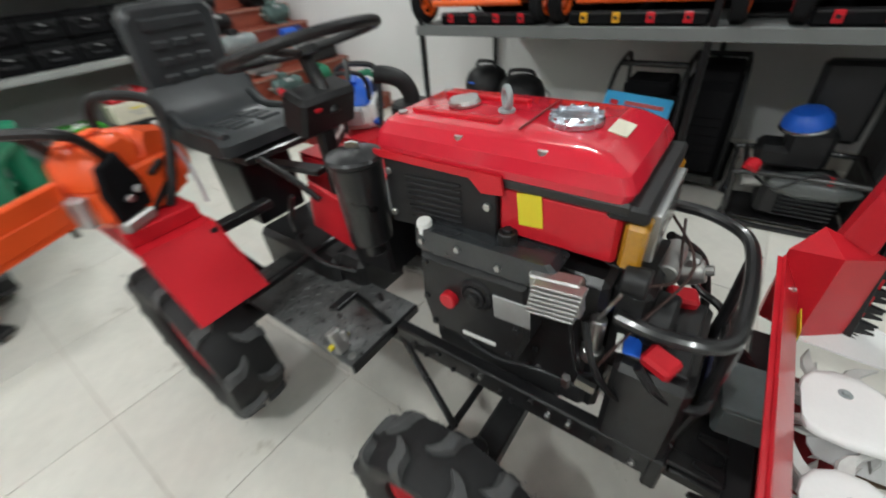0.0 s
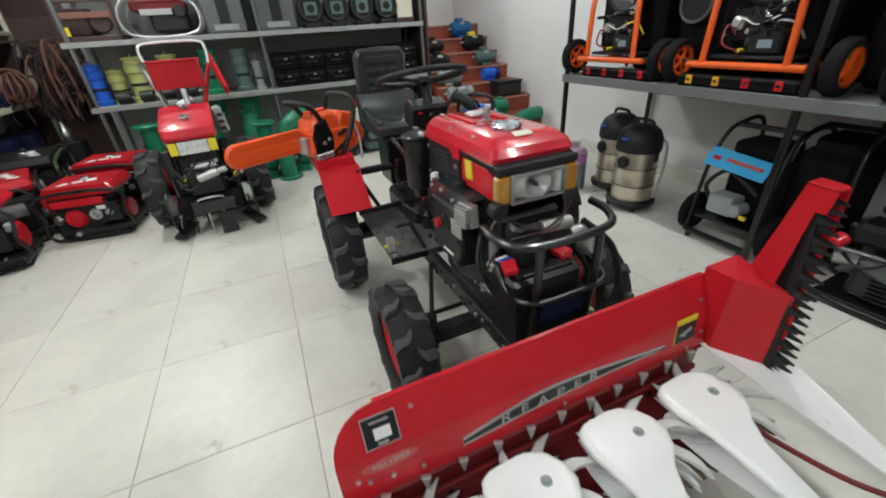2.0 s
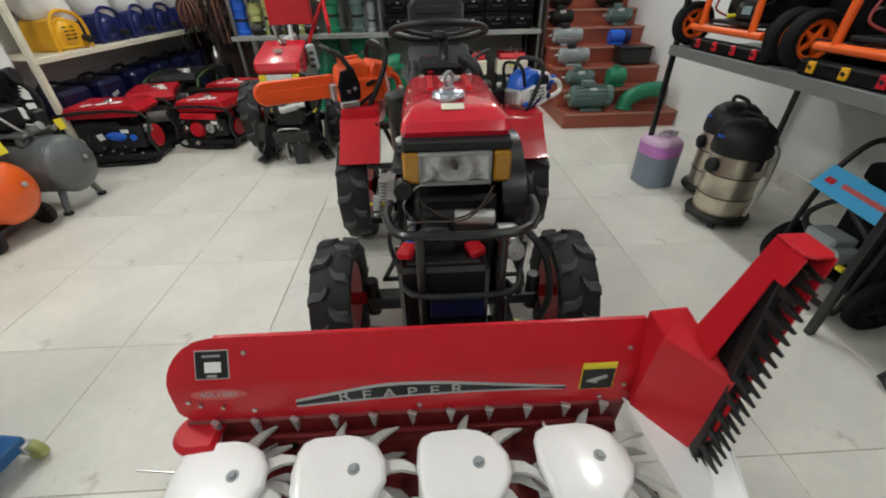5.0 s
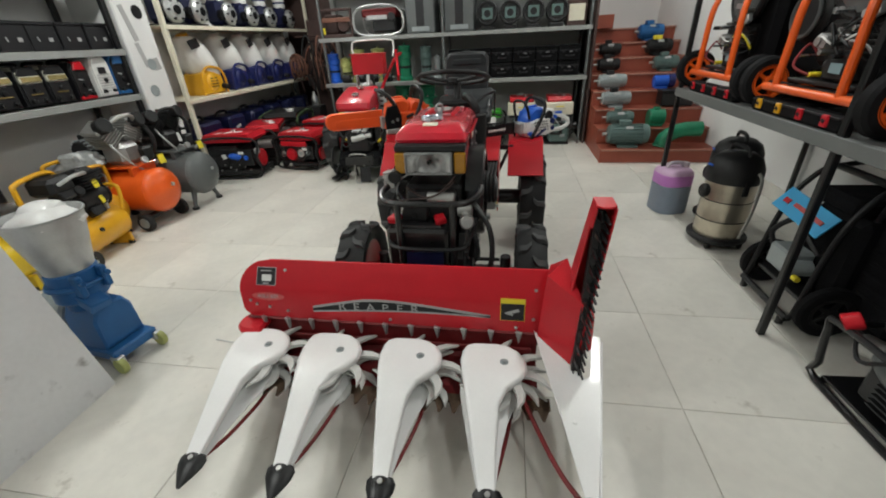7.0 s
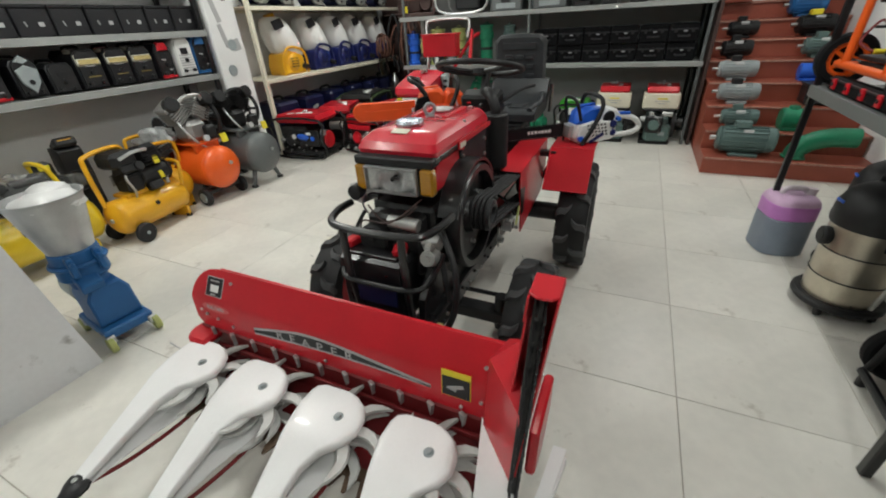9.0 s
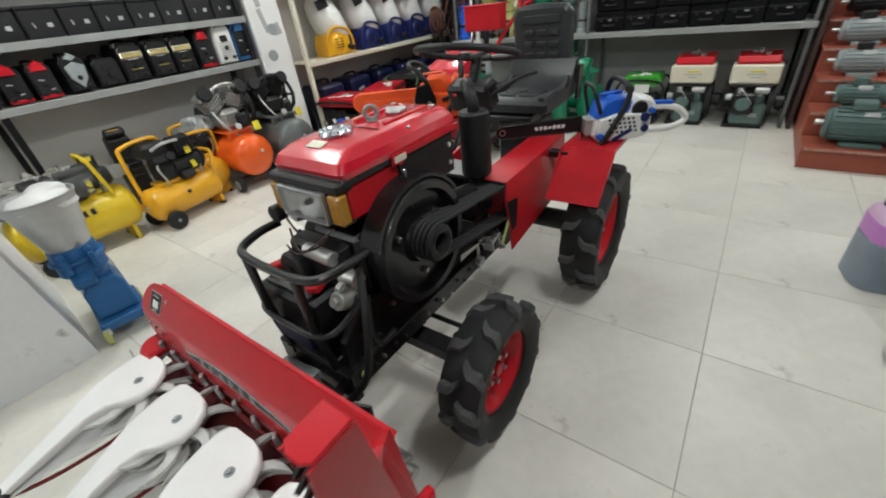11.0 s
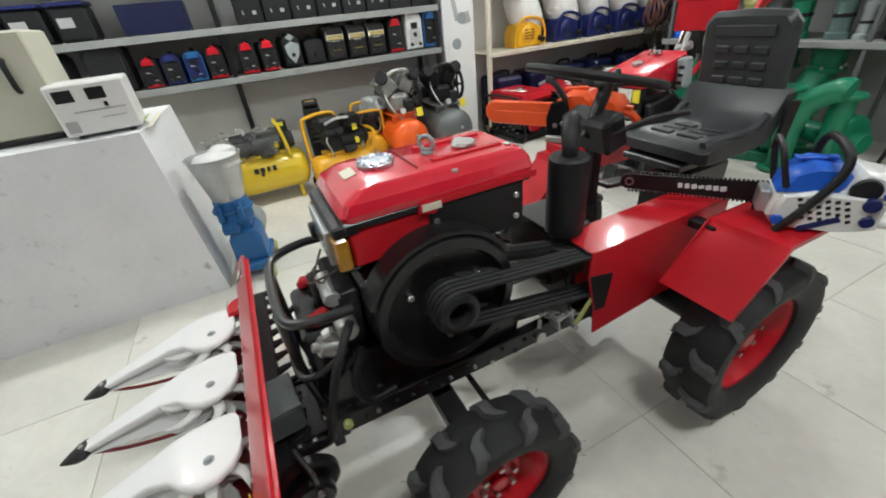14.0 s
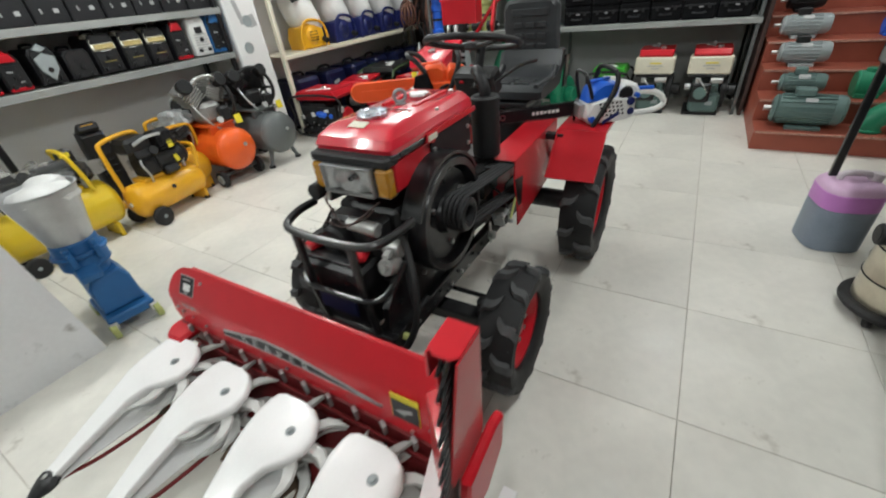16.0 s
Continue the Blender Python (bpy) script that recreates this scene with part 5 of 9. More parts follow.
    part("rod", S().tube([(0.60, yb + 0.020, 0.165), (0.70, yb + 0.022, 0.160), (0.85, yb - 0.008, 0.158), (0.955, yb - 0.034, 0.176)], 0.0065, 8), DRED, d, "dark red support rod")
    # star wheels in two layers, claws bent back
    claw = [(0.036, 0.022), (0.085, 0.024), (0.122, 0.014), (0.148, -0.010), (0.168, -0.052), (0.146, -0.036), (0.120, -0.020), (0.085, -0.012), (0.036, -0.020)]
    for z, rot in ((0.258, 10), (0.222, 34), (0.186, 58)):
        st = part("star_wheel", S().cyl((0.565, yb, z - 0.010), (0.565, yb, z + 0.010), 0.048, seg=20), STARM, reaper, "grey-white plastic star wheel with curved claws")
        nq, sc_ = (7, 0.97) if z > 0.25 else (6, 0.90)
        for q in range(nq):
            a = rot + 360 / nq * q + yb * 300
            part("claw", S().prism([(sc_ * p, sc_ * w) for p, w in claw], 0.012, pose(0.565, yb, z, 0, 0, a) @ pose(0, 0, 0, -4, 0, 0), 0.005), STARM, st)
    part("star_shaft", S().cyl((0.565, yb, 0.16), (0.565, yb, 0.280), 0.012, seg=10), STEEL, d)
    return d


for yb in BOLTS:
    divider(yb)

# last divider, wide sheet with a slot for the upright cutter
d5 = part("end_divider", S().prism([(0.42, 1.205), (0.47, 1.255), (0.55, 1.325), (0.58, 1.345), (0.597, 1.362), (0.585, 1.380), (0.53, 1.390), (0.43, 1.402), (0.43, 1.435), (0.65, 1.405), (0.80, 1.378), (0.95, 1.352), (0.965, 1.338), (0.95, 1.322), (0.80, 1.292), (0.60, 1.246)], 0.006, Matrix(((1, 0, 0, 0), (0, 1, 0, 0), (-0.24, 0, 1, 0.425), (0, 0, 0, 1)))), BLADE, reaper, "wide white end divider")
part("edge_fold", S().box((0.70, 1.397, 0.248), (0.52, 0.005, 0.034), (0, 13.5, -9.1), bev=0.002), BLADE, d5)
part("divider_rivet", S().cyl((0.74, 1.315, 0.247), (0.741, 1.315, 0.2535), 0.007, seg=8), BLADE, d5)
part("tip", S().lathe([(0, -0.03), (0.026, -0.02), (0.031, 0), (0.018, 0.07), (0, 0.107)], pose(0.955, 1.332, 0.192, 0, 105, 0) @ Matrix.Diagonal((0.65, 1, 0.85, 1)), 14), IRON, d5, "dark steel pointed tip")
part("rod", S().tube([(0.60, 1.16, 0.20), (0.72, 1.21, 0.175), (0.85, 1.27, 0.16), (0.95, 1.33, 0.17)], 0.008, 8), DRED, d5)

# drive box, upright channel and its cutter
db = S()
A, B, C, D, E_, F = (0.340, 1.252, 0.562), (0.392, 1.298, 0.620), (0.442, 1.232, 0.578), (0.550, 1.335, 0.545), (0.440, 1.215, 0.325), (0.548, 1.318, 0.292)
G_, K = (0.35, 1.247, 0.33), (0.355, 1.318, 0.30)
db.put([A, B, C, D, E_, F, G_, K], [(0, 2, 3, 1), (0, 6, 4, 2), (2, 4, 5, 3), (4, 6, 7, 5), (1, 3, 5, 7), (0, 1, 7, 6)])
part("drive_box", db, RED, reaper, "angular faceted red chain housing", 10)
rb = S().prism([(0.40, 0.50), (0.44, 0.51), (0.570, 0.49), (0.590, 0.37), (0.50, 0.34), (0.41, 0.40)], 0.024, pose(-0.035, 1.366, 0, 90, 0, 0), 0.006)
part("outer_housing", rb, RED, reaper, "red outer chain housing")
side = Matrix(((1, 0, 0, -0.032), (0, 0.10, -1, 1.260), (0, 1, 0, 0), (0, 0, 0, 1)))
part("tower_plate", S().prism([(0.455, 0.56), (0.510, 0.862), (0.578, 0.860), (0.572, 0.80), (0.548, 0.80), (0.535, 0.56)], 0.004, side @ Matrix.Translation((0, 0, 0.012))), RED, reaper, "red channel side")
part("tower_plate", S().prism([(0.455, 0.50), (0.510, 0.862), (0.578, 0.860), (0.590, 0.60), (0.600, 0.36), (0.50, 0.36)], 0.004, side @ Matrix.Translation((0, 0, -0.040))), RED, reaper, "red channel side")
part("tower_back", S().prism([(0.450, 0.50), (0.506, 0.862), (0.512, 0.862), (0.457, 0.50)], 0.054, side @ Matrix.Translation((0, 0, -0.014))), RED, reaper)
part("tower_cap", S().prism([(-0.036, -0.027), (0.026, -0.027), (0.036, -0.012), (0.036, 0.014), (0.026, 0.027), (-0.036, 0.027)], 0.007, pose(0.511, 1.360, 0.865, 0, 3, 0), 0.002), RED, reaper)
p0, p1 = Vector((0.565, 1.330, 0.24)), Vector((0.504, 1.352, 0.845))
lean = math.degrees(math.atan2(p1.x - p0.x, p1.z - p0.z))
vb = part("upright_cutter", S().box(tuple((p0 + p1) / 2), (0.022, 0.024, (p1 - p0).length), (-2, lean, 0), bev=0.002).box(tuple((p0 + p1) / 2 + Vector((-0.03, 0, 0))), (0.03, 0.012, 0.56), (-2, lean, 0), bev=0.002), IRON, reaper, "dark toothed upright cutter bar")
for k in range(22):
    c = p0.lerp(p1, (k + 0.5) / 22)
    part("tooth", S().prism([(-0.002, -0.013), (0.050, -0.0025), (0.050, 0.0025), (-0.002, 0.013)], 0.005, pose(c.x + 0.008, c.y + 0.009, c.z, 90, -lean + 4, 10)), IRON, vb)
    if k % 2:
        part("tooth", S().prism([(-0.002, -0.012), (0.040, -0.003), (0.040, 0.003), (-0.002, 0.012)], 0.005, pose(c.x + 0.008, c.y - 0.006, c.z, 90, -lean + 4, 10)), IRON, vb)

# linkage to the tractor
part("coupling_box", S().box((0.325, 0.84, 0.40), (0.10, 0.13, 0.09), (0, 0, 6), bev=0.008), HOUSINGG, reaper, "dark grey gear housing")
part("housing_lid", S().box((0.325, 0.84, 0.449), (0.106, 0.136, 0.010), (0, 0, 6), bev=0.003), HOUSINGG, reaper)
for bx, by, bz in ((0.28, 1.078, 0.33), (0.30, 1.078, 0.27), (0.33, 1.078, 0.31), (0.26, 0.96, 0.37), (0.30, 0.95, 0.36)):
    part("bolt", S().cyl((bx, by, bz), (bx, by + 0.012, bz), 0.009, seg=6), STEEL, reaper)
part("chain_tensioner", S().cyl((0.27, 1.09, 0.22), (0.33, 1.10, 0.20), 0.026, seg=16).cyl((0.30, 1.12, 0.23), (0.36, 1.13, 0.19), 0.012, seg=10).box((0.31, 1.09, 0.25), (0.05, 0.02, 0.03), (0, 20, 0), bev=0.004), ALU, reaper, "bright metal tensioner")
part("drive_pulley", S().cyl((0.30, 0.99, 0.30), (0.30, 1.03, 0.30), 0.075, seg=28).cyl((0.30, 0.98, 0.30), (0.30, 1.04, 0.30), 0.03, seg=14), BLACK, reaper)
part("drive_pulley", S().cyl((0.30, 1.045, 0.30), (0.30, 1.075, 0.30), 0.055, seg=24), BLACK, reaper)
part("mount_plate", S().box((0.30, CY + 0.02, 0.32), (0.14, 0.30, 0.02), bev=0.004), BLACK, reaper)
part("mount_arm", S().box((0.25, CY - 0.10, 0.31), (0.16, 0.04, 0.06), bev=0.004), BLACK, reaper)
part("mount_arm", S().box((0.25, CY + 0.12, 0.31), (0.16, 0.04, 0.06), bev=0.004), BLACK, reaper)
part("hole_plate", S().box((0.29, 1.06, 0.42), (0.012, 0.09, 0.05), (0, 0, 20), bev=0.003), BLACK, reaper)
part("hydraulic_motor", S().cyl((0.27, 1.08, 0.22), (0.27, 1.17, 0.22), 0.035, seg=16).cyl((0.27, 1.17, 0.22), (0.27, 1.20, 0.22), 0.02, seg=12), ALU, reaper)
part("skid", S().tube([(0.42, 0.30, 0.19), (0.43, 0.30, 0.06), (0.47, 0.30, 0.008), (0.53, 0.30, 0.012)], 0.008, 8), BLACK, reaper)
part("skid", S().tube([(0.42, 1.02, 0.19), (0.43, 1.02, 0.06), (0.47, 1.02, 0.008), (0.53, 1.02, 0.012)], 0.008, 8), BLACK, reaper)
part("trip_wire", S().cyl((0.50, -0.06, 0.245), (0.52, 0.12, 0.245), 0.003, seg=6), STEEL, reaper)

# ---- chainsaws on the fenders ----
def chainsaw(name, label, m, top, low, rear, guard_mat=None, bar_len=0.42, bar_z=0.06, tail=1.0):
    """A petrol chainsaw along its own x: bar towards +x on its right, starter side on its left (+y), rear handle towards -x."""
    t = thing(name, label, "chainsaw", m)
    part("engine_body", S().prism([(-0.14, 0.012), (-0.10, 0.0), (0.10, 0.0), (0.125, 0.03), (0.115, 0.10), (0.06, 0.13), (-0.08, 0.13), (-0.14, 0.09)], 0.12, RX90, 0.010), low, t)
    part("top_cover", S().prism([(-0.035, 0.115), (-0.045, 0.165), (-0.02, 0.195), (0.05, 0.200), (0.10, 0.165), (0.115, 0.105)], 0.135, RX90, 0.018), top, t, "moulded cylinder cover", 40)
    part("cover_crease", S().box((0.04, 0.0, 0.203), (0.10, 0.03, 0.008), (0, 4, 0), bev=0.003), top, t)
    part("filter_cover", S().prism([(-0.15, 0.10), (-0.155, 0.145), (-0.13, 0.175), (-0.06, 0.190), (-0.038, 0.165), (-0.03, 0.11)], 0.125, RX90, 0.018), rear, t, "rounded air-filter cover", 40)
    sc = part("starter_cover", S().prism([(-0.115, 0.02), (-0.05, 0.004), (0.10, 0.004), (0.115, 0.05), (0.10, 0.105), (0.03, 0.125), (-0.09, 0.115)], 0.028, pose(0, 0.070, 0, 90, 0, 0), 0.008), low, t, "slotted starter cover")
    for i in range(6 if low is WHITEP else 0):
        for k in range(4):
            part("slot", S().box((-0.062 + 0.021 * i + 0.006 * k, 0.0845, 0.044 + 0.019 * k), (0.011, 0.003, 0.010), (0, 22, 0), bev=0.001), MATTE, sc)
    part("badge", S().box((0.0, 0.0850, 0.028), (0.095, 0.003, 0.018), (0, 28, 0), bev=0.0005), BLUED if low is WHITEP else MATTE, sc)
    if low is not WHITEP:
        part("clutch_cover", S().prism([(0.03, 0.035), (0.125, 0.03), (0.13, 0.10), (0.11, 0.16), (0.05, 0.175), (0.025, 0.10)], 0.02, pose(0, 0.088, 0, 90, 0, 0), 0.006), SHADE, t, "dull black front cover")
        part("silver_guard", S().box((0.085, 0.088, 0.016), (0.09, 0.03, 0.030), bev=0.006), ALU, t)
        part("hand_guard", S().tube([(0.06, 0.07, 0.17), (0.10, 0.075, 0.225), (0.14, 0.06, 0.25), (0.145, -0.05, 0.25), (0.10, -0.07, 0.23), (0.06, -0.07, 0.18)], 0.012, 8), MATTE, t, "black looped hand guard")
        part("starter_grip", S().box((-0.03, 0.088, 0.10), (0.05, 0.012, 0.016), (0, 20, 0), bev=0.004), MATTE, t)
        part("bar_nut", S().cyl((0.085, 0.098, 0.075), (0.085, 0.110, 0.075), 0.010, seg=6), STEEL, t)
        part("bar_nut", S().cyl((0.055, 0.098, 0.085), (0.055, 0.110, 0.085), 0.010, seg=6), STEEL, t)
    part("muffler_box", S().box((0.132, -0.01, 0.062), (0.030, 0.085, 0.075), bev=0.006), GALV, t)
    part("bumper_spike", S().box((0.135, -0.05, 0.03), (0.012, 0.008, 0.07), bev=0.002), IRON, t)
    for x, z, r, mt in () if low is not WHITEP else ((-0.10, 0.05, 0.017, BLUED), (-0.095, 0.10, 0.020, BLUED), (-0.125, 0.125, 0.012, top), (0.098, 0.03, 0.016, top)):
        part("cap", S().cyl((x, 0.07, z), (x, 0.092, z), r, seg=16), mt if low is WHITEP else MATTE, t)
    if low is WHITEP:
        part("handle_gap", S().cyl((-0.075, 0.06, 0.135), (-0.075, 0.074, 0.135), 0.035, seg=18), MATTE, t)
    part("rear_handle", S().tube([(x if x > -0.13 else -0.12 + (x + 0.12) * tail, 0, z) for x, z in ((-0.11, 0.115), (-0.20, 0.118), (-0.28, 0.100), (-0.325, 0.06), (-0.315, 0.030), (-0.25, 0.012), (-0.12, 0.014))], 0.015, 10), rear, t, "looped rear handle")
    part("trigger", S().box((-0.12 - 0.08 * tail, 0, 0.135), (0.11 * tail, 0.026, 0.016), (0, -4, 0), bev=0.006), top, t)
    hx = 0.0 if low is WHITEP else -0.105
    part("front_handle", S().tube([(px + hx, py, pz) for px, py, pz in ((0.095, 0.092, -0.004 if low is WHITEP else 0.0), (0.06, 0.102, 0.06), (0.01, 0.106, 0.16), (-0.005, 0.10, 0.215), (0.0, 0.07, 0.250), (0.01, -0.05, 0.255), (0.02, -0.085, 0.20), (0.03, -0.075, 0.08))], 0.012, 10), MATTE, t, "black bow handle")
    if low is WHITEP:
        part("brake_lever", S().tube([(0.105, -0.075, 0.10), (0.125, -0.08, 0.20), (0.135, -0.05, 0.245), (0.135, 0.04, 0.245), (0.125, 0.07, 0.205), (0.10, 0.068, 0.13)], 0.009, 8), MATTE, t, "black chain-brake guard")
    if guard_mat is None:
        bar = part("guide_bar", S().prism([(0.09, -0.034), (0.10 + bar_len, -0.027)] + arc(0.10 + bar_len, 0.0, 0.030, -75, 75, 6) + [(0.09, 0.036)], 0.006, pose(0, -0.045, bar_z, 90, 0, 0)), CASEB, t, "black guide bar with white lettering bars")
        n = 34
        for k in range(n):
            part("chain_link", S().box((0.11 + bar_len * k / n, -0.045, bar_z + 0.037), (bar_len / n * 0.6, 0.010, 0.009), bev=0.002), IRON, bar)
            part("chain_link", S().box((0.11 + bar_len * k / n, -0.045, bar_z - 0.035), (bar_len / n * 0.6, 0.010, 0.009), bev=0.002), IRON, bar)
        for k, w in enumerate((0.018, 0.016, 0.017, 0.017, 0.016, 0.014, 0.014)):
            part("print_bar", S().box((0.235 + 0.0215 * k, -0.0405, bar_z + 0.002), (w, 0.003, 0.017 if k != 3 else 0.011), (0, 14, 0), bev=0.0004), MARK, bar)
        part("nose_wheel", S().ring(pose(0.10 + bar_len, -0.041, bar_z, 90, 0, 0), 0.013, 0.003, 16, 6), STEEL, bar)
    else:
        sh = part("bar_sheath", S().prism([(0.125, -0.050), (0.12 + bar_len, -0.052)] + arc(0.12 + bar_len, 0.0, 0.052, -80, 80, 8) + [(0.125, 0.052)], 0.030, pose(0, -0.02, bar_z, 90, 0, 0), 0.008), guard_mat, t, "orange plastic bar sheath")
        part("sheath_rib", S().box((0.13 + bar_len / 2, -0.004, bar_z - 0.012), (bar_len * 0.86, 0.005, 0.044), bev=0.003), guard_mat, sh)
    return t


chainsaw("chainsaw", "orange chainsaw with sheathed bar lying on the fender", pose(-1.18, 0.362, 0.7345, 0, 0, -63) @ Matrix.Scale(1.08, 4), ORANGED, ORANGED, ORANGED, ORANGED, 0.31, 0.085, 0.45)
chainsaw("chainsaw", "blue and white chainsaw with black bar lying on the fender", pose(-1.172, 1.257, 0.694, 0, 0, -54) @ Matrix.Scale(0.90, 4), BLUEB, WHITEP, WHITEP, None, 0.43)
part("film_strip", S().tube([(-0.10, 0.10, 0.14), (-0.11, 0.11, 0.05), (-0.10, 0.12, -0.04)], 0.005, 5), CLOUDY, bpy.data.objects["chainsaw"])

# ---- goods on the floor along the left side ----
def tank_profile(L, r, dome=0.45):
    c = r * dome
    return [(0, -L / 2)] + [(r * math.sin(a), -L / 2 + c * (1 - math.cos(a))) for a in (0.35, 0.7, 1.05, 1.35, 1.571)] + [(r, L / 2 - c)] + [(r * math.sin(a), L / 2 - c * (1 - math.cos(a))) for a in (1.35, 1.05, 0.7, 0.35)] + [(0, L / 2)]


def compressor(name, label, m, tank_mat, L, r, zc, hoops=(), wheel_at=0.0, foot_at=0.0, motor=True, text=False, second=None):
    """A small portable air compressor: a domed tank along x, black piston pump and motor on a saddle, tube handles."""
    t = thing(name, label, "air compressor", m, "air compressors")
    tank = part("tank", S().lathe(tank_profile(L, r), pose(0, 0, zc, 0, 90, 0), 32), tank_mat, t)
    part("weld_seam", S().ring(pose(L / 2 - r * 0.45, 0, zc, 0, 90, 0), r, 0.002, 32, 6), tank_mat, tank)
    part("end_plug", S().cyl((L / 2 - 0.01, 0, zc), (L / 2 + 0.008, 0, zc), 0.014, seg=10), GALV, tank)
    if second:
        part("tank", S().lathe(tank_profile(L * 0.9, r), pose(second[0], second[1], zc + 0.01, 0, 90, 0), 32), tank_mat, t)
    part("foot", S().box((foot_at, 0.0, (zc - r) / 2 + 0.012), (0.028, r * 1.5, zc - r + 0.02), bev=0.005), tank_mat, t)
    for sy in (-1, 1):
        part("rubber_foot", S().cyl((foot_at, sy * r * 0.6, 0), (foot_at, sy * r * 0.6, 0.025), 0.02, seg=10), MATTE, t)
        w = part("wheel", S().cyl((wheel_at, sy * (r * 0.95), 0.065), (wheel_at, sy * (r * 0.95 + 0.038), 0.065), 0.065, seg=24), RUBBER, t)
        part("wheel_hub", S().cyl((wheel_at, sy * (r * 0.95 + 0.034), 0.065), (wheel_at, sy * (r * 0.95 + 0.044), 0.065), 0.012, seg=12), GREYM, w)
    part("axle", S().cyl((wheel_at, -r, 0.065), (wheel_at, r, 0.065), 0.010, seg=8), MATTE, t)
    zt = zc + r
    part("saddle", S().box((0, -0.01, zt + 0.004), (L * 0.55, r * 1.1, 0.026), bev=0.004), tank_mat, t)
    if motor:
        pump = part("pump", S().box((L * 0.12, 0.01, zt + 0.085), (0.12, 0.13, 0.14), bev=0.02), MATTE, t)
        part("cylinder_head", S().box((L * 0.17, 0.05, zt + 0.165), (0.10, 0.10, 0.05), (20, 0, 0), bev=0.008), MATTE, pump)
        for k in range(5):
            part("cooling_fin", S().box((L * 0.15, 0.03, zt + 0.10 + 0.014 * k), (0.125, 0.14, 0.005), (20, 0, 0), bev=0.001), MATTE, pump)
        part("motor", S().cyl((-L * 0.34, 0.02, zt + 0.085), (L * 0.04, 0.02, zt + 0.085), 0.070, seg=24), MATTE, t)
        part("fan_cover", S().cyl((-L * 0.40, 0.02, zt + 0.085), (-L * 0.33, 0.02, zt + 0.085), 0.062, 0.078, seg=24), MATTE, t)
        part("motor_capacitor", S().cyl((-L * 0.26, 0.05, zt + 0.165), (-L * 0.02, 0.05, zt + 0.165), 0.022, seg=14), MATTE, t)
        part("air_filter", S().cyl((L * 0.05, 0.06, zt + 0.16), (L * 0.05, 0.11, zt + 0.18), 0.030, seg=14), MATTE, t)
        part("switch_box", S().box((-L * 0.08, r * 0.70, zt + 0.02), (0.10, 0.06, 0.055), (25, 0, 0), bev=0.01), MATTE, t)
        part("regulator", S().cyl((-L * 0.30, r * 0.45, zt - 0.01), (-L * 0.30, r * 0.45, zt + 0.06), 0.014, seg=10), ALU, t)
        part("gauge", S().cyl((-L * 0.30, r * 0.5, zt + 0.05), (-L * 0.30, r * 0.5 + 0.014, zt + 0.058), 0.018, seg=16), GREYM, t)
        part("hose", S().tube([(L * 0.2, 0.07, zt + 0.16), (L * 0.26, 0.10, zt + 0.12), (L * 0.22, 0.10, zt + 0.04), (L * 0.18, r * 0.5, zt - 0.02)], 0.007, 7), GALV, t)
        part("warning_label", S().box((-L * 0.20, 0.092, zt + 0.075), (0.035, 0.006, 0.05), (12, 0, 10), bev=0.0005), YLAB, t)
        part("knob", S().cyl((0.02, r * 0.97, zc + 0.03), (0.02, r * 1.06, zc + 0.035), 0.014, seg=12), MATTE, t)
    for x, w, h, lean in hoops:
        part("handle", S().tube([(x, -w, zt - 0.03), (x + lean * 0.7, -w, zt + h * 0.75), (x + lean, -w * 0.75, zt + h), (x + lean, w * 0.75, zt + h), (x + lean * 0.7, w, zt + h * 0.75), (x, w, zt - 0.03)], 0.014, 8), tank_mat, t, "yellow tube handle")
    if text:
        for k, wd in enumerate((0.034, 0.034, 0.022, 0.026)):
            part("print_bar", S().box((0.06 - 0.047 * k, r * 0.93, zc + r * 0.42), (wd, 0.006, 0.040), (25, 0, 0), bev=0.001), MATTE, t)
    return t


A_ = compressor("air_compressor", "yellow air compressor with crumpled clear film on top", pose(0.165, -1.90, 0), LEMON, 0.74, 0.158, 0.245, hoops=((-0.24, 0.12, 0.24, 0.05),), wheel_at=0.26, foot_at=-0.25, text=True)
single("clear_film", S().ball((0.23, -1.86, 0.505), (0.33, 0.165, 0.095), 34, 17, wob=0.8), FILM, "crumpled clear film over the compressor", "film")
part("switch_head", S().box((-0.23, -0.02, 0.58), (0.09, 0.09, 0.13), bev=0.02), MATTE, A_)
part("switch_label", S().box((-0.22, 0.027, 0.615), (0.06, 0.004, 0.03), bev=0.0005), YLAB, A_)
compressor("air_compressor", "amber-yellow air compressor with black motor and small wheels", pose(-0.50, -1.80, 0, 0, 0, 10) @ Matrix.Scale(1.10, 4), YELLOW, 0.54, 0.115, 0.175, hoops=(), wheel_at=0.19, foot_at=-0.21)
compressor("air_compressor", "amber-yellow air compressor standing end-on by the wall", pose(-0.86, -2.13, 0, 0, 0, 82), YELLOW, 0.50, 0.135, 0.215, hoops=((0.10, 0.13, 0.20, 0.02), (-0.14, 0.12, 0.24, 0.0)), wheel_at=-0.14, foot_at=0.16)
B_ = bpy.data.objects["air_compressor.001"]
part("head_block", S().box((0.08, 0.0, 0.52), (0.17, 0.16, 0.10), (0, 0, 0), bev=0.025), MATTE, B_)
part("valve_head", S().box((-0.10, 0.02, 0.50), (0.13, 0.15, 0.13), (10, 0, 0), bev=0.025), CASEB, B_)
for k in range(6):
    part("cooling_fin", S().box((-0.10, 0.02, 0.44 + 0.018 * k), (0.15, 0.17, 0.006), (10, 0, 0), bev=0.001), CASEB, B_)
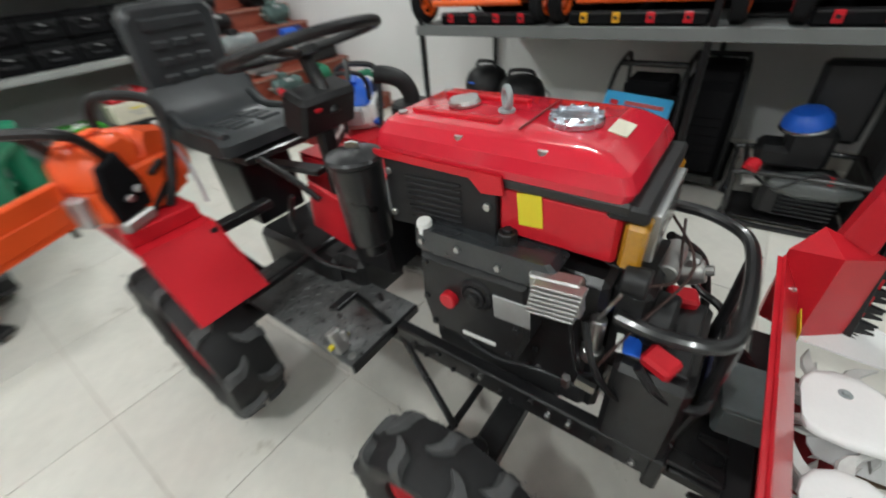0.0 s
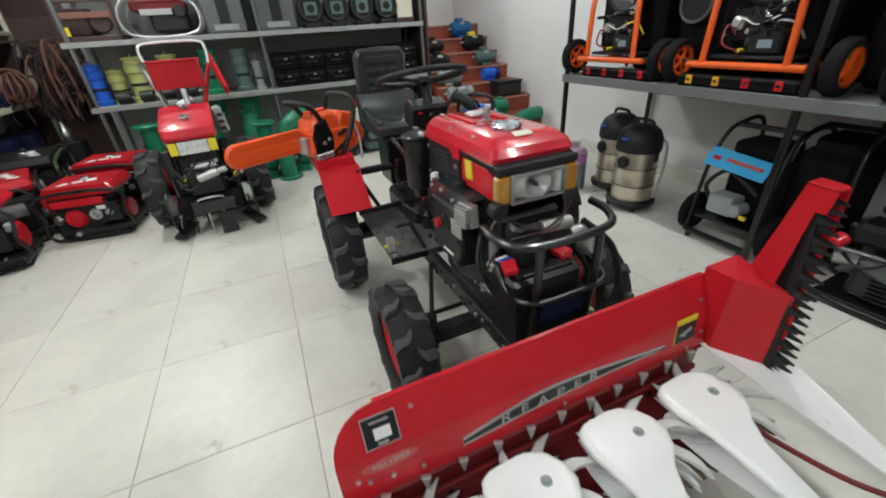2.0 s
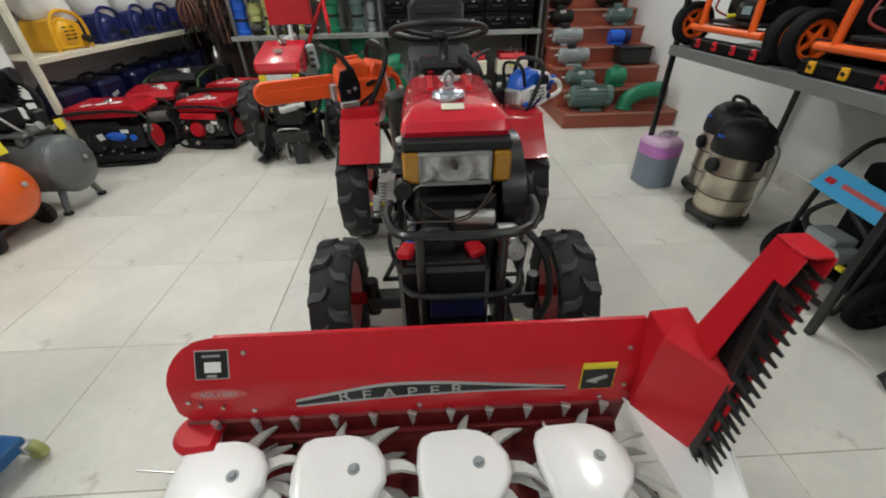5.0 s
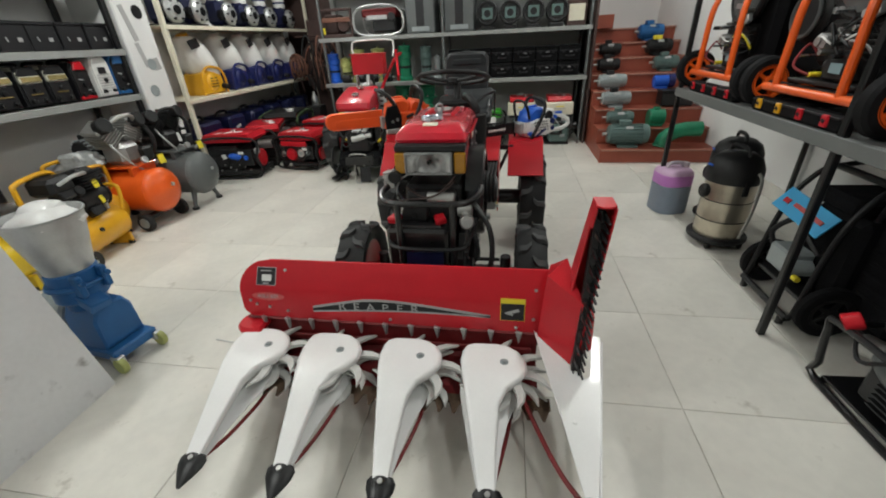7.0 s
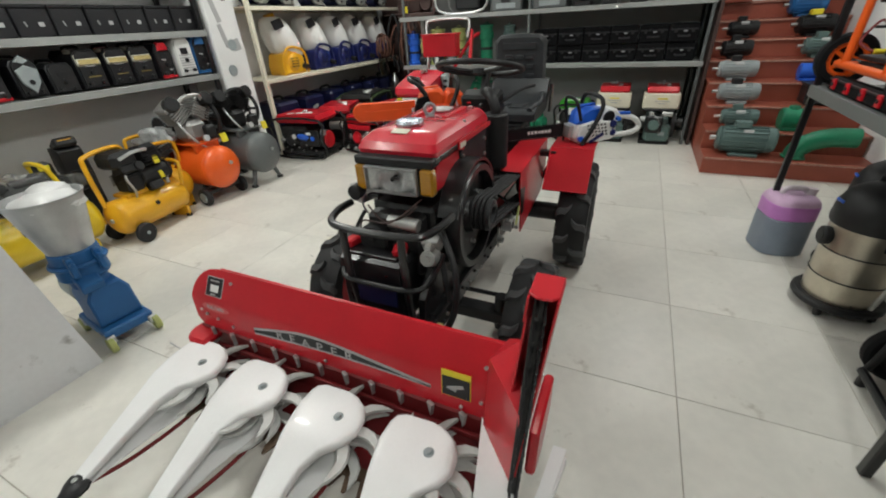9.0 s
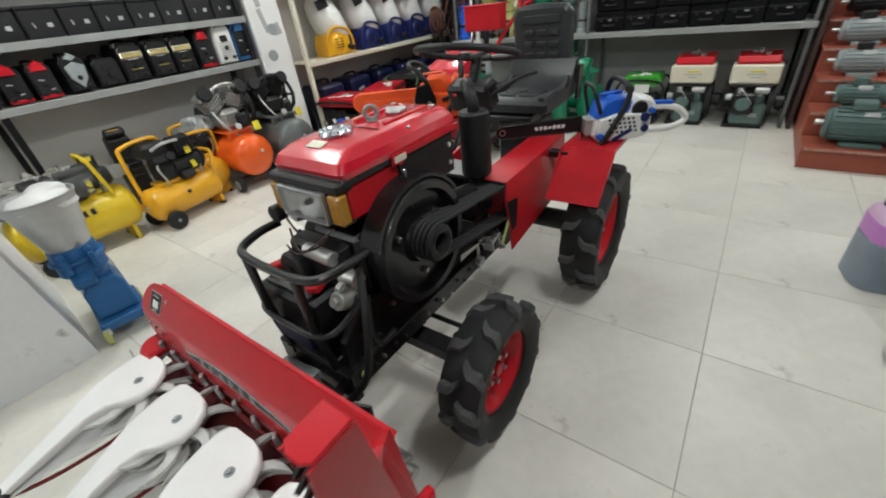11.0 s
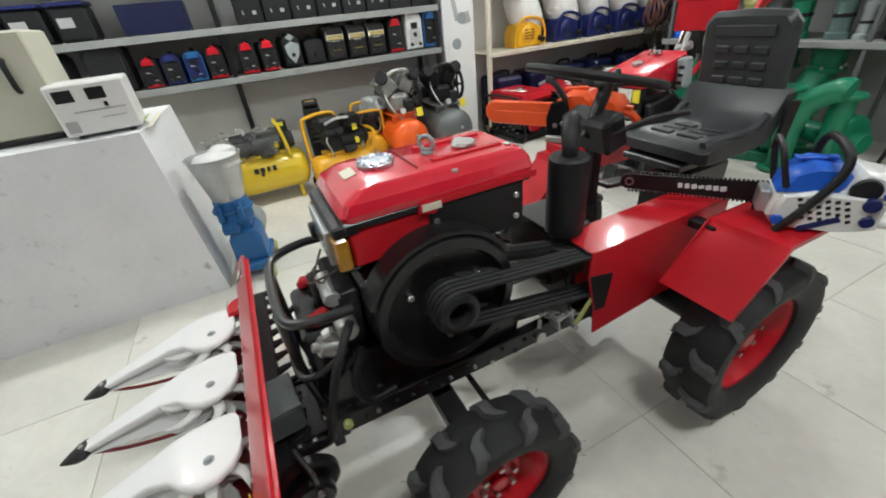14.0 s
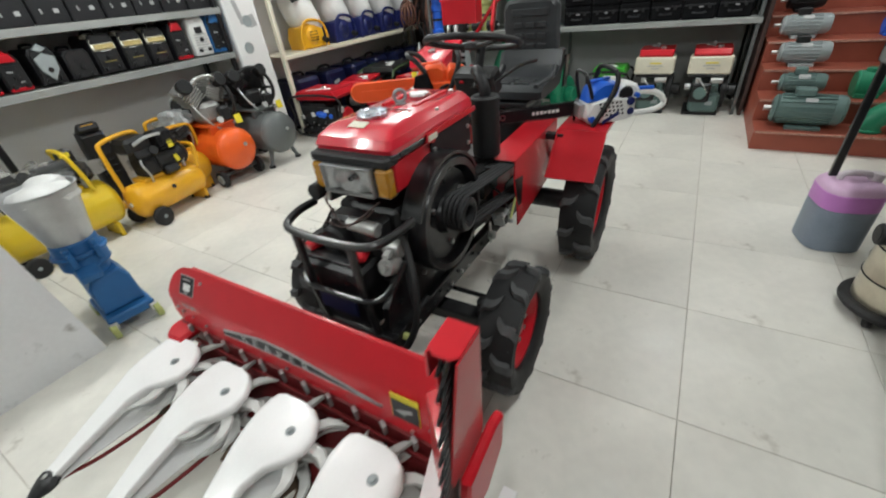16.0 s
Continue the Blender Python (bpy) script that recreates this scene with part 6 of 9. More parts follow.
part("intake_pipe", S().tube([(0.12, 0.08, 0.53), (0.05, 0.12, 0.56), (-0.06, 0.10, 0.55)], 0.011, 8), GALV, B_)
part("side_label", S().box((-0.10, 0.102, 0.47), (0.04, 0.004, 0.05), (10, 0, 0), bev=0.0005), YLAB, B_)
part("handle", S().tube([(0.25, -0.03, 0.26), (0.25, -0.04, 0.52), (0.215, -0.045, 0.575), (0.03, -0.045, 0.585), (-0.015, -0.04, 0.53), (-0.02, -0.03, 0.29)], 0.014, 8), YELLOW, B_, "yellow tube handle")
part("rear_handle", S().tube([(-0.22, -0.10, 0.25), (-0.25, -0.10, 0.37), (-0.255, -0.07, 0.41), (-0.255, 0.07, 0.41), (-0.25, 0.10, 0.37), (-0.22, 0.10, 0.25)], 0.013, 8), YELLOW, B_, "yellow tube handle")
blackbox = thing("air_compressor", "black upright compressor with a yellow label", "air compressor", pose(-0.41, -2.40, 0, 0, 0, -8), "air compressors")
part("body", S().prism([(-0.08, 0.05), (0.08, 0.05), (0.085, 0.5), (0.075, 0.62), (-0.075, 0.62), (-0.085, 0.5)], 0.20, RX90, 0.02), MATTE, blackbox)
part("head", S().box((0.0, 0.04, 0.645), (0.14, 0.14, 0.07), (25, 0, 0), bev=0.02), MATTE, blackbox)
part("label", S().box((0.0, 0.075, 0.672), (0.08, 0.06, 0.006), (25, 0, 0), bev=0.001), YELLOW, blackbox, "yellow label")
part("base", S().box((0, 0, 0.035), (0.20, 0.24, 0.07), bev=0.02), YELLOW, blackbox)
for k in range(4):
    part("louvre", S().box((0.0, 0.102, 0.30 + 0.05 * k), (0.11, 0.008, 0.018), bev=0.003), BLACK, blackbox)


def belt_compressor(label, m, tank_mat, L, r, zc, wheels, pump_mat):
    """A belt-driven compressor: a long tank along x, its domed end at +x, pump and motor on a plate above."""
    t = thing("air_compressor", label, "air compressor", m, "air compressors")
    tank = part("tank", S().lathe(tank_profile(L, r, 0.5), pose(0, 0, zc, 0, 90, 0), 36), tank_mat, t)
    part("weld_seam", S().ring(pose(L / 2 - r * 0.5, 0, zc, 0, 90, 0), r, 0.0025, 36, 6), tank_mat, tank)
    part("end_plug", S().cyl((L / 2 - 0.02, 0.03, zc + 0.03), (L / 2 + 0.008, 0.03, zc + 0.03), 0.013, seg=10), GALV, tank)
    if wheels:
        part("axle_bracket", S().box((L * 0.30, 0, 0.085), (0.05, r * 1.9, 0.03), bev=0.005), MATTE, t)
        for sy in (-1, 1):
            w = part("wheel", S().cyl((L * 0.30, sy * r * 0.92, 0.06), (L * 0.30, sy * (r * 0.92 + 0.035), 0.06), 0.06, seg=24), RUBBER, t)
            part("wheel_hub", S().cyl((L * 0.30, sy * (r * 0.92 + 0.03), 0.06), (L * 0.30, sy * (r * 0.92 + 0.04), 0.06), 0.035, seg=18), GREYM, w)
    for sx in ((-0.3,) if wheels else (-0.3, 0.34)):
        for sy in (-1, 1):
            part("leg", S().cyl((L * sx, sy * r * 0.55, zc - r * 0.75), (L * sx + 0.01, sy * r * 0.85, 0.012), 0.020, 0.014, seg=10), tank_mat if not wheels else MATTE, t)
            part("leg_foot", S().cyl((L * sx + 0.01, sy * r * 0.85, 0), (L * sx + 0.01, sy * r * 0.85, 0.018), 0.026, seg=12), MATTE, t)
    zt = zc + r
    for sx in (-0.26, 0.26):
        part("saddle", S().box((L * sx, 0, zt - 0.005), (0.03, r * 1.3, 0.05), bev=0.003), tank_mat, t)
    part("plate", S().box((-0.03, 0, zt + 0.026), (L * 0.72, r * 1.35, 0.014), bev=0.003), tank_mat, t)
    z0 = zt + 0.033
    block = part("crankcase", S().box((L * 0.10, 0, z0 + 0.07), (0.17, 0.15, 0.14), bev=0.03), pump_mat, t)
    for sg in (-1, 1):
        c = pose(L * 0.10, sg * 0.035, z0 + 0.12, -sg * 32, 0, 0)
        o = S().box((0, 0, 0.07), (0.10, 0.09, 0.10), bev=0.01)
        cy = part("cylinder", Shape().put(o.v, o.f, c), pump_mat, block)
        for k in range(6):
            o = S().box((0, 0, 0.035 + 0.017 * k), (0.13, 0.125, 0.006), bev=0.001)
            part("cooling_fin", Shape().put(o.v, o.f, c), pump_mat, cy)
        o = S().box((0, 0, 0.145), (0.12, 0.115, 0.03), bev=0.006)
        part("cylinder_head", Shape().put(o.v, o.f, c), pump_mat, cy)
        o = S().cyl((0.04, 0, 0.15), (0.10, 0, 0.17), 0.045, seg=18)
        part("air_filter", Shape().put(o.v, o.f, c), MATTE, cy)
    part("intercooler_pipe", S().tube([(L * 0.10 + 0.07, 0.10, z0 + 0.24), (L * 0.10 + 0.11, 0.05, z0 + 0.29), (L * 0.10 + 0.11, -0.05, z0 + 0.29), (L * 0.10 + 0.07, -0.10, z0 + 0.24)], 0.012, 8), pump_mat, block)
    fl = part("flywheel", S().ring(pose(L * 0.10, r * 0.55 + 0.07, z0 + 0.12, 90, 0, 0), 0.115, 0.014, 30, 8).cyl((L * 0.10, r * 0.55 + 0.05, z0 + 0.12), (L * 0.10, r * 0.55 + 0.08, z0 + 0.12), 0.03, seg=14), IRON, t)
    for k in range(5):
        a = 2 * math.pi * k / 5
        part("spoke", S().cyl((L * 0.10, r * 0.55 + 0.07, z0 + 0.12), (L * 0.10 + 0.112 * math.cos(a), r * 0.55 + 0.07, z0 + 0.12 + 0.112 * math.sin(a)), 0.010, seg=6), IRON, fl)
    mo = part("motor", S().cyl((-L * 0.22, -r * 0.6, z0 + 0.085), (-L * 0.22, r * 0.55, z0 + 0.085), 0.078, seg=26).box((-L * 0.22, 0, z0 + 0.172), (0.09, 0.08, 0.04), bev=0.008), MATTE, t)
    for k in range(9):
        a = math.radians(20 + 140 * k / 8)
        part("motor_rib", S().box((-L * 0.22 + 0.079 * math.cos(a), -0.02, z0 + 0.085 + 0.079 * math.sin(a)), (0.004, r * 0.9, 0.010), (0, -math.degrees(a) + 90, 0), bev=0.001), GREYM, mo)
    part("belt", S().tube([(L * 0.10 + 0.11, r * 0.55 + 0.07, z0 + 0.12), (L * 0.10, r * 0.55 + 0.07, z0 + 0.235), (-L * 0.22, r * 0.55 + 0.07, z0 + 0.135), (-L * 0.22 - 0.045, r * 0.55 + 0.07, z0 + 0.09), (-L * 0.22, r * 0.55 + 0.07, z0 + 0.04), (L * 0.10, r * 0.55 + 0.07, z0 + 0.01)], 0.006, 6, 4, True), RUBBER, t)
    part("pressure_switch", S().box((L * 0.33, 0.03, z0 + 0.06), (0.06, 0.07, 0.09), bev=0.012), MATTE, t)
    part("gauge", S().cyl((L * 0.36, -0.03, z0 + 0.03), (L * 0.39, -0.03, z0 + 0.035), 0.022, seg=18), GALV, t)
    part("valve", S().cyl((L * 0.33, 0.07, z0 - 0.02), (L * 0.33, 0.11, z0 + 0.0), 0.010, seg=8), ALU, t)
    part("copper_pipe", S().tube([(L * 0.12, -0.09, z0 + 0.20), (L * 0.22, -0.11, z0 + 0.12), (L * 0.28, -0.07, z0 + 0.02), (L * 0.30, 0, zt - 0.02)], 0.007, 6), GALV, t)
    part("warning_label", S().box((L * 0.37, 0.10, z0 + 0.005), (0.006, 0.05, 0.06), (0, -12, 0), bev=0.001), YLAB, t, "yellow warning label")
    return t


belt_compressor("orange air compressor with bare metal twin pump", pose(-1.13, -2.03, 0, 0, 0, 90) @ Matrix.Scale(1.24, 4), ORANGE, 0.635, 0.143, 0.238, True, ALU)
single("clear_film", S().ball((-0.97, -2.19, 0.57), (0.09, 0.18, 0.08), 30, 15, (0, 0, 15), wob=0.7), WRAP, "crumpled clear film over the compressor pump", "film")
belt_compressor("dark grey belt compressor with large round tank", pose(-1.585, -2.055, 0, 0, 0, 88) @ Matrix.Scale(1.15, 4), TANKG, 0.80, 0.162, 0.262, False, MATTE)


def generator(label, m, L=0.58, W=0.44, H=0.46, tank=RED, end_mat=RED, frame_mat=BLACK, blue=False, group="generators", recoil=None):
    """An open-frame generator: tube cradle, tank above, engine, alternator, panel with sockets."""
    t = thing("generator", label, "generator", m, group)
    r = 0.013
    for sy in (-1, 1):
        y = sy * W / 2
        part("frame_loop", S().tube([(-L / 2, y, 0.03), (L / 2, y, 0.03), (L / 2 + 0.005, y, H * 0.5), (L / 2, y, H * 0.92), (-L / 2, y, H * 0.92), (-L / 2 - 0.005, y, H * 0.5)], r, 8, 3, True), frame_mat, t)
    for x in (-L * 0.4, L * 0.4):
        part("cross_bar", S().cyl((x, -W / 2, 0.035), (x, W / 2, 0.035), r, seg=8), frame_mat, t)
        for sy in (-1, 1):
            part("rubber_foot", S().cyl((x, sy * W * 0.42, 0), (x, sy * W * 0.42, 0.03), 0.02, seg=10), MATTE, t)
    tk = part("tank", S().prism([(-L * 0.42, 0.0), (L * 0.42, 0.0), (L * 0.46, 0.035), (L * 0.40, 0.085), (-L * 0.40, 0.085), (-L * 0.46, 0.035)], W * 0.86, pose(0, 0, H * 0.84, 90, 0, 0), 0.012), tank, t)
    part("tank_cap", S().cyl((0, 0, H * 0.84 + 0.08), (0, 0, H * 0.84 + 0.105), 0.035, seg=18), CHROME, tk)
    for k in range(3):
        part("tank_print", S().box((L * (-0.12 + 0.16 * k), 0.04 + 0.03 * k, H * 0.84 + 0.0865), (L * 0.13, 0.07 - 0.012 * k, 0.003), (0, 0, 18 + 20 * k), bev=0.0005), MARK, tk)
    part("engine", S().box((L * 0.14, 0, H * 0.42), (L * 0.56, W * 0.78, H * 0.66), bev=0.03), MATTE, t)
    for k in range(6):
        part("cooling_fin", S().box((L * 0.30, W * 0.395, H * 0.22 + 0.016 * k), (L * 0.22, 0.03, 0.006), bev=0.001), IRON, t)
    part("skid_pan", S().box((0, 0, 0.06), (L * 0.92, W * 0.9, 0.05), bev=0.01), MATTE, t)
    part("recoil_cover", S().cyl((L * 0.18, W * 0.36, H * 0.42), (L * 0.18, W * 0.46, H * 0.42), H * 0.19, H * 0.15, seg=24), recoil or end_mat, t, "round recoil cover")
    part("muffler", S().cyl((L * 0.40, -W * 0.2, H * 0.55), (L * 0.40, W * 0.2, H * 0.55), H * 0.12, seg=18), GALV, t)
    part("alternator", S().cyl((-L * 0.40, 0, H * 0.38), (-L * 0.06, 0, H * 0.38), H * 0.24, seg=24), IRON, t)
    part("end_cover", S().cyl((-L * 0.44, 0, H * 0.38), (-L * 0.40, 0, H * 0.38), H * 0.20, seg=24), end_mat, t)
    pn = part("panel", S().box((-L * 0.22, W * 0.45, H * 0.50), (L * 0.40, 0.02, H * 0.38), bev=0.004), MATTE, t)
    for k in range(2):
        part("socket", S().cyl((-L * 0.30 + L * 0.16 * k, W * 0.45, H * 0.50), (-L * 0.30 + L * 0.16 * k, W * 0.45 + 0.022, H * 0.50), 0.026, seg=16), BLUEB if blue else GREYM, pn)
    part("meter", S().box((-L * 0.22, W * 0.45 + 0.01, H * 0.61), (0.06, 0.008, 0.03), bev=0.002), MARK, pn)
    part("air_box", S().box((L * 0.25, W * 0.28, H * 0.68), (L * 0.26, W * 0.2, H * 0.17), bev=0.015), MATTE, t)
    part("dial", S().cyl((L * 0.40, W * 0.36, H * 0.42), (L * 0.40, W * 0.41, H * 0.42), 0.04, 0.03, seg=18).cyl((L * 0.40, W * 0.40, H * 0.42), (L * 0.40, W * 0.43, H * 0.42), 0.016, seg=12), STEEL, t)
    return t


g1 = generator("red and black open-frame generator with blue sockets", pose(-2.52, -1.95, 0, 0, 0, -84), 0.62, 0.46, 0.47, blue=True, recoil=MATTE)
g2 = generator("red and black open-frame generator with white tank print", pose(-2.86, -1.30, 0, 0, 0, -98), 0.52, 0.42, 0.40)
generator("red and black open-frame generator behind another", pose(-3.12, -1.92, 0, 0, 0, 20), 0.56, 0.44, 0.46)
generator("red generator with round red end cover", pose(-3.42, -1.25, 0, 0, 0, -100), 0.54, 0.44, 0.44)
generator("black generator in an olive-green tube frame among red ones", pose(-3.72, -1.95, 0, 0, 0, 10), 0.66, 0.50, 0.52, tank=MATTE, end_mat=OLIVE, frame_mat=OLIVE)

part("side_disc", S().cyl((-0.290, 0.06, 0.20), (-0.306, 0.06, 0.20), 0.095, 0.085, seg=26), RED, g1, "red round end cover")
part("carburettor", S().box((-0.29, 0.15, 0.29), (0.05, 0.06, 0.06), bev=0.01), GALV, g1)
part("rating_label", S().box((0.06, 0.215, 0.25), (0.05, 0.004, 0.05), (0, 15, 0), bev=0.0005), MARK, g1)
for k in range(8):
    part("bolt", S().cyl((-0.20 + 0.055 * k, 0.20, 0.10 + 0.03 * (k % 3)), (-0.20 + 0.055 * k, 0.222, 0.10 + 0.03 * (k % 3)), 0.008, seg=6), STEEL, g1)
part("blue_cover", S().ball((-0.06, 0.225, 0.25), (0.07, 0.03, 0.035), 18, 9, wob=0.4), BLUEB, g1, "bright blue plastic cover")
part("steel_ring", S().ring(pose(-0.07, 0.215, 0.20, 90, 0, 0), 0.032, 0.012, 22, 8), STEEL, g2, "bright steel ring")
part("tank_lip", S().box((0.02, 0.195, 0.30), (0.34, 0.03, 0.055), bev=0.012), RED, g2)
part("drain", S().cyl((0.10, 0.20, 0.06), (0.10, 0.225, 0.06), 0.018, seg=12), GALV, g2)
part("fuel_hose", S().tube([(-0.16, 0.20, 0.30), (-0.18, 0.225, 0.22), (-0.10, 0.225, 0.13), (0.0, 0.21, 0.12)], 0.007, 6), MATTE, g2)


# ---- walking tractor ----
def walking_tractor(m):
    t = thing("walking_tractor", "red two-wheeled walking tractor with lugged tyres", "walking tractor", m)
    for sd in (-1, 1):
        wheel_parts(t, "wheel", (-0.10, sd * 0.36, 0.295), 0.295, 0.17, sd, "black lugged wheel")
    part("axle", S().cyl((-0.12, -0.32, 0.25), (-0.12, 0.32, 0.25), 0.04, seg=14), IRON, t)
    part("gearbox", S().box((-0.16, 0, 0.36), (0.26, 0.22, 0.34), bev=0.02), IRON, t)
    part("engine", S().box((0.12, 0, 0.46), (0.34, 0.26, 0.34), bev=0.016), IRON, t)
    part("bonnet", S().prism([(-0.12, 0.0), (0.33, 0.0), (0.355, 0.03), (0.345, 0.075), (0.30, 0.105), (-0.10, 0.185), (-0.14, 0.12)], 0.34, pose(0, 0, 0.70, 90, 0, 0), 0.022), BONNETR, t, "glossy red bonnet")
    part("cap", S().cyl((0.20, 0, 0.82), (0.205, 0, 0.848), 0.036, seg=18), CHROME, t)
    part("cap", S().cyl((0.0, 0, 0.872), (0.0, 0, 0.90), 0.034, seg=18).ring(pose(0.08, 0, 0.89, 90, 0, 0), 0.02, 0.006, 18, 6), CHROME, t)
    part("lamp_housing", S().box((0.30, 0, 0.655), (0.08, 0.30, 0.085), bev=0.008), MATTE, t)
    part("lamp", S().box((0.346, 0, 0.652), (0.018, 0.19, 0.088), bev=0.005), REFLECT, t, "clear headlamp")
    for sd in (-1, 1):
        part("indicator", S().box((0.342, sd * 0.125, 0.652), (0.016, 0.052, 0.085), bev=0.005), YLAB, t)
    part("filter", S().cyl((0.30, 0.10, 0.50), (0.30, -0.06, 0.50), 0.035, seg=16).cyl((0.31, -0.06, 0.48), (0.31, -0.12, 0.44), 0.02, seg=10), ALU, t)
    part("muffler", S().box((-0.02, 0.215, 0.76), (0.10, 0.07, 0.20), (8, 0, 0), bev=0.02), GREYM, t, "grey ventilated box")
    for k in range(3):
        part("vent", S().box((0.032, 0.22, 0.70 + 0.05 * k), (0.006, 0.04, 0.022), bev=0.004), CASEB, t)
    part("lever_cluster", S().cyl((-0.30, -0.05, 0.86), (-0.30, 0.06, 0.90), 0.03, seg=14).cyl((-0.26, 0.02, 0.84), (-0.30, 0.02, 0.98), 0.02, seg=12), GALV, t)
    part("front_plate", S().box((0.26, 0, 0.22), (0.28, 0.30, 0.10), bev=0.01), BLACK, t)
    part("cylinder_head", S().box((0.29, 0.0, 0.40), (0.10, 0.24, 0.22), bev=0.02), IRON, t)
    part("side_tank", S().box((0.10, -0.17, 0.50), (0.30, 0.08, 0.26), bev=0.02), BLACK, t)
    part("flywheel", S().cyl((0.05, 0.14, 0.46), (0.05, 0.20, 0.46), 0.17, seg=30), BLACK, t)
    # rotary tiller low at the front, with its guards and linkage
    tl = part("tiller_hood", S().prism([(0.12, 0.28), (0.30, 0.30), (0.38, 0.24), (0.39, 0.17), (0.14, 0.17)], 0.44, RX90, 0.02), SHADE, t, "dark tiller hood")
    for k in range(7):
        y = -0.24 + 0.08 * k
        part("tiller_blade", S().prism([(0, -0.02), (0.12, -0.015), (0.15, 0.02), (0.13, 0.025), (0.0, 0.02)], 0.010, pose(0.30, y, 0.155, 90, 20 + 50 * k, 0), 0.002), SHAFT, tl)
    part("tiller_shaft", S().cyl((0.30, -0.27, 0.155), (0.30, 0.27, 0.155), 0.022, seg=12), IRON, tl)
    rn = random.Random(5)
    for sd in (-1, 1):
        part("side_guard", S().cyl((0.26, sd * 0.275, 0.20), (0.26, sd * 0.29, 0.20), 0.15, seg=22), SHAFT, tl)
        part("link", S().cyl((0.30, sd * 0.20, 0.30), (0.05, sd * 0.24, 0.46), 0.014, seg=8), IRON, t)
        part("tank_bracket", S().box((0.16, sd * 0.19, 0.52), (0.24, 0.06, 0.20), (0, 10 * sd, 0), bev=0.02), CASEB, t)
    for k in range(12):
        x, y, z = rn.uniform(0.30, 0.36), rn.uniform(-0.22, 0.22), rn.uniform(0.36, 0.58)
        part("bolt", S().cyl((x - 0.08, y, z), (x, y, z), rn.uniform(0.007, 0.016), seg=8), rn.choice((STEEL, IRON, IRON, YLAB)), t)
    for k in range(4):
        y, z = rn.uniform(-0.18, 0.12), rn.uniform(0.40, 0.56)
        part("cable", S().tube([(0.34, y, z), (0.40, y + 0.05, z - 0.06), (0.38, y + 0.12, z - 0.02), (0.32, y + 0.16, z + 0.05)], 0.007, 6), rn.choice((MATTE, MATTE, DBROWN)), t)
    part("starter", S().cyl((0.39, -0.04, 0.44), (0.39, 0.10, 0.47), 0.032, seg=16).cyl((0.39, 0.10, 0.47), (0.39, 0.16, 0.48), 0.022, seg=12), GALV, t, "bright metal starter")
    part("front_foot", S().box((0.43, 0.06, 0.09), (0.012, 0.11, 0.16), (0, -8, 0), bev=0.004), SHAFT, t)
    part("stand", S().tube([(0.40, -0.05, 0.18), (0.42, -0.05, 0.02), (0.44, 0.0, 0.008), (0.42, 0.05, 0.02), (0.40, 0.05, 0.18)], 0.008, 8), STEEL, t)
    part("stand", S().tube([(0.36, -0.10, 0.24), (0.40, -0.08, 0.29), (0.40, 0.06, 0.29), (0.36, 0.08, 0.24)], 0.008, 8), STEEL, t)
    for sd in (-1, 1):
        part("tine", S().box((0.30, sd * 0.24, 0.05), (0.22, 0.09, 0.03), (0, 8, sd * 25), bev=0.008).cyl((0.26, sd * 0.24, 0.06), (0.22, sd * 0.16, 0.20), 0.018, seg=10), IRON, t)
    bx = part("tool_box", S().box((-0.50, 0.0, 1.075), (0.16, 0.36, 0.20), bev=0.006), RED, t, "red sheet-metal box")
    part("box_lid", S().box((-0.50, 0.0, 1.18), (0.18, 0.38, 0.016), bev=0.004), RED, bx)
    part("box_stay", S().box((-0.44, 0, 0.90), (0.05, 0.10, 0.16), bev=0.006), IRON, t)
    for sd in (-1, 1):
        part("handlebar", S().tube([(-0.25, sd * 0.08, 0.62), (-0.45, sd * 0.14, 0.85), (-0.75, sd * 0.24, 1.10), (-0.95, sd * 0.28, 1.16)], 0.018, 8), RED if sd > 0 else STEEL, t)
    part("lever_plate", S().box((-0.58, 0.30, 1.05), (0.40, 0.03, 0.09), (0, 40, 12), bev=0.006), RED, t)
    part("grab_hoop", S().tube([(-0.62, -0.20, 1.16), (-0.66, -0.22, 1.26), (-0.68, -0.16, 1.31), (-0.68, 0.20, 1.31), (-0.66, 0.26, 1.26), (-0.62, 0.25, 1.14)], 0.010, 8), WHITEP, t, "white tube hoop")
    return t


walking_tractor(pose(-2.62, -0.44, 0, 0, 0, 4))

# ---- pellet mill ----
pm_ = thing("pellet_mill", "blue pellet mill with galvanised hopper on castors", "pellet mill", pose(0.37, -0.80, 0, 0, 0, -8) @ Matrix.Diagonal((0.86, 0.86, 1, 1)))
part("base", S().box((0.0, 0.05, 0.085), (0.24, 0.36, 0.05), bev=0.008), BLUE, pm_)
part("body", S().prism([(-0.105, 0.11), (0.105, 0.11), (0.10, 0.26), (0.07, 0.31), (-0.07, 0.31), (-0.10, 0.26)], 0.23, pose(0.0, 0.06, 0, 90, 0, 0), 0.012), BLUE, pm_)
part("neck", S().cyl((0.02, 0.06, 0.30), (0.02, 0.06, 0.36), 0.085, seg=24), BLUE, pm_)
part("chamber", S().cyl((0.02, 0.06, 0.35), (0.02, 0.06, 0.50), 0.115, 0.108, seg=28), BLUE, pm_)
part("flange", S().cyl((0.02, 0.06, 0.42), (0.02, 0.06, 0.44), 0.130, seg=28), BLUE, pm_)
for sx in (-1, 1):
    part("clamp", S().box((sx * 0.06 + 0.02, 0.175, 0.44), (0.03, 0.05, 0.10), bev=0.006).cyl((sx * 0.06 + 0.02, 0.19, 0.46), (sx * 0.06 + 0.02, 0.225, 0.46), 0.012, seg=6), BLUE, pm_)
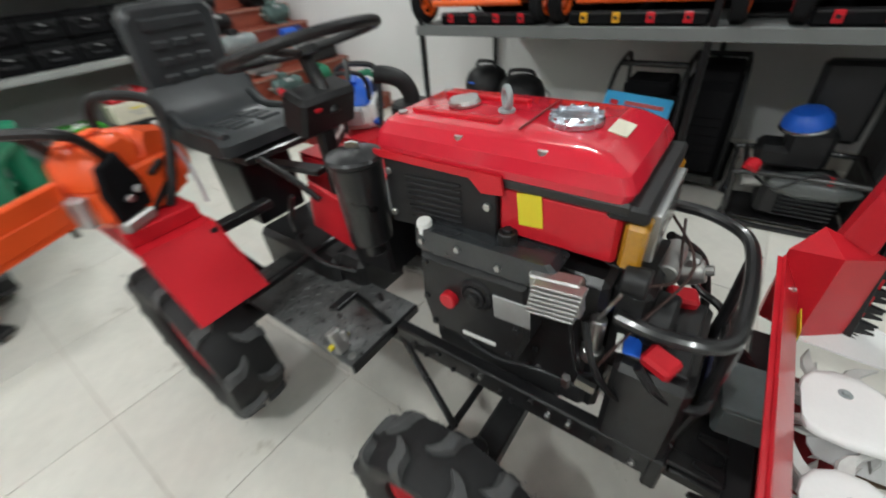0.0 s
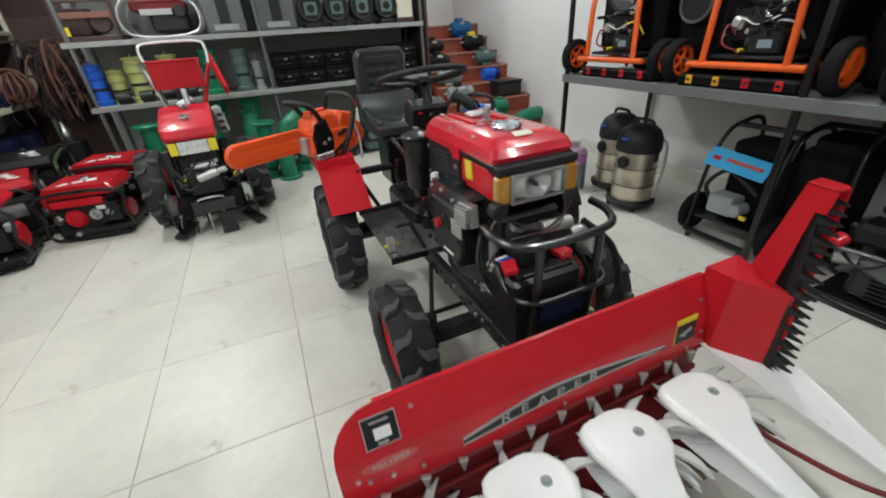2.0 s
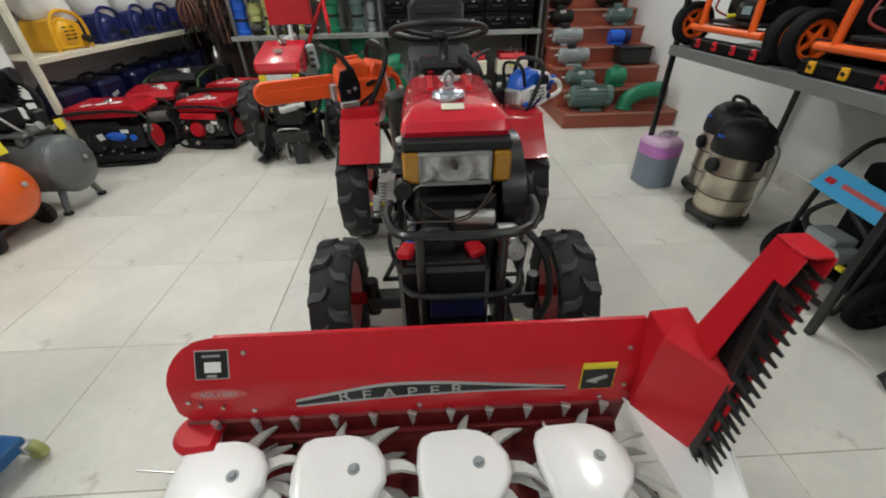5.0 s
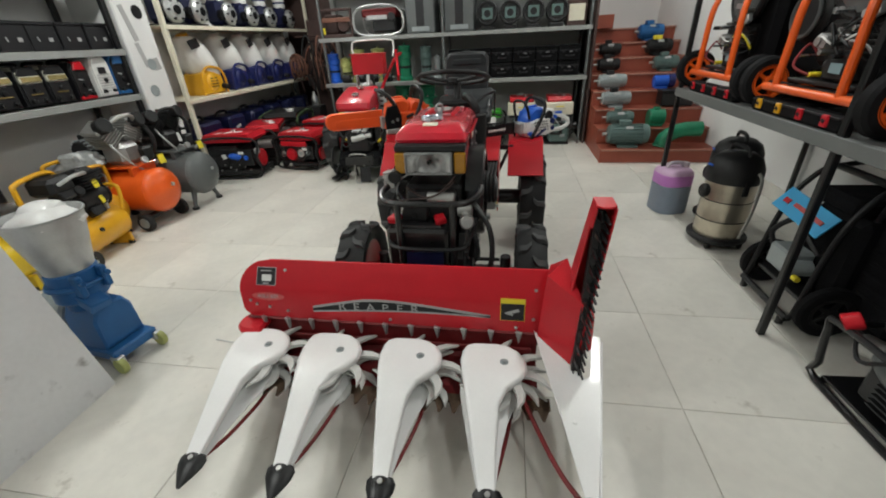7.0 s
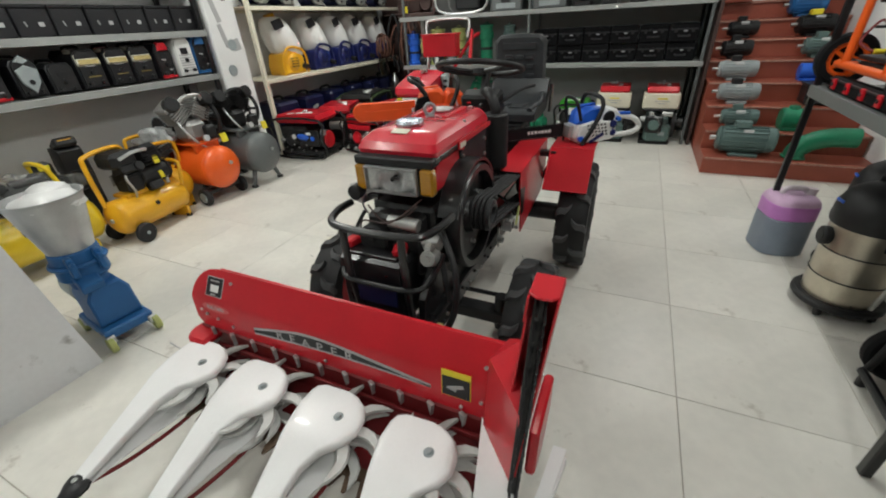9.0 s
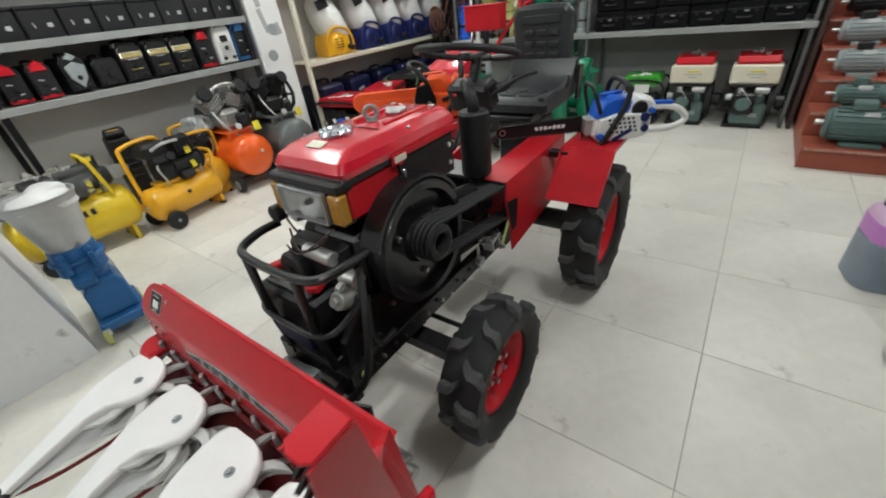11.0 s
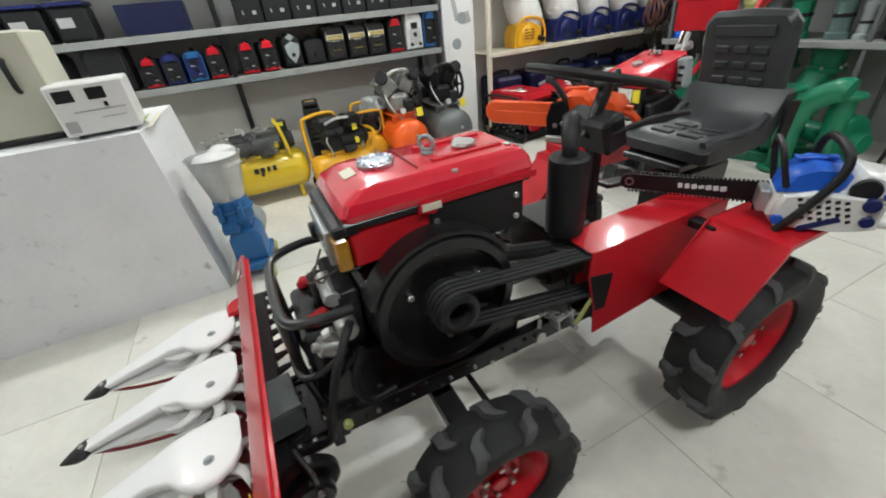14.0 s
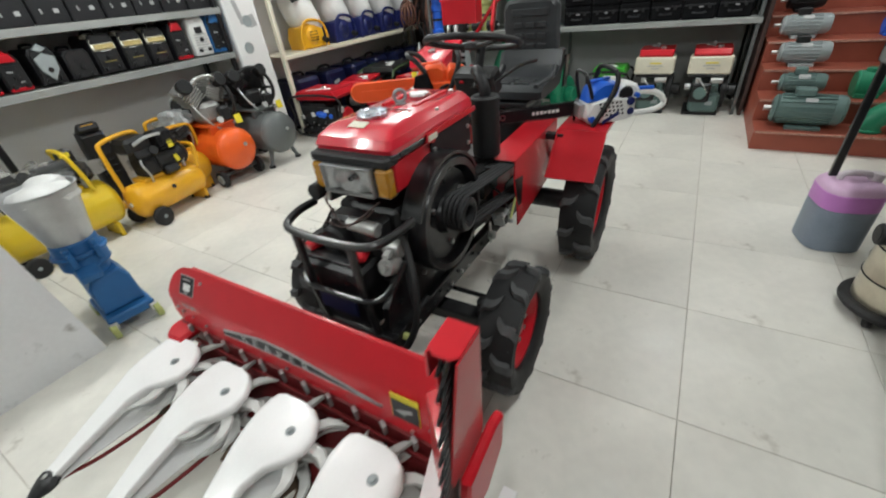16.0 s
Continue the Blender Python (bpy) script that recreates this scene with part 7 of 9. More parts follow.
part("chute", S().box((0.05, 0.16, 0.36), (0.10, 0.12, 0.05), (-30, 0, 0), bev=0.006), BLUE, pm_)
part("motor", S().cyl((0, -0.30, 0.22), (0, -0.10, 0.22), 0.10, seg=24), GREYM, pm_)
part("hopper", S().lathe([(0.102, 0.0), (0.160, 0.235), (0.166, 0.24), (0.166, 0.246), (0.157, 0.246), (0.098, 0.004)], pose(0.02, 0.06, 0.495), 36, False), GALV, pm_, "galvanised sheet cone")
part("hopper_floor", S().cyl((0.02, 0.06, 0.495), (0.02, 0.06, 0.50), 0.10, seg=28), GALV, pm_)
for sx in (-1, 1):
    for sy in (-1, 1):
        cs = part("castor", S().box((sx * 0.105, 0.05 + sy * 0.165, 0.066), (0.04, 0.06, 0.04), bev=0.004), STEEL, pm_)
        part("castor_wheel", S().cyl((sx * 0.115 - 0.016, 0.05 + sy * 0.185, 0.040), (sx * 0.115 + 0.016, 0.05 + sy * 0.185, 0.040), 0.040, seg=18), LIME, cs, "yellowed castor wheel")
single("plastic_sack", S().ball((0.389, -0.752, 0.705), (0.128, 0.124, 0.052), 22, 10, wob=0.30).ball((0.355, -0.79, 0.735), (0.075, 0.065, 0.032), 16, 7, wob=0.5), SACK, "crumpled white plastic sack in the hopper", "sack")

# ---- on the counter ----
st_ = thing("voltage_stabiliser", "white voltage stabiliser with two meters on the counter", "stabiliser", pose(0.785, -0.86, 0.9385, 0, 0, 5))
part("case", S().box((0, 0, 0.125), (0.30, 0.28, 0.22), bev=0.008), WHITEP, st_)
for k in (-1, 1):
    part("foot", S().box((k * 0.10, 0, 0.0075), (0.03, 0.24, 0.015), bev=0.003), MATTE, st_)
    part("meter", S().box((0.06 * -k + 0.03, 0.142, 0.185), (0.07, 0.006, 0.05), bev=0.002), CASEB, st_, "black meter window")
part("front_print", S().box((-0.02, 0.142, 0.115), (0.20, 0.004, 0.006), bev=0.0005).box((-0.06, 0.142, 0.08), (0.10, 0.004, 0.004), bev=0.0005), GREYMARK, st_)
part("switch", S().box((-0.05, 0.142, 0.135), (0.014, 0.008, 0.02), bev=0.002), CASEB, st_)
part("socket", S().box((0.11, 0.142, 0.055), (0.045, 0.006, 0.05), bev=0.003).cyl((0.11, 0.143, 0.055), (0.11, 0.150, 0.055), 0.014, seg=12), GREYMARK, st_)
bx_ = thing("metal_case", "large beige metal case with black handle on the counter", "case", pose(1.17, -1.06, 0.9385, 0, 0, 3))
part("body", S().box((0, 0, 0.24), (0.46, 0.40, 0.44), bev=0.01), BEIGE, bx_)
part("base", S().box((0, 0, 0.012), (0.48, 0.42, 0.024), bev=0.004), CASEB, bx_)
part("handle", S().tube([(-0.12, 0.205, 0.22), (-0.12, 0.225, 0.24), (-0.12, 0.225, 0.33), (-0.12, 0.205, 0.35)], 0.012, 8), CASEB, bx_)


# ---- long rack: welding machines and battery boxes ----
def welder(m, color, front, lab, tall=0.24, w=0.135, gold=False):
    t = thing("welding_machine", lab, "welding machine", m, "welding machines on the rack")
    trim = color if color in (DRED, BLUE, BLUED) else None
    part("case", S().prism([(-w / 2, 0.012), (w / 2, 0.012), (w / 2, tall * 0.86), (w * 0.36, tall), (-w * 0.36, tall), (-w / 2, tall * 0.86)], 0.30, pose(0, -0.15, 0, 90, 0, 0), 0.006), CASEB if color is DRED else color, t)
    if trim:
        part("trim", S().prism([(-w * 0.34, tall * 0.80), (w * 0.34, tall * 0.80), (w * 0.22, tall * 1.02), (-w * 0.22, tall * 1.02)], 0.05, pose(0, 0.0, 0, 90, 0, 0), 0.008), RED if color is DRED else color, t)
        part("trim", S().box((0, 0.004, tall * 0.09), (w * 0.9, 0.03, tall * 0.10), bev=0.006), RED if color is DRED else color, t)
        part("print_bar", S().box((w * 0.12, 0.016, tall * 0.56), (w * 0.24, 0.004, tall * 0.035), (0, -10, 0), bev=0.0005), GREYMARK, t)
        part("print_bar", S().box((-w * 0.15, 0.016, tall * 0.28), (w * 0.18, 0.004, tall * 0.03), bev=0.0005), GREYMARK, t)
    part("front_panel", S().prism([(-w * 0.44, 0.02), (w * 0.44, 0.02), (w * 0.44, tall * 0.84), (w * 0.30, tall * 0.95), (-w * 0.30, tall * 0.95), (-w * 0.44, tall * 0.84)], 0.012, pose(0, 0.006, 0, 90, 0, 0), 0.003), front, t)
    part("display", S().box((0, 0.0135, tall * 0.66), (w * 0.40, 0.004, tall * 0.16), bev=0.001), CHROME if gold else CASEB, t)
    part("knob", S().cyl((0, 0.012, tall * 0.43), (0, 0.030, tall * 0.43), 0.016, seg=14), CASEB, t)
    for k in (-1, 1):
        part("terminal", S().cyl((k * w * 0.26, 0.010, tall * 0.17), (k * w * 0.26, 0.034, tall * 0.17), 0.014, seg=12), IRON, t)
    part("handle", S().tube([(0, -0.25, tall - 0.004), (0, -0.23, tall + 0.018), (0, -0.07, tall + 0.018), (0, -0.05, tall - 0.004)], 0.009, 8), RED if front is MATTE and color is RED else CASEB, t)
    if "shield" in lab:
        part("shield", S().prism([(-w * 0.40, tall * 0.74), (0, tall * 0.86), (w * 0.40, tall * 0.74), (w * 0.34, tall * 0.42), (0, tall * 0.14), (-w * 0.34, tall * 0.42)], 0.016, pose(0, 0.018, 0, 90, 0, 0), 0.005), GREYM, t, "silver shield-shaped front")
        part("crest", S().prism([(-w * 0.26, tall * 0.96), (0, tall * 1.10), (w * 0.26, tall * 0.96), (0, tall * 0.88)], 0.03, pose(0, 0.004, 0, 90, 0, 0), 0.004), GREYM, t)
    if trim and front is MATTE:
        part("crest", S().prism([(-w * 0.32, tall * 0.90), (-w * 0.05, tall * 1.10), (w * 0.32, tall * 0.93), (0, tall * 0.87)], 0.05, pose(0, -0.01, 0, 90, 0, 0), 0.005), RED if color is DRED else color, t)
    if gold:
        vz = part("visor", S().prism([(0.014, tall * 0.60), (0.022, tall * 0.64), (0.006, tall * 0.86), (-0.035, tall * 1.0), (-0.11, tall * 1.01), (-0.11, tall * 0.60)], w * 0.90, Matrix(((0, 0, 1, 0), (1, 0, 0, 0), (0, 1, 0, 0), (0, 0, 0, 1))), 0.006), VISOR, t, "mirror-bright visor")
        part("visor_trim", S().box((0, 0.021, tall * 0.70), (w * 0.78, 0.006, tall * 0.12), (6, 0, 0), bev=0.002), GOLD, vz)
        part("print_bar", S().box((0, 0.0165, tall * 0.34), (w * 0.5, 0.004, 0.008), bev=0.0005), GOLD, t)
    return t


ROW = [(-1.68, BLUE, CASEB, "blue and black welding machine", 0.31, 0.15, False), (-1.505, WHITEP, WHITEP, "white louvred welding machine", 0.315, 0.16, False), (-1.315, DRED, IRON, "red and dark grey welding machine", 0.28, 0.14, False),
       (-1.125, CASEB, CASEB, "dark welding machine with bright gold visor", 0.27, 0.165, True), (-0.94, CASEB, CASEB, "dark welding machine with bright gold visor", 0.27, 0.165, True), (-0.74, CASEB, CASEB, "dark welding machine with bright gold visor", 0.275, 0.17, True),
       (-0.55, CASEB, MATTE, "black welding machine with pale display", 0.20, 0.165, False), (-0.36, CASEB, MATTE, "silver shield-shaped welding machine", 0.24, 0.15, False), (-0.165, DRED, MATTE, "small red and black welding machine", 0.225, 0.135, False), (0.0, DRED, MATTE, "small red and black welding machine", 0.225, 0.135, False),
       (0.245, DRED, MATTE, "small red and black welding machine", 0.225, 0.14, False), (0.40, BLUE, BLUED, "bright blue boxy welding machine", 0.215, 0.135, False), (0.56, BLUED, MATTE, "dark blue boxy welding machine", 0.21, 0.135, False), (0.71, DRED, MATTE, "small red and black welding machine", 0.20, 0.13, False), (0.96, CASEB, MATTE, "tall black speaker-shaped welding machine", 0.33, 0.26, False), (1.30, CASEB, MATTE, "plain black welding machine", 0.30, 0.20, False)]
for k, (x, c1, c2, lb, tl, w, gd) in enumerate(ROW):
    o = welder(pose(x, -2.245, 0.976, 0, 0, (k * 37) % 9 - 4), c1, c2, lb, tl, w, gd)
    if c1 is WHITEP:
        for q in range(7):
            part("slat", S().box((0, 0.0145, 0.055 + 0.020 * q), (0.115, 0.006, 0.007), bev=0.001), GREYMARK, o)


def battery_box(m):
    t = thing("battery", "black battery box with small pale labels", "battery", m, "battery boxes on the rack")
    part("case", S().box((0, -0.09, 0.085), (0.205, 0.17, 0.168), bev=0.006), CASEB, t)
    part("lid", S().box((0, -0.09, 0.180), (0.212, 0.178, 0.022), bev=0.005), CASEB, t)
    part("label", S().box((-0.04, -0.0035, 0.075), (0.030, 0.003, 0.026), bev=0.0005), GREYMARK, t)
    part("label", S().box((0.045, -0.0035, 0.078), (0.008, 0.003, 0.03), (0, 12, 0), bev=0.0005), GREYMARK, t)
    return t


bb = battery_box(pose(-1.62, -2.24, 1.336))
for k in range(1, 8):
    copy_thing(bb, pose(-1.62 + 0.216 * k, -2.24 - 0.006 * (k % 3), 1.336, 0, 0, (k * 53) % 5 - 2))
ct = thing("carton", "dark blue carton with pale tape on the upper board", "carton", pose(0.55, -2.45, 1.336))
part("box", S().box((0, 0, 0.10), (0.44, 0.34, 0.20), bev=0.004), NAVY, ct)
part("tape", S().box((0, 0, 0.2015), (0.44, 0.05, 0.003), bev=0.0005), CLOUDY, ct)
for k in range(3):
    pk = thing("plastic_package", "black plastic package with blue lid on the rack", "package", pose(0.0 - 0.0 + 1.05 + 0.26 * k, -2.42, 1.336), "plastic packages")
    part("shell", S().box((0, 0, 0.11), (0.22, 0.26, 0.22), bev=0.02), CASEB, pk)
    part("label", S().box((0.03, 0.1315, 0.12), (0.09, 0.004, 0.06), bev=0.0005), GREYMARK, pk)
    part("lid", S().box((0, 0, 0.232), (0.23, 0.27, 0.024), bev=0.006), BLUED, pk)


# ---- white rack: sprayers ----
def sprayer(m, base, lab):
    t = thing("sprayer", lab, "sprayer", m, "sprayers on the white rack")
    part("tank", S().lathe([(0, 0.13), (0.12, 0.13), (0.150, 0.16), (0.163, 0.24), (0.158, 0.33), (0.135, 0.41), (0.09, 0.455), (0.055, 0.465), (0, 0.465)], pose(0, -0.17, 0) @ Matrix(((1, 0, 0.42, -0.125), (0, 1, 0, 0), (0, 0, 1, 0), (0, 0, 0, 1))), 28), WHITEP, t, "white leaning plastic tank", 50)
    part("base", S().prism([(-0.14, 0.0), (0.14, 0.0), (0.15, 0.08), (0.12, 0.17), (0.04, 0.20), (-0.06, 0.19), (-0.13, 0.14)], 0.24, pose(0, -0.14, 0, 90, 0, 0), 0.02), base, t)
    part("motor_cover", S().ball((0.02, -0.03, 0.10), (0.075, 0.04, 0.075), 16, 9), base, t)
    for k in range(4):
        part("vent", S().box((0.02, 0.008 - 0.004 * abs(k - 1.5), 0.065 + 0.022 * k), (0.09, 0.006, 0.008), bev=0.002), MATTE, t)
    part("nozzle", S().cyl((-0.10, -0.02, 0.06), (-0.10, 0.045, 0.05), 0.022, seg=12), MATTE, t)
    part("label", S().box((0.115, -0.022, 0.405), (0.15, 0.014, 0.072), (14, 10, 14), bev=0.003), CASEB, t, "dark printed label")
    part("frame", S().tube([(-0.15, -0.02, 0.0), (-0.155, -0.02, 0.12), (-0.10, -0.015, 0.20), (0.06, -0.01, 0.22), (0.14, -0.015, 0.14), (0.15, -0.02, 0.0)], 0.011, 8), base, t)
    part("lid", S().cyl((0.067, -0.17, 0.455), (0.075, -0.17, 0.485), 0.055, seg=20), base if base is YELLOW else WHITEP, t)
    return t


SPX = (-2.90, -3.44, -3.92, -4.38, -4.92)
for k, x in enumerate(SPX):
    sprayer(pose(x, -2.27, 0.841, 0, 0, (k * 31) % 9 - 4) @ Matrix.Diagonal((1.22, 1.15, 1.29, 1)), YELLOW if k == 0 else BLUED, "white leaning sprayer tank on a yellow frame" if k == 0 else "white leaning sprayer tank on a deep blue base")
for k, x in enumerate((-2.55,) + SPX):
    u = thing("pump_unit", "navy pump unit with a round silver head and white canister", "pump", pose(x, -2.36, 1.531, 0, 0, (k * 47) % 17 - 8), "pump units on the white rack")
    part("body", S().box((0, -0.03, 0.15), (0.22, 0.20, 0.27), bev=0.05), NAVY, u)
    hd = part("head", S().lathe([(0, 0), (0.105, 0), (0.12, 0.02), (0.118, 0.05), (0.09, 0.075), (0.03, 0.085), (0, 0.085)], pose(-0.03, 0.06, 0.135, -90, 0, 0), 26), GALV, u, "round silver cast head")
    part("head_cap", S().cyl((-0.03, 0.14, 0.135), (-0.03, 0.156, 0.135), 0.042, seg=18), SHADE, hd)
    for q in range(6):
        part("head_bolt", S().cyl((-0.03 + 0.088 * math.cos(q * 1.047), 0.12, 0.135 + 0.088 * math.sin(q * 1.047)), (-0.03 + 0.088 * math.cos(q * 1.047), 0.15, 0.135 + 0.088 * math.sin(q * 1.047)), 0.012, seg=6), IRON, hd)
    part("head_rib", S().ring(pose(-0.03, 0.137, 0.135, 90, 0, 0), 0.06, 0.007, 24, 6), GALV, hd)
    part("side_disc", S().cyl((0.10, 0.05, 0.12), (0.10, 0.10, 0.12), 0.055, seg=20), SHADE, u)
    part("base", S().box((0, 0, 0.009), (0.24, 0.24, 0.018), bev=0.005), MATTE, u)
    cn_ = part("canister", S().lathe([(0, 0.27), (0.075, 0.27), (0.085, 0.29), (0.085, 0.42), (0.05, 0.46), (0, 0.46)], pose(0, -0.02, 0), 20), WHITEP, u, "white plastic canister", 45)
    part("canister_band", S().cyl((0, -0.02, 0.32), (0, -0.02, 0.36), 0.0865, seg=22), BLUED, cn_)
for k in range(6):
    u = thing("inverter_generator", "navy suitcase generator with small pale label", "generator", pose(-2.62 - 0.46 * k, -2.46, 0, 0, 0, 4 * k - 3), "suitcase generators")
    part("shell", S().box((0, 0, 0.30), (0.34, 0.42, 0.54), bev=0.03), NAVY, u)
    part("foot", S().box((0, 0, 0.016), (0.30, 0.36, 0.032), bev=0.006), MATTE, u)
    part("label", S().box((0.03, 0.2115, 0.44), (0.10, 0.004, 0.035), (0, 12, 0), bev=0.001), GREYMARK, u)
    part("handle", S().tube([(-0.10, 0, 0.56), (-0.08, 0, 0.61), (0.08, 0, 0.61), (0.10, 0, 0.56)], 0.016, 8), MATTE, u)
hc = thing("hose_coil", "coiled brown rubber hose hanging at the rack's end", "hose", pose(-4.62, -2.10, 0.842))
for k in range(5):
    part("coil", S().ring(pose(0.02 * k, 0.02 * k - 0.04, 0.165 + 0.008 * k, 80 + 5 * k, 8 * k, 20 * k), 0.15, 0.011, 30, 7), BROWN, hc)
part("loose_end", S().tube([(0.10, 0.02, 0.30), (0.0, 0.06, 0.02), (-0.12, 0.05, 0.02), (-0.20, 0.06, 0.20)], 0.011, 7), BROWN, hc)

hb = thing("hose_bundle", "tangled brown and black hoses hanging in the rack corner", "hose", pose(-4.80, -1.78, 0.62))
rnd = random.Random(5)
for k in range(34):
    x, y = rnd.uniform(-0.25, 0.28), rnd.uniform(-0.30, 0.32)
    w, h = rnd.uniform(0.05, 0.16), rnd.uniform(0.20, 0.75)
    part("hose", S().tube([(x, y - w, h * rnd.uniform(0.0, 0.4)), (x + 0.02, y - w, h * 0.7), (x, y, h + 0.06), (x - 0.02, y + w, h * 0.7), (x + 0.03, y + w * 1.3, h * rnd.uniform(0.0, 0.3))], rnd.choice((0.011, 0.014, 0.016)), 7), BROWN if k % 5 == 0 else (DBROWN if k % 2 else MATTE), hb)
# The box is an added backing that darkens the corner behind the hoses.
part("hanger", S().cyl((-0.05, -0.40, 0.80), (-0.05, 0.36, 0.80), 0.012, seg=8).box((-0.30, 0.0, 0.20), (0.03, 0.60, 1.64), bev=0.004), DBROWN, hb, "hanging rail with an added dark backing for shade")
cn = thing("steel_flask", "small steel flask standing in the corner", "flask", pose(-4.30, -1.78, 0.50))
part("body", S().lathe([(0, 0), (0.045, 0), (0.05, 0.01), (0.048, 0.10), (0.02, 0.16), (0.018, 0.19), (0, 0.19)], pose(0, 0, 0), 18), STEEL, cn)
part("stand", S().box((0, 0, -0.252), (0.22, 0.22, 0.50), bev=0.01), MATTE, cn)

ti = thing("twisted_tie", "twisted yellow tie lying over the counter edge", "tie", pose(0.62, -0.98, 0.9385))
part("strand", S().tube([(0.0, 0.14, 0.004), (0.03, 0.05, 0.008), (0.02, 0.0, 0.016), (0.05, -0.06, 0.008), (0.03, -0.16, 0.004)], 0.0035, 6), LIME, ti)
part("loop", S().tube([(0.02, 0.0, 0.012), (0.06, 0.03, 0.010), (0.08, 0.0, 0.006), (0.05, -0.02, 0.010)], 0.003, 6), LIME, ti)

# ---- back rack ----
def crate(m):
    t = thing("tool_case", "black plastic tool case with pale latches", "tool case", m, "tool cases on the back rack")
    part("shell", S().box((-0.12, 0, 0.085), (0.24, 0.268, 0.168), bev=0.012), SHADE, t)
    part("lid_rib", S().box((0.001, 0, 0.115), (0.010, 0.25, 0.014), bev=0.004), CASEB, t)
    for k in (-1, 1):
        part("latch", S().box((0.004, k * 0.075, 0.105), (0.010, 0.026, 0.035), bev=0.002), MATTE, t)
    part("handle", S().tube([(0.0, -0.045, 0.06), (0.02, -0.04, 0.055), (0.02, 0.04, 0.055), (0.0, 0.045, 0.06)], 0.008, 6), CASEB, t)
    part("print_bar", S().box((0.004, 0.01, 0.100), (0.004, 0.034, 0.010), bev=0.0005), GREYMARK, t)
    return t


k0 = crate(pose(-3.92, 0.44, 0.821))
for j in range(2):
    for k in range(6):
        if j or k:
            copy_thing(k0, pose(-3.92 - 0.012 * ((j + k) % 2), 0.44 + 0.272 * k, 0.821 + 0.170 * j, 0, 0, (k * 7 + j * 3) % 5 - 2))


def hydrant(m, mat, h, r, lab):
    t = thing("submersible_pump", lab, "pump", m, "upright pumps on the rack")
    part("barrel", S().lathe([(0, 0), (r * 1.05, 0), (r * 1.05, h * 0.10), (r * 0.86, h * 0.13), (r * 0.86, h * 0.62), (r, h * 0.66), (r, h * 0.80), (r * 0.86, h * 0.83), (r * 0.86, h * 0.93), (r * 0.96, h * 0.94), (r * 0.96, h * 0.985), (r * 0.5, h), (0, h)], Matrix(), 22), mat, t)
    part("band", S().lathe([(r * 0.88, h * 0.36), (r * 0.93, h * 0.37), (r * 0.93, h * 0.42), (r * 0.88, h * 0.43)], Matrix(), 22, False), IRON, t)
    part("handle", S().tube([(-r * 0.7, 0, h * 0.80), (-r * 0.5, 0, h * 1.03), (r * 0.5, 0, h * 1.03), (r * 0.7, 0, h * 0.80)], 0.006, 7), mat, t)
    return t


for y, mt, h, r, lb in ((-1.15, BLUEB, 0.36, 0.065, "bright blue upright barrel pump"), (-0.98, LIME, 0.30, 0.060, "pale lime upright barrel pump"), (-0.80, LIME, 0.40, 0.080, "large pale lime upright pump"), (-0.52, LIME, 0.40, 0.075, "pale lime upright barrel pump"), (-0.28, GREEN, 0.42, 0.085, "green upright barrel pump"), (0.0, GREYG, 0.40, 0.075, "grey-green upright barrel pump"), (0.15, GREYM, 0.28, 0.05, "small grey upright pump")):
    wide = mt in (LIME, BLUEB)
    hydrant(pose(-4.02, y - (0.12 if wide else 0.0), 0.821), mt, h, r * (1.25 if wide else 1.0), lb)
for k in range(4):
    u = thing("motor", "black small motor lying on the board", "motor", pose(-3.93, -1.08 + 0.19 * k, 0.821), "small motors")
    part("body", S().cyl((0, -0.06, 0.055), (0, 0.06, 0.055), 0.05, seg=18).box((0, 0, 0.008), (0.08, 0.10, 0.016), bev=0.003), MATTE, u)
    part("shaft", S().cyl((0, 0.06, 0.055), (0, 0.085, 0.055), 0.012, seg=10), STEEL, u)

# upper board
u = thing("engine_crate", "dark brown open engine crate on the upper board", "engine", pose(-4.10, -1.12, 1.362))
part("frame", S().box((0, 0, 0.02), (0.40, 0.44, 0.04), bev=0.006).box((0.19, -0.21, 0.17), (0.03, 0.03, 0.30), bev=0.004).box((0.19, 0.21, 0.17), (0.03, 0.03, 0.30), bev=0.004).box((0.19, 0, 0.31), (0.03, 0.44, 0.03), bev=0.004), DBROWN, u)
part("engine", S().box((0.0, -0.08, 0.15), (0.28, 0.18, 0.22), bev=0.02).cyl((0.14, 0.10, 0.14), (0.19, 0.10, 0.14), 0.08, seg=22), DBROWN, u)
part("plate", S().box((0.20, 0.0, 0.20), (0.02, 0.40, 0.05), bev=0.003), BROWN, u)
part("tag", S().box((0.206, -0.16, 0.08), (0.004, 0.035, 0.07), bev=0.0005), YLAB, u)
u = thing("generator", "generator in a pale tube frame on the upper board", "generator", pose(-4.08, -0.55, 1.362), "generators")
part("frame", S().tube([(0.20, -0.27, 0.03), (0.20, -0.25, 0.30), (0.20, 0.25, 0.30), (0.20, 0.27, 0.03)], 0.013, 8, 4, True), GALV, u, "pale metal tube frame")
part("frame", S().tube([(-0.20, -0.27, 0.03), (-0.20, -0.25, 0.30), (-0.20, 0.25, 0.30), (-0.20, 0.27, 0.03)], 0.013, 8, 4, True), GALV, u)
part("tank", S().box((0, 0, 0.25), (0.34, 0.44, 0.09), bev=0.02), DRED, u)
part("engine", S().box((0, 0.06, 0.12), (0.30, 0.30, 0.16), bev=0.02), MATTE, u)
part("panel", S().box((0.17, -0.02, 0.20), (0.02, 0.26, 0.05), bev=0.006), GREYMARK, u)
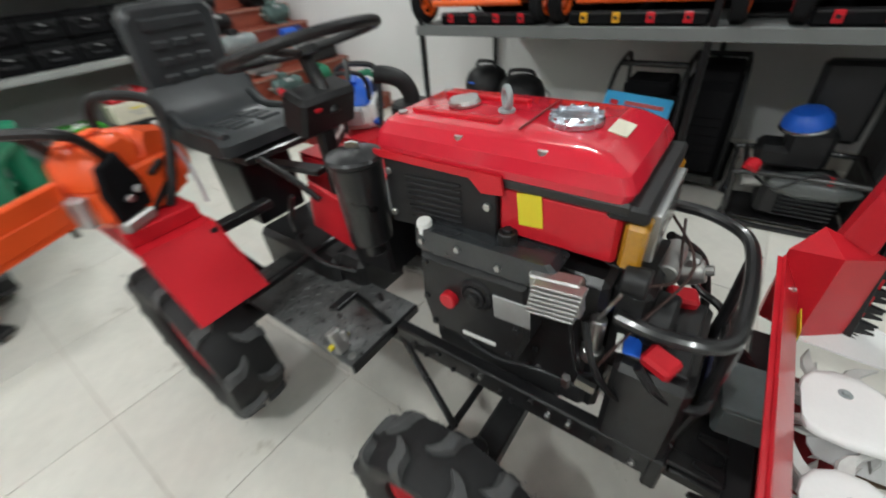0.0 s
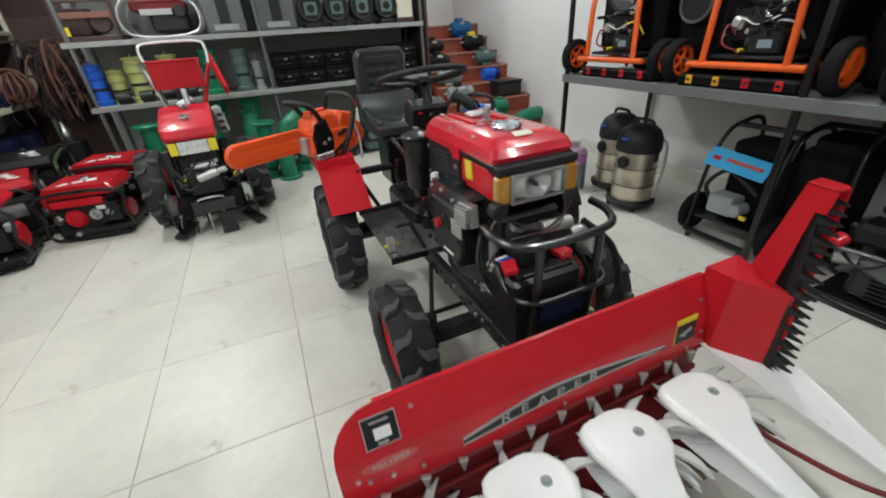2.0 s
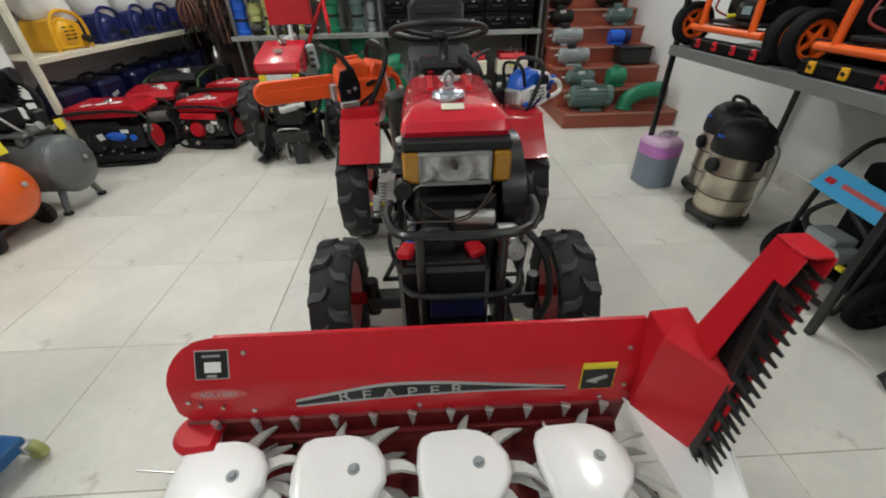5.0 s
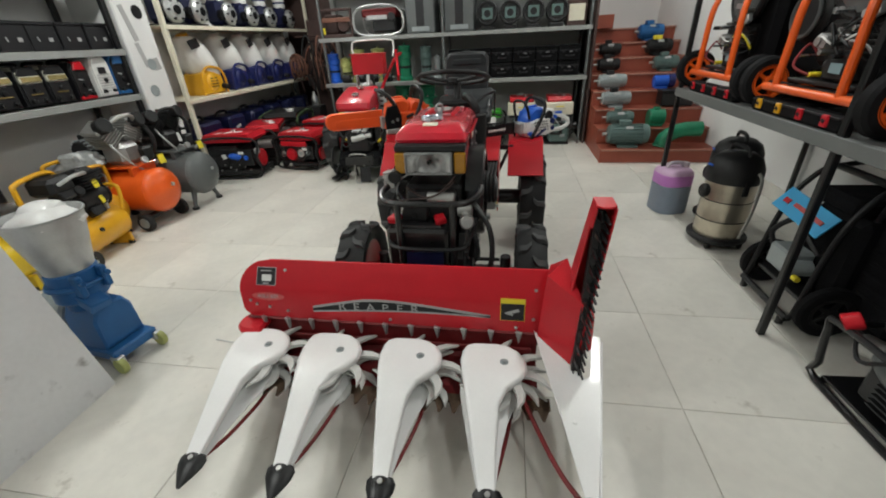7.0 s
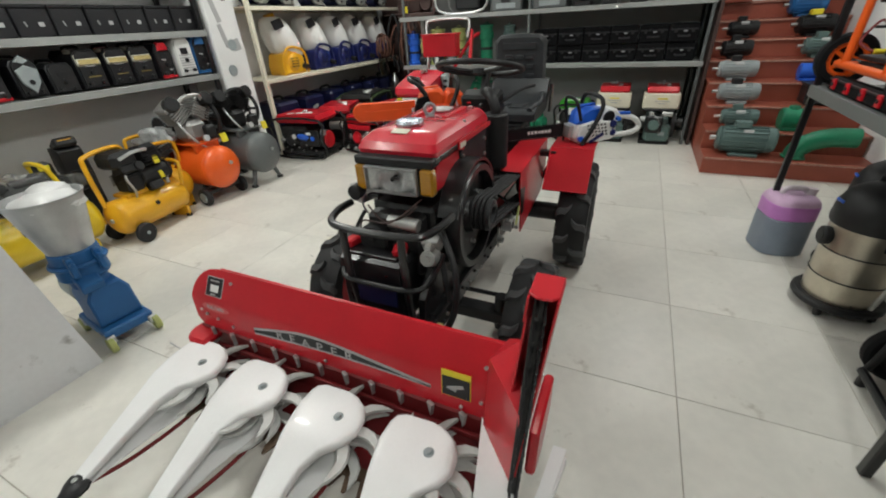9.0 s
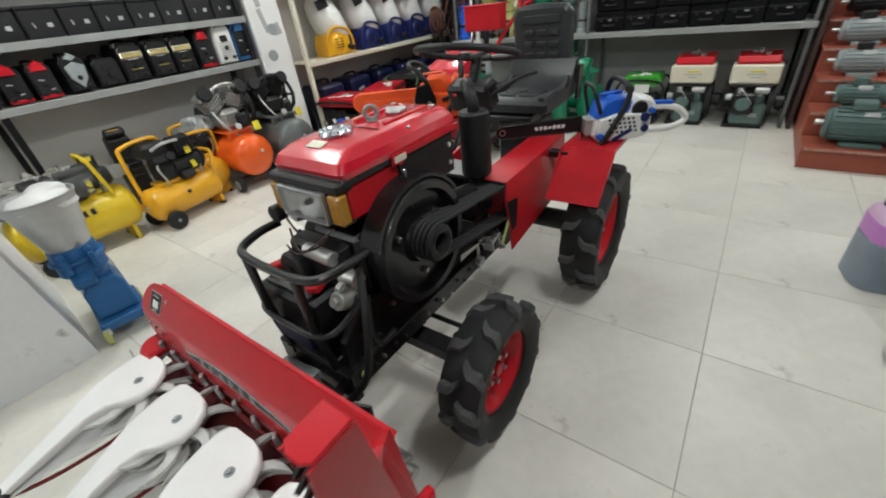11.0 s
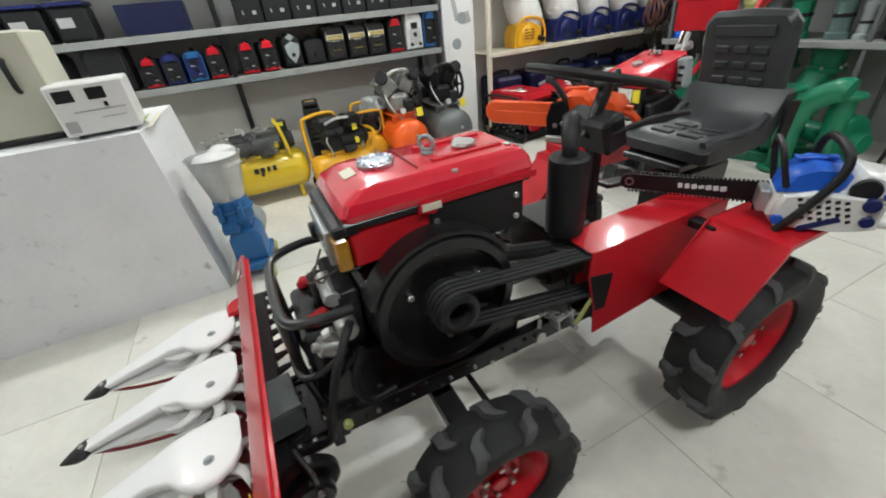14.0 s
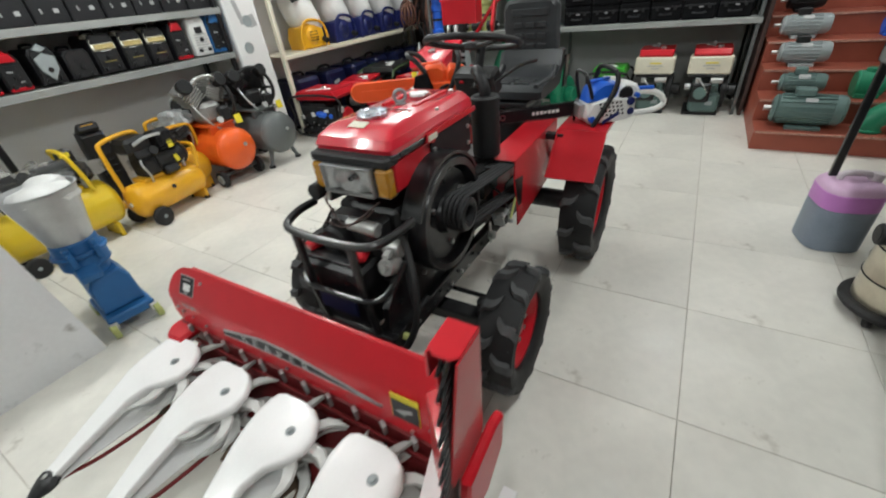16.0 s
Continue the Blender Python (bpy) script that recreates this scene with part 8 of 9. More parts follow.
part("end_cover", S().cyl((0.16, 0.17, 0.20), (0.19, 0.17, 0.20), 0.05, seg=18), IRON, u)
for y in (-0.02, 0.46):
    u = thing("speaker_box", "grey cabinet with dark tall window", "cabinet", pose(-4.08, y, 1.362), "grey cabinets")
    part("body", S().box((0, 0, 0.21), (0.36, 0.36, 0.42), bev=0.012), TANKG, u)
    part("window", S().box((0.182, 0.0, 0.23), (0.006, 0.10, 0.30), bev=0.003), CASEB, u)
    part("plate", S().box((0.182, 0.0, 0.05), (0.006, 0.22, 0.05), bev=0.002), GREYM, u)
for k in range(4):
    u = thing("fan_blower", "black round blower with square grey front", "blower", pose(-4.02, 0.80 + 0.27 * k, 1.362), "blowers in a row")
    part("base", S().box((0.05, 0, 0.02), (0.20, 0.16, 0.04), bev=0.006), MATTE, u)
    part("drum", S().cyl((-0.05, 0, 0.17), (0.13, 0, 0.17), 0.125, seg=28), MATTE, u)
    part("rim", S().ring(pose(0.13, 0, 0.17, 0, 90, 0), 0.112, 0.016, 30, 8), MATTE, u)
    part("grille", S().box((0.135, 0, 0.17), (0.006, 0.012, 0.22), bev=0.002).box((0.135, 0, 0.17), (0.006, 0.22, 0.012), bev=0.002).cyl((0.13, 0, 0.17), (0.145, 0, 0.17), 0.04, seg=16), IRON, u)
    part("front_panel", S().box((0.138, 0, 0.17), (0.006, 0.125, 0.115), bev=0.003), GREYG, u)
u = thing("sign_box", "pale board in a dark wooden frame", "box", pose(-4.0, 1.84, 1.362))
part("frame", S().box((0, 0, 0.13), (0.10, 0.22, 0.26), bev=0.005), DBROWN, u)
part("face", S().box((0.051, 0, 0.135), (0.004, 0.18, 0.17), bev=0.001), CREAM, u)


# engines and pumps under the back rack
def bench_engine(m, top, face, lab):
    t = thing("diesel_engine", lab, "engine", m, "single-cylinder engines")
    blk = part("block", S().box((0, 0, 0.16), (0.32, 0.22, 0.26), bev=0.02).box((0.15, 0.02, 0.12), (0.10, 0.24, 0.18), bev=0.03), GREYG, t, "dull green-grey engine block")
    part("base_plate", S().box((0, 0, 0.015), (0.36, 0.30, 0.03), bev=0.004), IRON, t)
    rad = part("radiator", S().box((0.06, 0, 0.445), (0.20, 0.35, 0.155), bev=0.012), face, t, "cream sheet front")
    for k, (w, h) in enumerate(((0.10, 0.012), (0.14, 0.008), (0.07, 0.008))):
        part("print_bar", S().box((0.1615, 0.01, 0.47 - 0.024 * k), (0.004, w, h), bev=0.0005), GREYMARK if k else YLAB, rad)
    tank = part("tank", S().prism([(-0.17, 0.0), (0.14, 0.0), (0.15, 0.02), (0.12, 0.06), (-0.14, 0.065), (-0.18, 0.03)], 0.30, pose(0, 0, 0.525, 90, 0, 0), 0.012), top, t)
    part("cap", S().cyl((0.05, 0.05, 0.58), (0.05, 0.05, 0.605), 0.024, seg=16), ALU, tank)
    part("cap", S().cyl((-0.08, -0.04, 0.58), (-0.08, -0.04, 0.60), 0.026, seg=16), ALU, tank)
    part("lifting_eye", S().ring(pose(0.0, 0.0, 0.61, 90, 0, 30), 0.018, 0.006, 16, 6), GREYM, tank)
    part("ledge", S().box((0.08, 0, 0.355), (0.16, 0.30, 0.022), bev=0.004), IRON, t)
    fw = part("flywheel", S().lathe([(0, 0), (0.15, 0), (0.16, 0.01), (0.16, 0.05), (0.13, 0.055), (0.12, 0.03), (0.05, 0.03), (0.05, 0.09), (0, 0.09)], pose(-0.02, 0.13, 0.20, -90, 0, 0), 30), IRON, t)
    part("pulley", S().cyl((-0.02, 0.20, 0.20), (-0.02, 0.26, 0.20), 0.055, seg=20), BLACK, fw)
    part("cylinder_head", S().box((0.20, -0.03, 0.22), (0.09, 0.16, 0.17), bev=0.014), IRON, blk)
    part("rocker_cover", S().cyl((0.24, -0.03, 0.22), (0.265, -0.03, 0.22), 0.055, seg=20), GREYG, blk)
    part("fuel_pump", S().cyl((0.20, -0.07, 0.30), (0.20, -0.07, 0.345), 0.022, seg=14), GALV, t)
    part("oil_filler", S().cyl((0.16, -0.12, 0.26), (0.16, -0.17, 0.26), 0.03, seg=14), GALV, t)
    part("muffler", S().cyl((0.20, 0.03, 0.325), (0.20, 0.13, 0.325), 0.026, seg=14), ALU, t)
    part("fuel_pipe", S().tube([(0.20, -0.07, 0.34), (0.25, -0.05, 0.33), (0.26, 0.0, 0.27), (0.24, 0.03, 0.22)], 0.005, 6), STEEL, t)
    part("rating_plate", S().box((0.205, 0.06, 0.12), (0.006, 0.06, 0.035), bev=0.001), GREYM, blk)
    return t


bench_engine(pose(-3.98, 1.25, 0), RED, CREAM, "diesel engine with red tank and cream front")
bench_engine(pose(-3.98, 1.72, 0), RED, CREAM, "diesel engine with red tank and cream front")
gg = generator("green-tanked generator in a black frame beside the engines", pose(-3.92, 0.84, 0, 0, 0, -90), 0.36, 0.36, 0.42, tank=LGREEN, end_mat=MATTE)
part("white_label", S().box((-0.02, 0.176, 0.335), (0.13, 0.006, 0.075), bev=0.001), MARK, gg)


def water_pump(m, lab, s=1.0):
    t = thing("water_pump", lab, "pump", m, "green water pumps")
    part("volute", S().cyl((0, -0.05 * s, 0.18 * s), (0, 0.05 * s, 0.18 * s), 0.14 * s, seg=28).cyl((0, 0.05 * s, 0.18 * s), (0, 0.12 * s, 0.18 * s), 0.06 * s, seg=20), GREEN, t)
    part("outlet", S().cyl((0.09 * s, 0, 0.20 * s), (0.09 * s, 0, 0.42 * s), 0.055 * s, seg=20).cyl((0.09 * s, 0, 0.42 * s), (0.09 * s, 0, 0.445 * s), 0.09 * s, seg=20), GREEN, t)
    part("bearing", S().cyl((0, -0.24 * s, 0.18 * s), (0, -0.05 * s, 0.18 * s), 0.06 * s, seg=20), GREEN, t)
    part("foot", S().box((0, -0.10 * s, 0.03 * s), (0.22 * s, 0.26 * s, 0.06 * s), bev=0.006), GREEN, t)
    part("shaft", S().cyl((0, -0.32 * s, 0.18 * s), (0, -0.24 * s, 0.18 * s), 0.018 * s, seg=10), STEEL, t)
    return t


def tall_pump(m):
    t = thing("water_pump", "tall green cast pump with flanged bend below the rack", "pump", m, "green water pumps")
    part("barrel", S().lathe([(0, 0), (0.15, 0), (0.15, 0.03), (0.115, 0.05), (0.115, 0.26), (0.14, 0.28), (0.14, 0.31), (0, 0.31)], pose(0.10, -0.06, 0), 26), GREEN, t)
    part("bend", S().tube([(0.10, -0.06, 0.30), (0.10, -0.055, 0.42), (0.05, -0.03, 0.54), (0.0, 0.0, 0.60)], 0.098, 18, 5), GREEN, t)
    part("bend_flange", S().cyl((0.10, -0.06, 0.311), (0.10, -0.06, 0.335), 0.14, seg=26), GREEN, t)
    part("head_flange", S().cyl((0, 0, 0.585), (0, 0, 0.615), 0.135, seg=26), GREEN, t)
    part("head", S().lathe([(0.105, 0.615), (0.108, 0.72), (0.13, 0.735), (0.13, 0.765), (0.06, 0.772), (0, 0.772)], Matrix(), 26), GREEN, t)
    for k in range(6):
        a = k * math.pi / 3
        part("flange_bolt", S().cyl((0.12 * math.cos(a), 0.12 * math.sin(a), 0.61), (0.12 * math.cos(a), 0.12 * math.sin(a), 0.632), 0.011, seg=6), STEEL, t)
    return t


water_pump(pose(-3.55, 0.02, 0, 0, 0, 20), "green cast water pump on the floor", 1.3)
water_pump(pose(-3.62, 0.42, 0, 0, 0, -15), "green cast water pump on the floor", 1.25)
water_pump(pose(-3.95, -1.02, 0, 0, 0, 20), "green cast water pump below the rack", 1.42)
tall_pump(pose(-4.08, -0.02, 0, 0, 0, 12))
tall_pump(pose(-4.12, -0.36, 0, 0, 0, -25))
u = thing("pipe_elbow", "large green cast pipe elbow standing on end", "pipe", pose(-3.35, 0.20, 0))
part("elbow", S().tube([(0, 0, 0.02), (0, 0, 0.30), (0.0, 0.06, 0.50), (0, 0.20, 0.60), (0, 0.26, 0.60)], 0.075, 16, 5), GREEN, u)
part("flange", S().cyl((0, 0, 0), (0, 0, 0.03), 0.12, seg=22), GREEN, u)


# ---- motors on the stairs ----
def electric_motor(m, mat, L, r, lab, boxmat=None, wires=True):
    """A finned motor lying along y on two feet."""
    t = thing("electric_motor", lab, "electric motor", m, "motors on the stairs")
    z = r + 0.025
    b = part("body", S().cyl((0, -L / 2 + 0.02, z), (0, L / 2 - 0.05, z), r * 0.93, seg=30), mat, t)
    for k in range(18):
        a = 2 * math.pi * k / 18
        part("fin", S().box((math.cos(a) * r * 0.97, -0.015, z + math.sin(a) * r * 0.97), (r * 0.12, L - 0.11, 0.005), (0, -math.degrees(a), 0), bev=0.001), mat, b)
    part("fan_cover", S().lathe([(0, L / 2), (r * 0.80, L / 2), (r * 0.98, L / 2 - 0.02), (r * 1.02, L / 2 - 0.07), (r * 0.95, L / 2 - 0.07)], pose(0, 0, z, -90, 0, 0), 30), mat, t)
    part("end_shield", S().cyl((0, -L / 2, z), (0, -L / 2 + 0.025, z), r * 0.85, r * 0.98, seg=30), mat, t)
    part("shaft", S().cyl((0, -L / 2 - 0.05, z), (0, -L / 2, z), r * 0.2, seg=12), STEEL, t)
    part("terminal_box", S().box((0.0, -L * 0.10, z + r + 0.018), (r * 1.0, r * 1.1, 0.05), bev=0.006), boxmat or mat, t)
    for k in (-1, 1):
        part("foot", S().box((k * r * 0.72, 0, 0.0125), (r * 0.5, L * 0.5, 0.025), bev=0.004), mat, t)
    part("plate", S().box((r * 0.66, 0.0, z + r * 0.74), (0.004, 0.07, 0.035), (0, -42, 0), bev=0.0005), GREYMARK, t)
    return t


def step_at(k):
    return SX - k * TREAD - 0.13, 0.151 + k * RISE


for k, y, mt, L, r, lb, bxm in ((0, 2.38, GREYG, 0.42, 0.105, "large green-grey finned electric motor", None), (1, 2.34, GREYG, 0.28, 0.068, "small green-grey electric motor", None), (2, 2.33, GREYM, 0.32, 0.075, "grey electric motor with black box", MATTE), (3, 2.32, GREYM, 0.32, 0.075, "grey electric motor with black box", MATTE),
                              (4, 2.31, MATTE, 0.26, 0.072, "black finned electric motor", None), (5, 2.36, MATTE, 0.26, 0.068, "black finned electric motor", None), (4, 2.98, GREYG, 0.28, 0.075, "dark green finned electric motor", None), (5, 2.95, MATTE, 0.30, 0.082, "black electric motor with yellow box", YLAB), (6, 2.90, BLUE, 0.30, 0.085, "blue finned electric motor", None)):
    sx, sz = step_at(k)
    electric_motor(pose(sx, y, sz, 0, 0, (k * 29) % 7 - 3), mt, L, r, lb, bxm)
sx, sz = step_at(0)
u = thing("pipe_elbow", "green painted pipe elbow lying on the lowest step", "pipe", pose(sx + 0.02, 2.86, sz))
part("elbow", S().tube([(0.0, -0.12, 0.0), (0.0, -0.11, 0.07), (0.0, -0.04, 0.135), (0.0, 0.08, 0.175), (0.0, 0.24, 0.18)], 0.075, 18, 6), GREEN, u)
part("rim", S().cyl((0, -0.122, 0.0), (0, -0.12, 0.018), 0.088, seg=22), GREEN, u)
sx, sz = step_at(1)
u = thing("pump_casing", "dark green pump casing on the second step", "pump", pose(sx, 2.72, sz))
part("casing", S().cyl((0.0, -0.08, 0.09), (0.0, 0.09, 0.09), 0.09, seg=24).box((0, 0, 0.015), (0.16, 0.14, 0.03), bev=0.005), GREEN, u)
part("neck", S().cyl((0, 0, 0.16), (0, 0, 0.20), 0.04, seg=16), GREEN, u)
sx, sz = step_at(2)
u = thing("iron_box", "dark iron pump housing on the third step", "pump", pose(sx + 0.0, 2.98, sz))
part("housing", S().box((0, 0, 0.085), (0.20, 0.34, 0.15), bev=0.012), IRON, u)
part("cover", S().box((0, 0, 0.17), (0.21, 0.36, 0.02), bev=0.005), IRON, u)
sx, sz = step_at(3)
u = thing("pump", "small blue pump on the fourth step", "pump", pose(sx, 2.92, sz))
part("body", S().cyl((0, -0.12, 0.08), (0, 0.04, 0.08), 0.065, seg=22).box((0, -0.04, 0.01), (0.12, 0.14, 0.02), bev=0.004), BLUEB, u)
part("head", S().cyl((0, 0.04, 0.08), (0, 0.11, 0.08), 0.075, seg=22), BLUED, u)

# ---- goods on and under the black rack ----
def big_wheel(parent, c, r, w, hub, ax="x"):
    d = Vector((w / 2, 0, 0)) if ax == "x" else Vector((0, w / 2, 0))
    c = Vector(c)
    s = S()
    mm = pose(*c, 0, 90, 0) if ax == "x" else pose(*c, 90, 0, 0)
    s.lathe([(r * 0.66, -w / 2), (r * 0.9, -w / 2), (r, -w * 0.3), (r, w * 0.3), (r * 0.9, w / 2), (r * 0.62, w / 2), (r * 0.62, -w / 2)], mm, 30, False)
    tw = part("wheel", s, DTYRE, parent)
    part("wheel_backing", S().lathe([(0, -w * 0.20), (r * 0.64, -w * 0.20), (r * 0.64, w * 0.20), (0, w * 0.20)], mm, 24), SHADE, tw)
    rim = part("wheel_rim", S().lathe([(r * 0.52, -w * 0.42), (r * 0.67, -w * 0.52), (r * 0.67, w * 0.52), (r * 0.52, w * 0.42), (r * 0.50, 0)], mm, 30, False).lathe([(0, -w * 0.54), (r * 0.22, -w * 0.50), (r * 0.24, -w * 0.2), (r * 0.24, w * 0.2), (r * 0.22, w * 0.50), (0, w * 0.54)], mm, 20), hub, tw)
    for k in range(5):
        part("spoke", S().prism([(r * 0.20, -r * 0.09), (r * 0.54, -r * 0.06), (r * 0.54, r * 0.06), (r * 0.20, r * 0.09)], w * 0.86, mm @ pose(0, 0, 0, 0, 0, 72 * k + 20), 0.003), hub, rim)
    part("hub_cap", S().cyl(c - d * 0.9, c + d * 0.9, r * 0.14, seg=14), STEEL, tw)


def wheeled_washer(m, lab, hub=ORANGE):
    """A pressure washer in an orange tube frame; x along the rack, front towards -y."""
    t = thing("pressure_washer", lab, "pressure washer", m, "orange pressure washers")
    part("front_bar", S().cyl((-0.33, 0.0, 0.125), (0.33, 0.0, 0.125), 0.020, seg=14), ORANGE, t)
    for sx in (-1, 1):
        part("upright", S().tube([(sx * 0.235, 0.0, 0.125), (sx * 0.228, 0.0, 0.30), (sx * 0.215, 0.01, 0.55), (sx * 0.19, 0.10, 0.74)], 0.019, 10), ORANGE, t)
        part("side_rail", S().tube([(sx * 0.25, 0.0, 0.125), (sx * 0.25, 0.40, 0.125), (sx * 0.25, 0.46, 0.30)], 0.019, 10), ORANGE, t)
        big_wheel(t, (sx * 0.445, 0.065, 0.134), 0.134, 0.070, hub)
    part("axle", S().cyl((-0.445, 0.065, 0.134), (0.445, 0.065, 0.134), 0.012, seg=10), MATTE, t)
    part("top_bar", S().tube([(-0.19, 0.10, 0.74), (-0.15, 0.13, 0.78), (0.15, 0.13, 0.78), (0.19, 0.10, 0.74)], 0.019, 10), ORANGE, t)
    part("deck", S().box((0, 0.22, 0.165), (0.46, 0.36, 0.02), bev=0.004), MATTE, t)
    part("pump", S().box((0.06, 0.12, 0.235), (0.17, 0.13, 0.11), bev=0.012).cyl((-0.06, 0.12, 0.235), (-0.02, 0.12, 0.235), 0.05, seg=18), MATTE, t)
    part("pump_label", S().box((0.065, 0.052, 0.235), (0.075, 0.004, 0.042), bev=0.001), SCREEN, t, "pale printed label")
    part("brass_fitting", S().cyl((-0.06, 0.10, 0.20), (-0.06, 0.03, 0.20), 0.012, seg=12), YLAB, t)
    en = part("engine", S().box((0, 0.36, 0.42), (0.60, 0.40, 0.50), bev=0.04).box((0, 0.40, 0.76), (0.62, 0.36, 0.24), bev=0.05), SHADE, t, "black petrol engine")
    part("recoil", S().lathe([(0, 0), (0.19, 0), (0.19, 0.04), (0.165, 0.055), (0.10, 0.06), (0.05, 0.045), (0, 0.045)], pose(0.0, 0.15, 0.63, 90, 0, 0), 32), TANKG, en, "dark grey recoil cover")
    part("recoil_ring", S().ring(pose(0, 0.115, 0.63, 90, 0, 0), 0.195, 0.022, 32, 8), MATTE, en)
    for k in range(3):
        part("vent", S().cyl((-0.08 + 0.08 * k, 0.092, 0.60 + 0.03 * (k % 2)), (-0.08 + 0.08 * k, 0.084, 0.60 + 0.03 * (k % 2)), 0.028, seg=14), CASEB, en)
    part("shiny_plate", S().box((0.0, 0.088, 0.53), (0.16, 0.006, 0.03), (0, 6, 0), bev=0.002), GALV, en)
    part("gear_case", S().box((-0.02, 0.16, 0.33), (0.34, 0.10, 0.20), bev=0.03), IRON, en)
    for k in range(5):
        part("cooling_fin", S().box((0.10, 0.105, 0.30 + 0.022 * k), (0.16, 0.03, 0.007), bev=0.001), IRON, en)
    part("fuel_tank", S().box((0.02, 0.35, 0.90), (0.46, 0.30, 0.14), bev=0.04), CASEB, en)
    part("muffler", S().cyl((0.17, 0.18, 0.33), (0.17, 0.30, 0.33), 0.05, seg=16), STEEL, en)
    rn = random.Random(int(abs(m.translation.x) * 100))
    for k in range(9):
        x, z = rn.uniform(-0.19, 0.19), rn.uniform(0.26, 0.52)
        part("bolt", S().cyl((x, 0.02, z), (x, 0.11, z), rn.uniform(0.006, 0.014), seg=8), rn.choice((STEEL, CHROME, IRON)), en)
    for k in range(4):
        x, z = rn.uniform(-0.15, 0.10), rn.uniform(0.28, 0.45)
        part("cable", S().tube([(x, 0.09, z), (x + 0.05, 0.03, z + rn.uniform(-0.05, 0.06)), (x + 0.12, 0.05, z + rn.uniform(-0.08, 0.05)), (x + 0.15, 0.10, z - 0.06)], 0.006, 6), rn.choice((CASEB, CASEB, GALV, YLAB)), en)
    part("carburettor", S().box((-0.12, 0.09, 0.34), (0.07, 0.06, 0.06), (0, 15, 0), bev=0.01).cyl((-0.12, 0.05, 0.34), (-0.12, 0.09, 0.34), 0.022, seg=14), ALU, en)
    part("coil_bracket", S().box((0.13, 0.07, 0.45), (0.09, 0.03, 0.05), (0, -20, 0), bev=0.006), GALV, en)
    part("hose", S().tube([(-0.06, 0.03, 0.20), (-0.13, -0.01, 0.24), (-0.16, 0.05, 0.33), (-0.12, 0.08, 0.28)], 0.006, 8), DRED, t)
    part("pull_wire", S().tube([(-0.13, 0.08, 0.30), (-0.08, 0.04, 0.36), (0.0, 0.05, 0.33), (0.10, 0.06, 0.37)], 0.0045, 6), WHITEP, t)
    return t


for wx in (-1.25, -0.375, 0.60, 1.55):
    wheeled_washer(pose(wx, 2.30, 0.911) @ Matrix.Scale(0.87, 4), "pressure washer in an orange tube frame on wheels", ORANGE if wx < 0.4 else RED)


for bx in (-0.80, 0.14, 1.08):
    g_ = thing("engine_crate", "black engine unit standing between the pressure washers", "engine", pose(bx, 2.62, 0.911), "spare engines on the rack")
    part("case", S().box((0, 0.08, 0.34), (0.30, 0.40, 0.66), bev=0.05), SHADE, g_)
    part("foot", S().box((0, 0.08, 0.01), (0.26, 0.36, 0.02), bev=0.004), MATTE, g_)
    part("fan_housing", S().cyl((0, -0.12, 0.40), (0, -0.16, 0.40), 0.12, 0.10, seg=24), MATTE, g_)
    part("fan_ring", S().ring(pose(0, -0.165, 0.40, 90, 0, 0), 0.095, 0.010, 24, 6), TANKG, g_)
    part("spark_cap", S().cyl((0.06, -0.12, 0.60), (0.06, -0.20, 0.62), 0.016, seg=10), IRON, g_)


def latch_case(m, mats, lab, L):
    t = thing("tool_strip", lab, "tool case", m, "long black tool cases")
    part("body", S().box((0, 0, 0.031), (L, 0.055, 0.062), bev=0.014), SHADE, t)
    part("ridge", S().box((0, -0.028, 0.052), (L * 0.96, 0.006, 0.008), bev=0.002), MATTE, t)
    for k, mt in enumerate(mats):
        x = -L * 0.37 + L * 0.74 * k / (len(mats) - 1)
        lt = part("latch", S().box((x, -0.031, 0.036), (0.034, 0.012, 0.044), bev=0.003), mt, t)
        part("latch_slot", S().box((x, -0.038, 0.036), (0.018, 0.004, 0.012), (0, 20, 0), bev=0.001), CASEB, lt)
    return t


latch_case(pose(-1.17, 2.303, 0.911), (RED, RED, RED, RED), "long black case with four red latches", 0.61)
latch_case(pose(-0.385, 2.303, 0.911), (YELLOW, YELLOW, RED, RED), "long black case with yellow and red latches", 0.61)
latch_case(pose(0.55, 2.303, 0.911), (RED, RED, RED, RED), "long black case with four red latches", 0.61)

# jerrycan with two-coloured liquid
sgn = lambda v: math.copysign(abs(v) ** 0.62, v)
CANP = [(0.112 * sgn(math.cos(a)), 0.108 * sgn(math.sin(a))) for a in (2 * math.pi * k / 28 for k in range(28))]
j = thing("jerrycan", "cloudy jerrycan of grey liquid with magenta top", "jerrycan", pose(-1.60, 2.36, 0, 0, 0, 12) @ Matrix.Diagonal((1.12, 1.12, 1.18, 1)))
part("lower", S().prism(CANP, 0.185, pose(0, 0, 0.0935), 0.004), SMOKE, j)
part("upper", S().prism(CANP, 0.07, pose(0, 0, 0.222), 0.003), PURPLE, j, "magenta band of liquid")
sh_ = [(px * f_, py * f_, z) for z, f_ in ((0.2575, 0.985), (0.272, 0.95), (0.285, 0.84), (0.292, 0.64)) for px, py in CANP]
part("shoulder", S().put(sh_, [tuple(range(28))[::-1], tuple(84 + i for i in range(28))] + [(r * 28 + i, r * 28 + (i + 1) % 28, r * 28 + 28 + (i + 1) % 28, r * 28 + 28 + i) for r in range(3) for i in range(28)]), PINKISH, j, "cloudy pinkish rounded shoulder", 40)
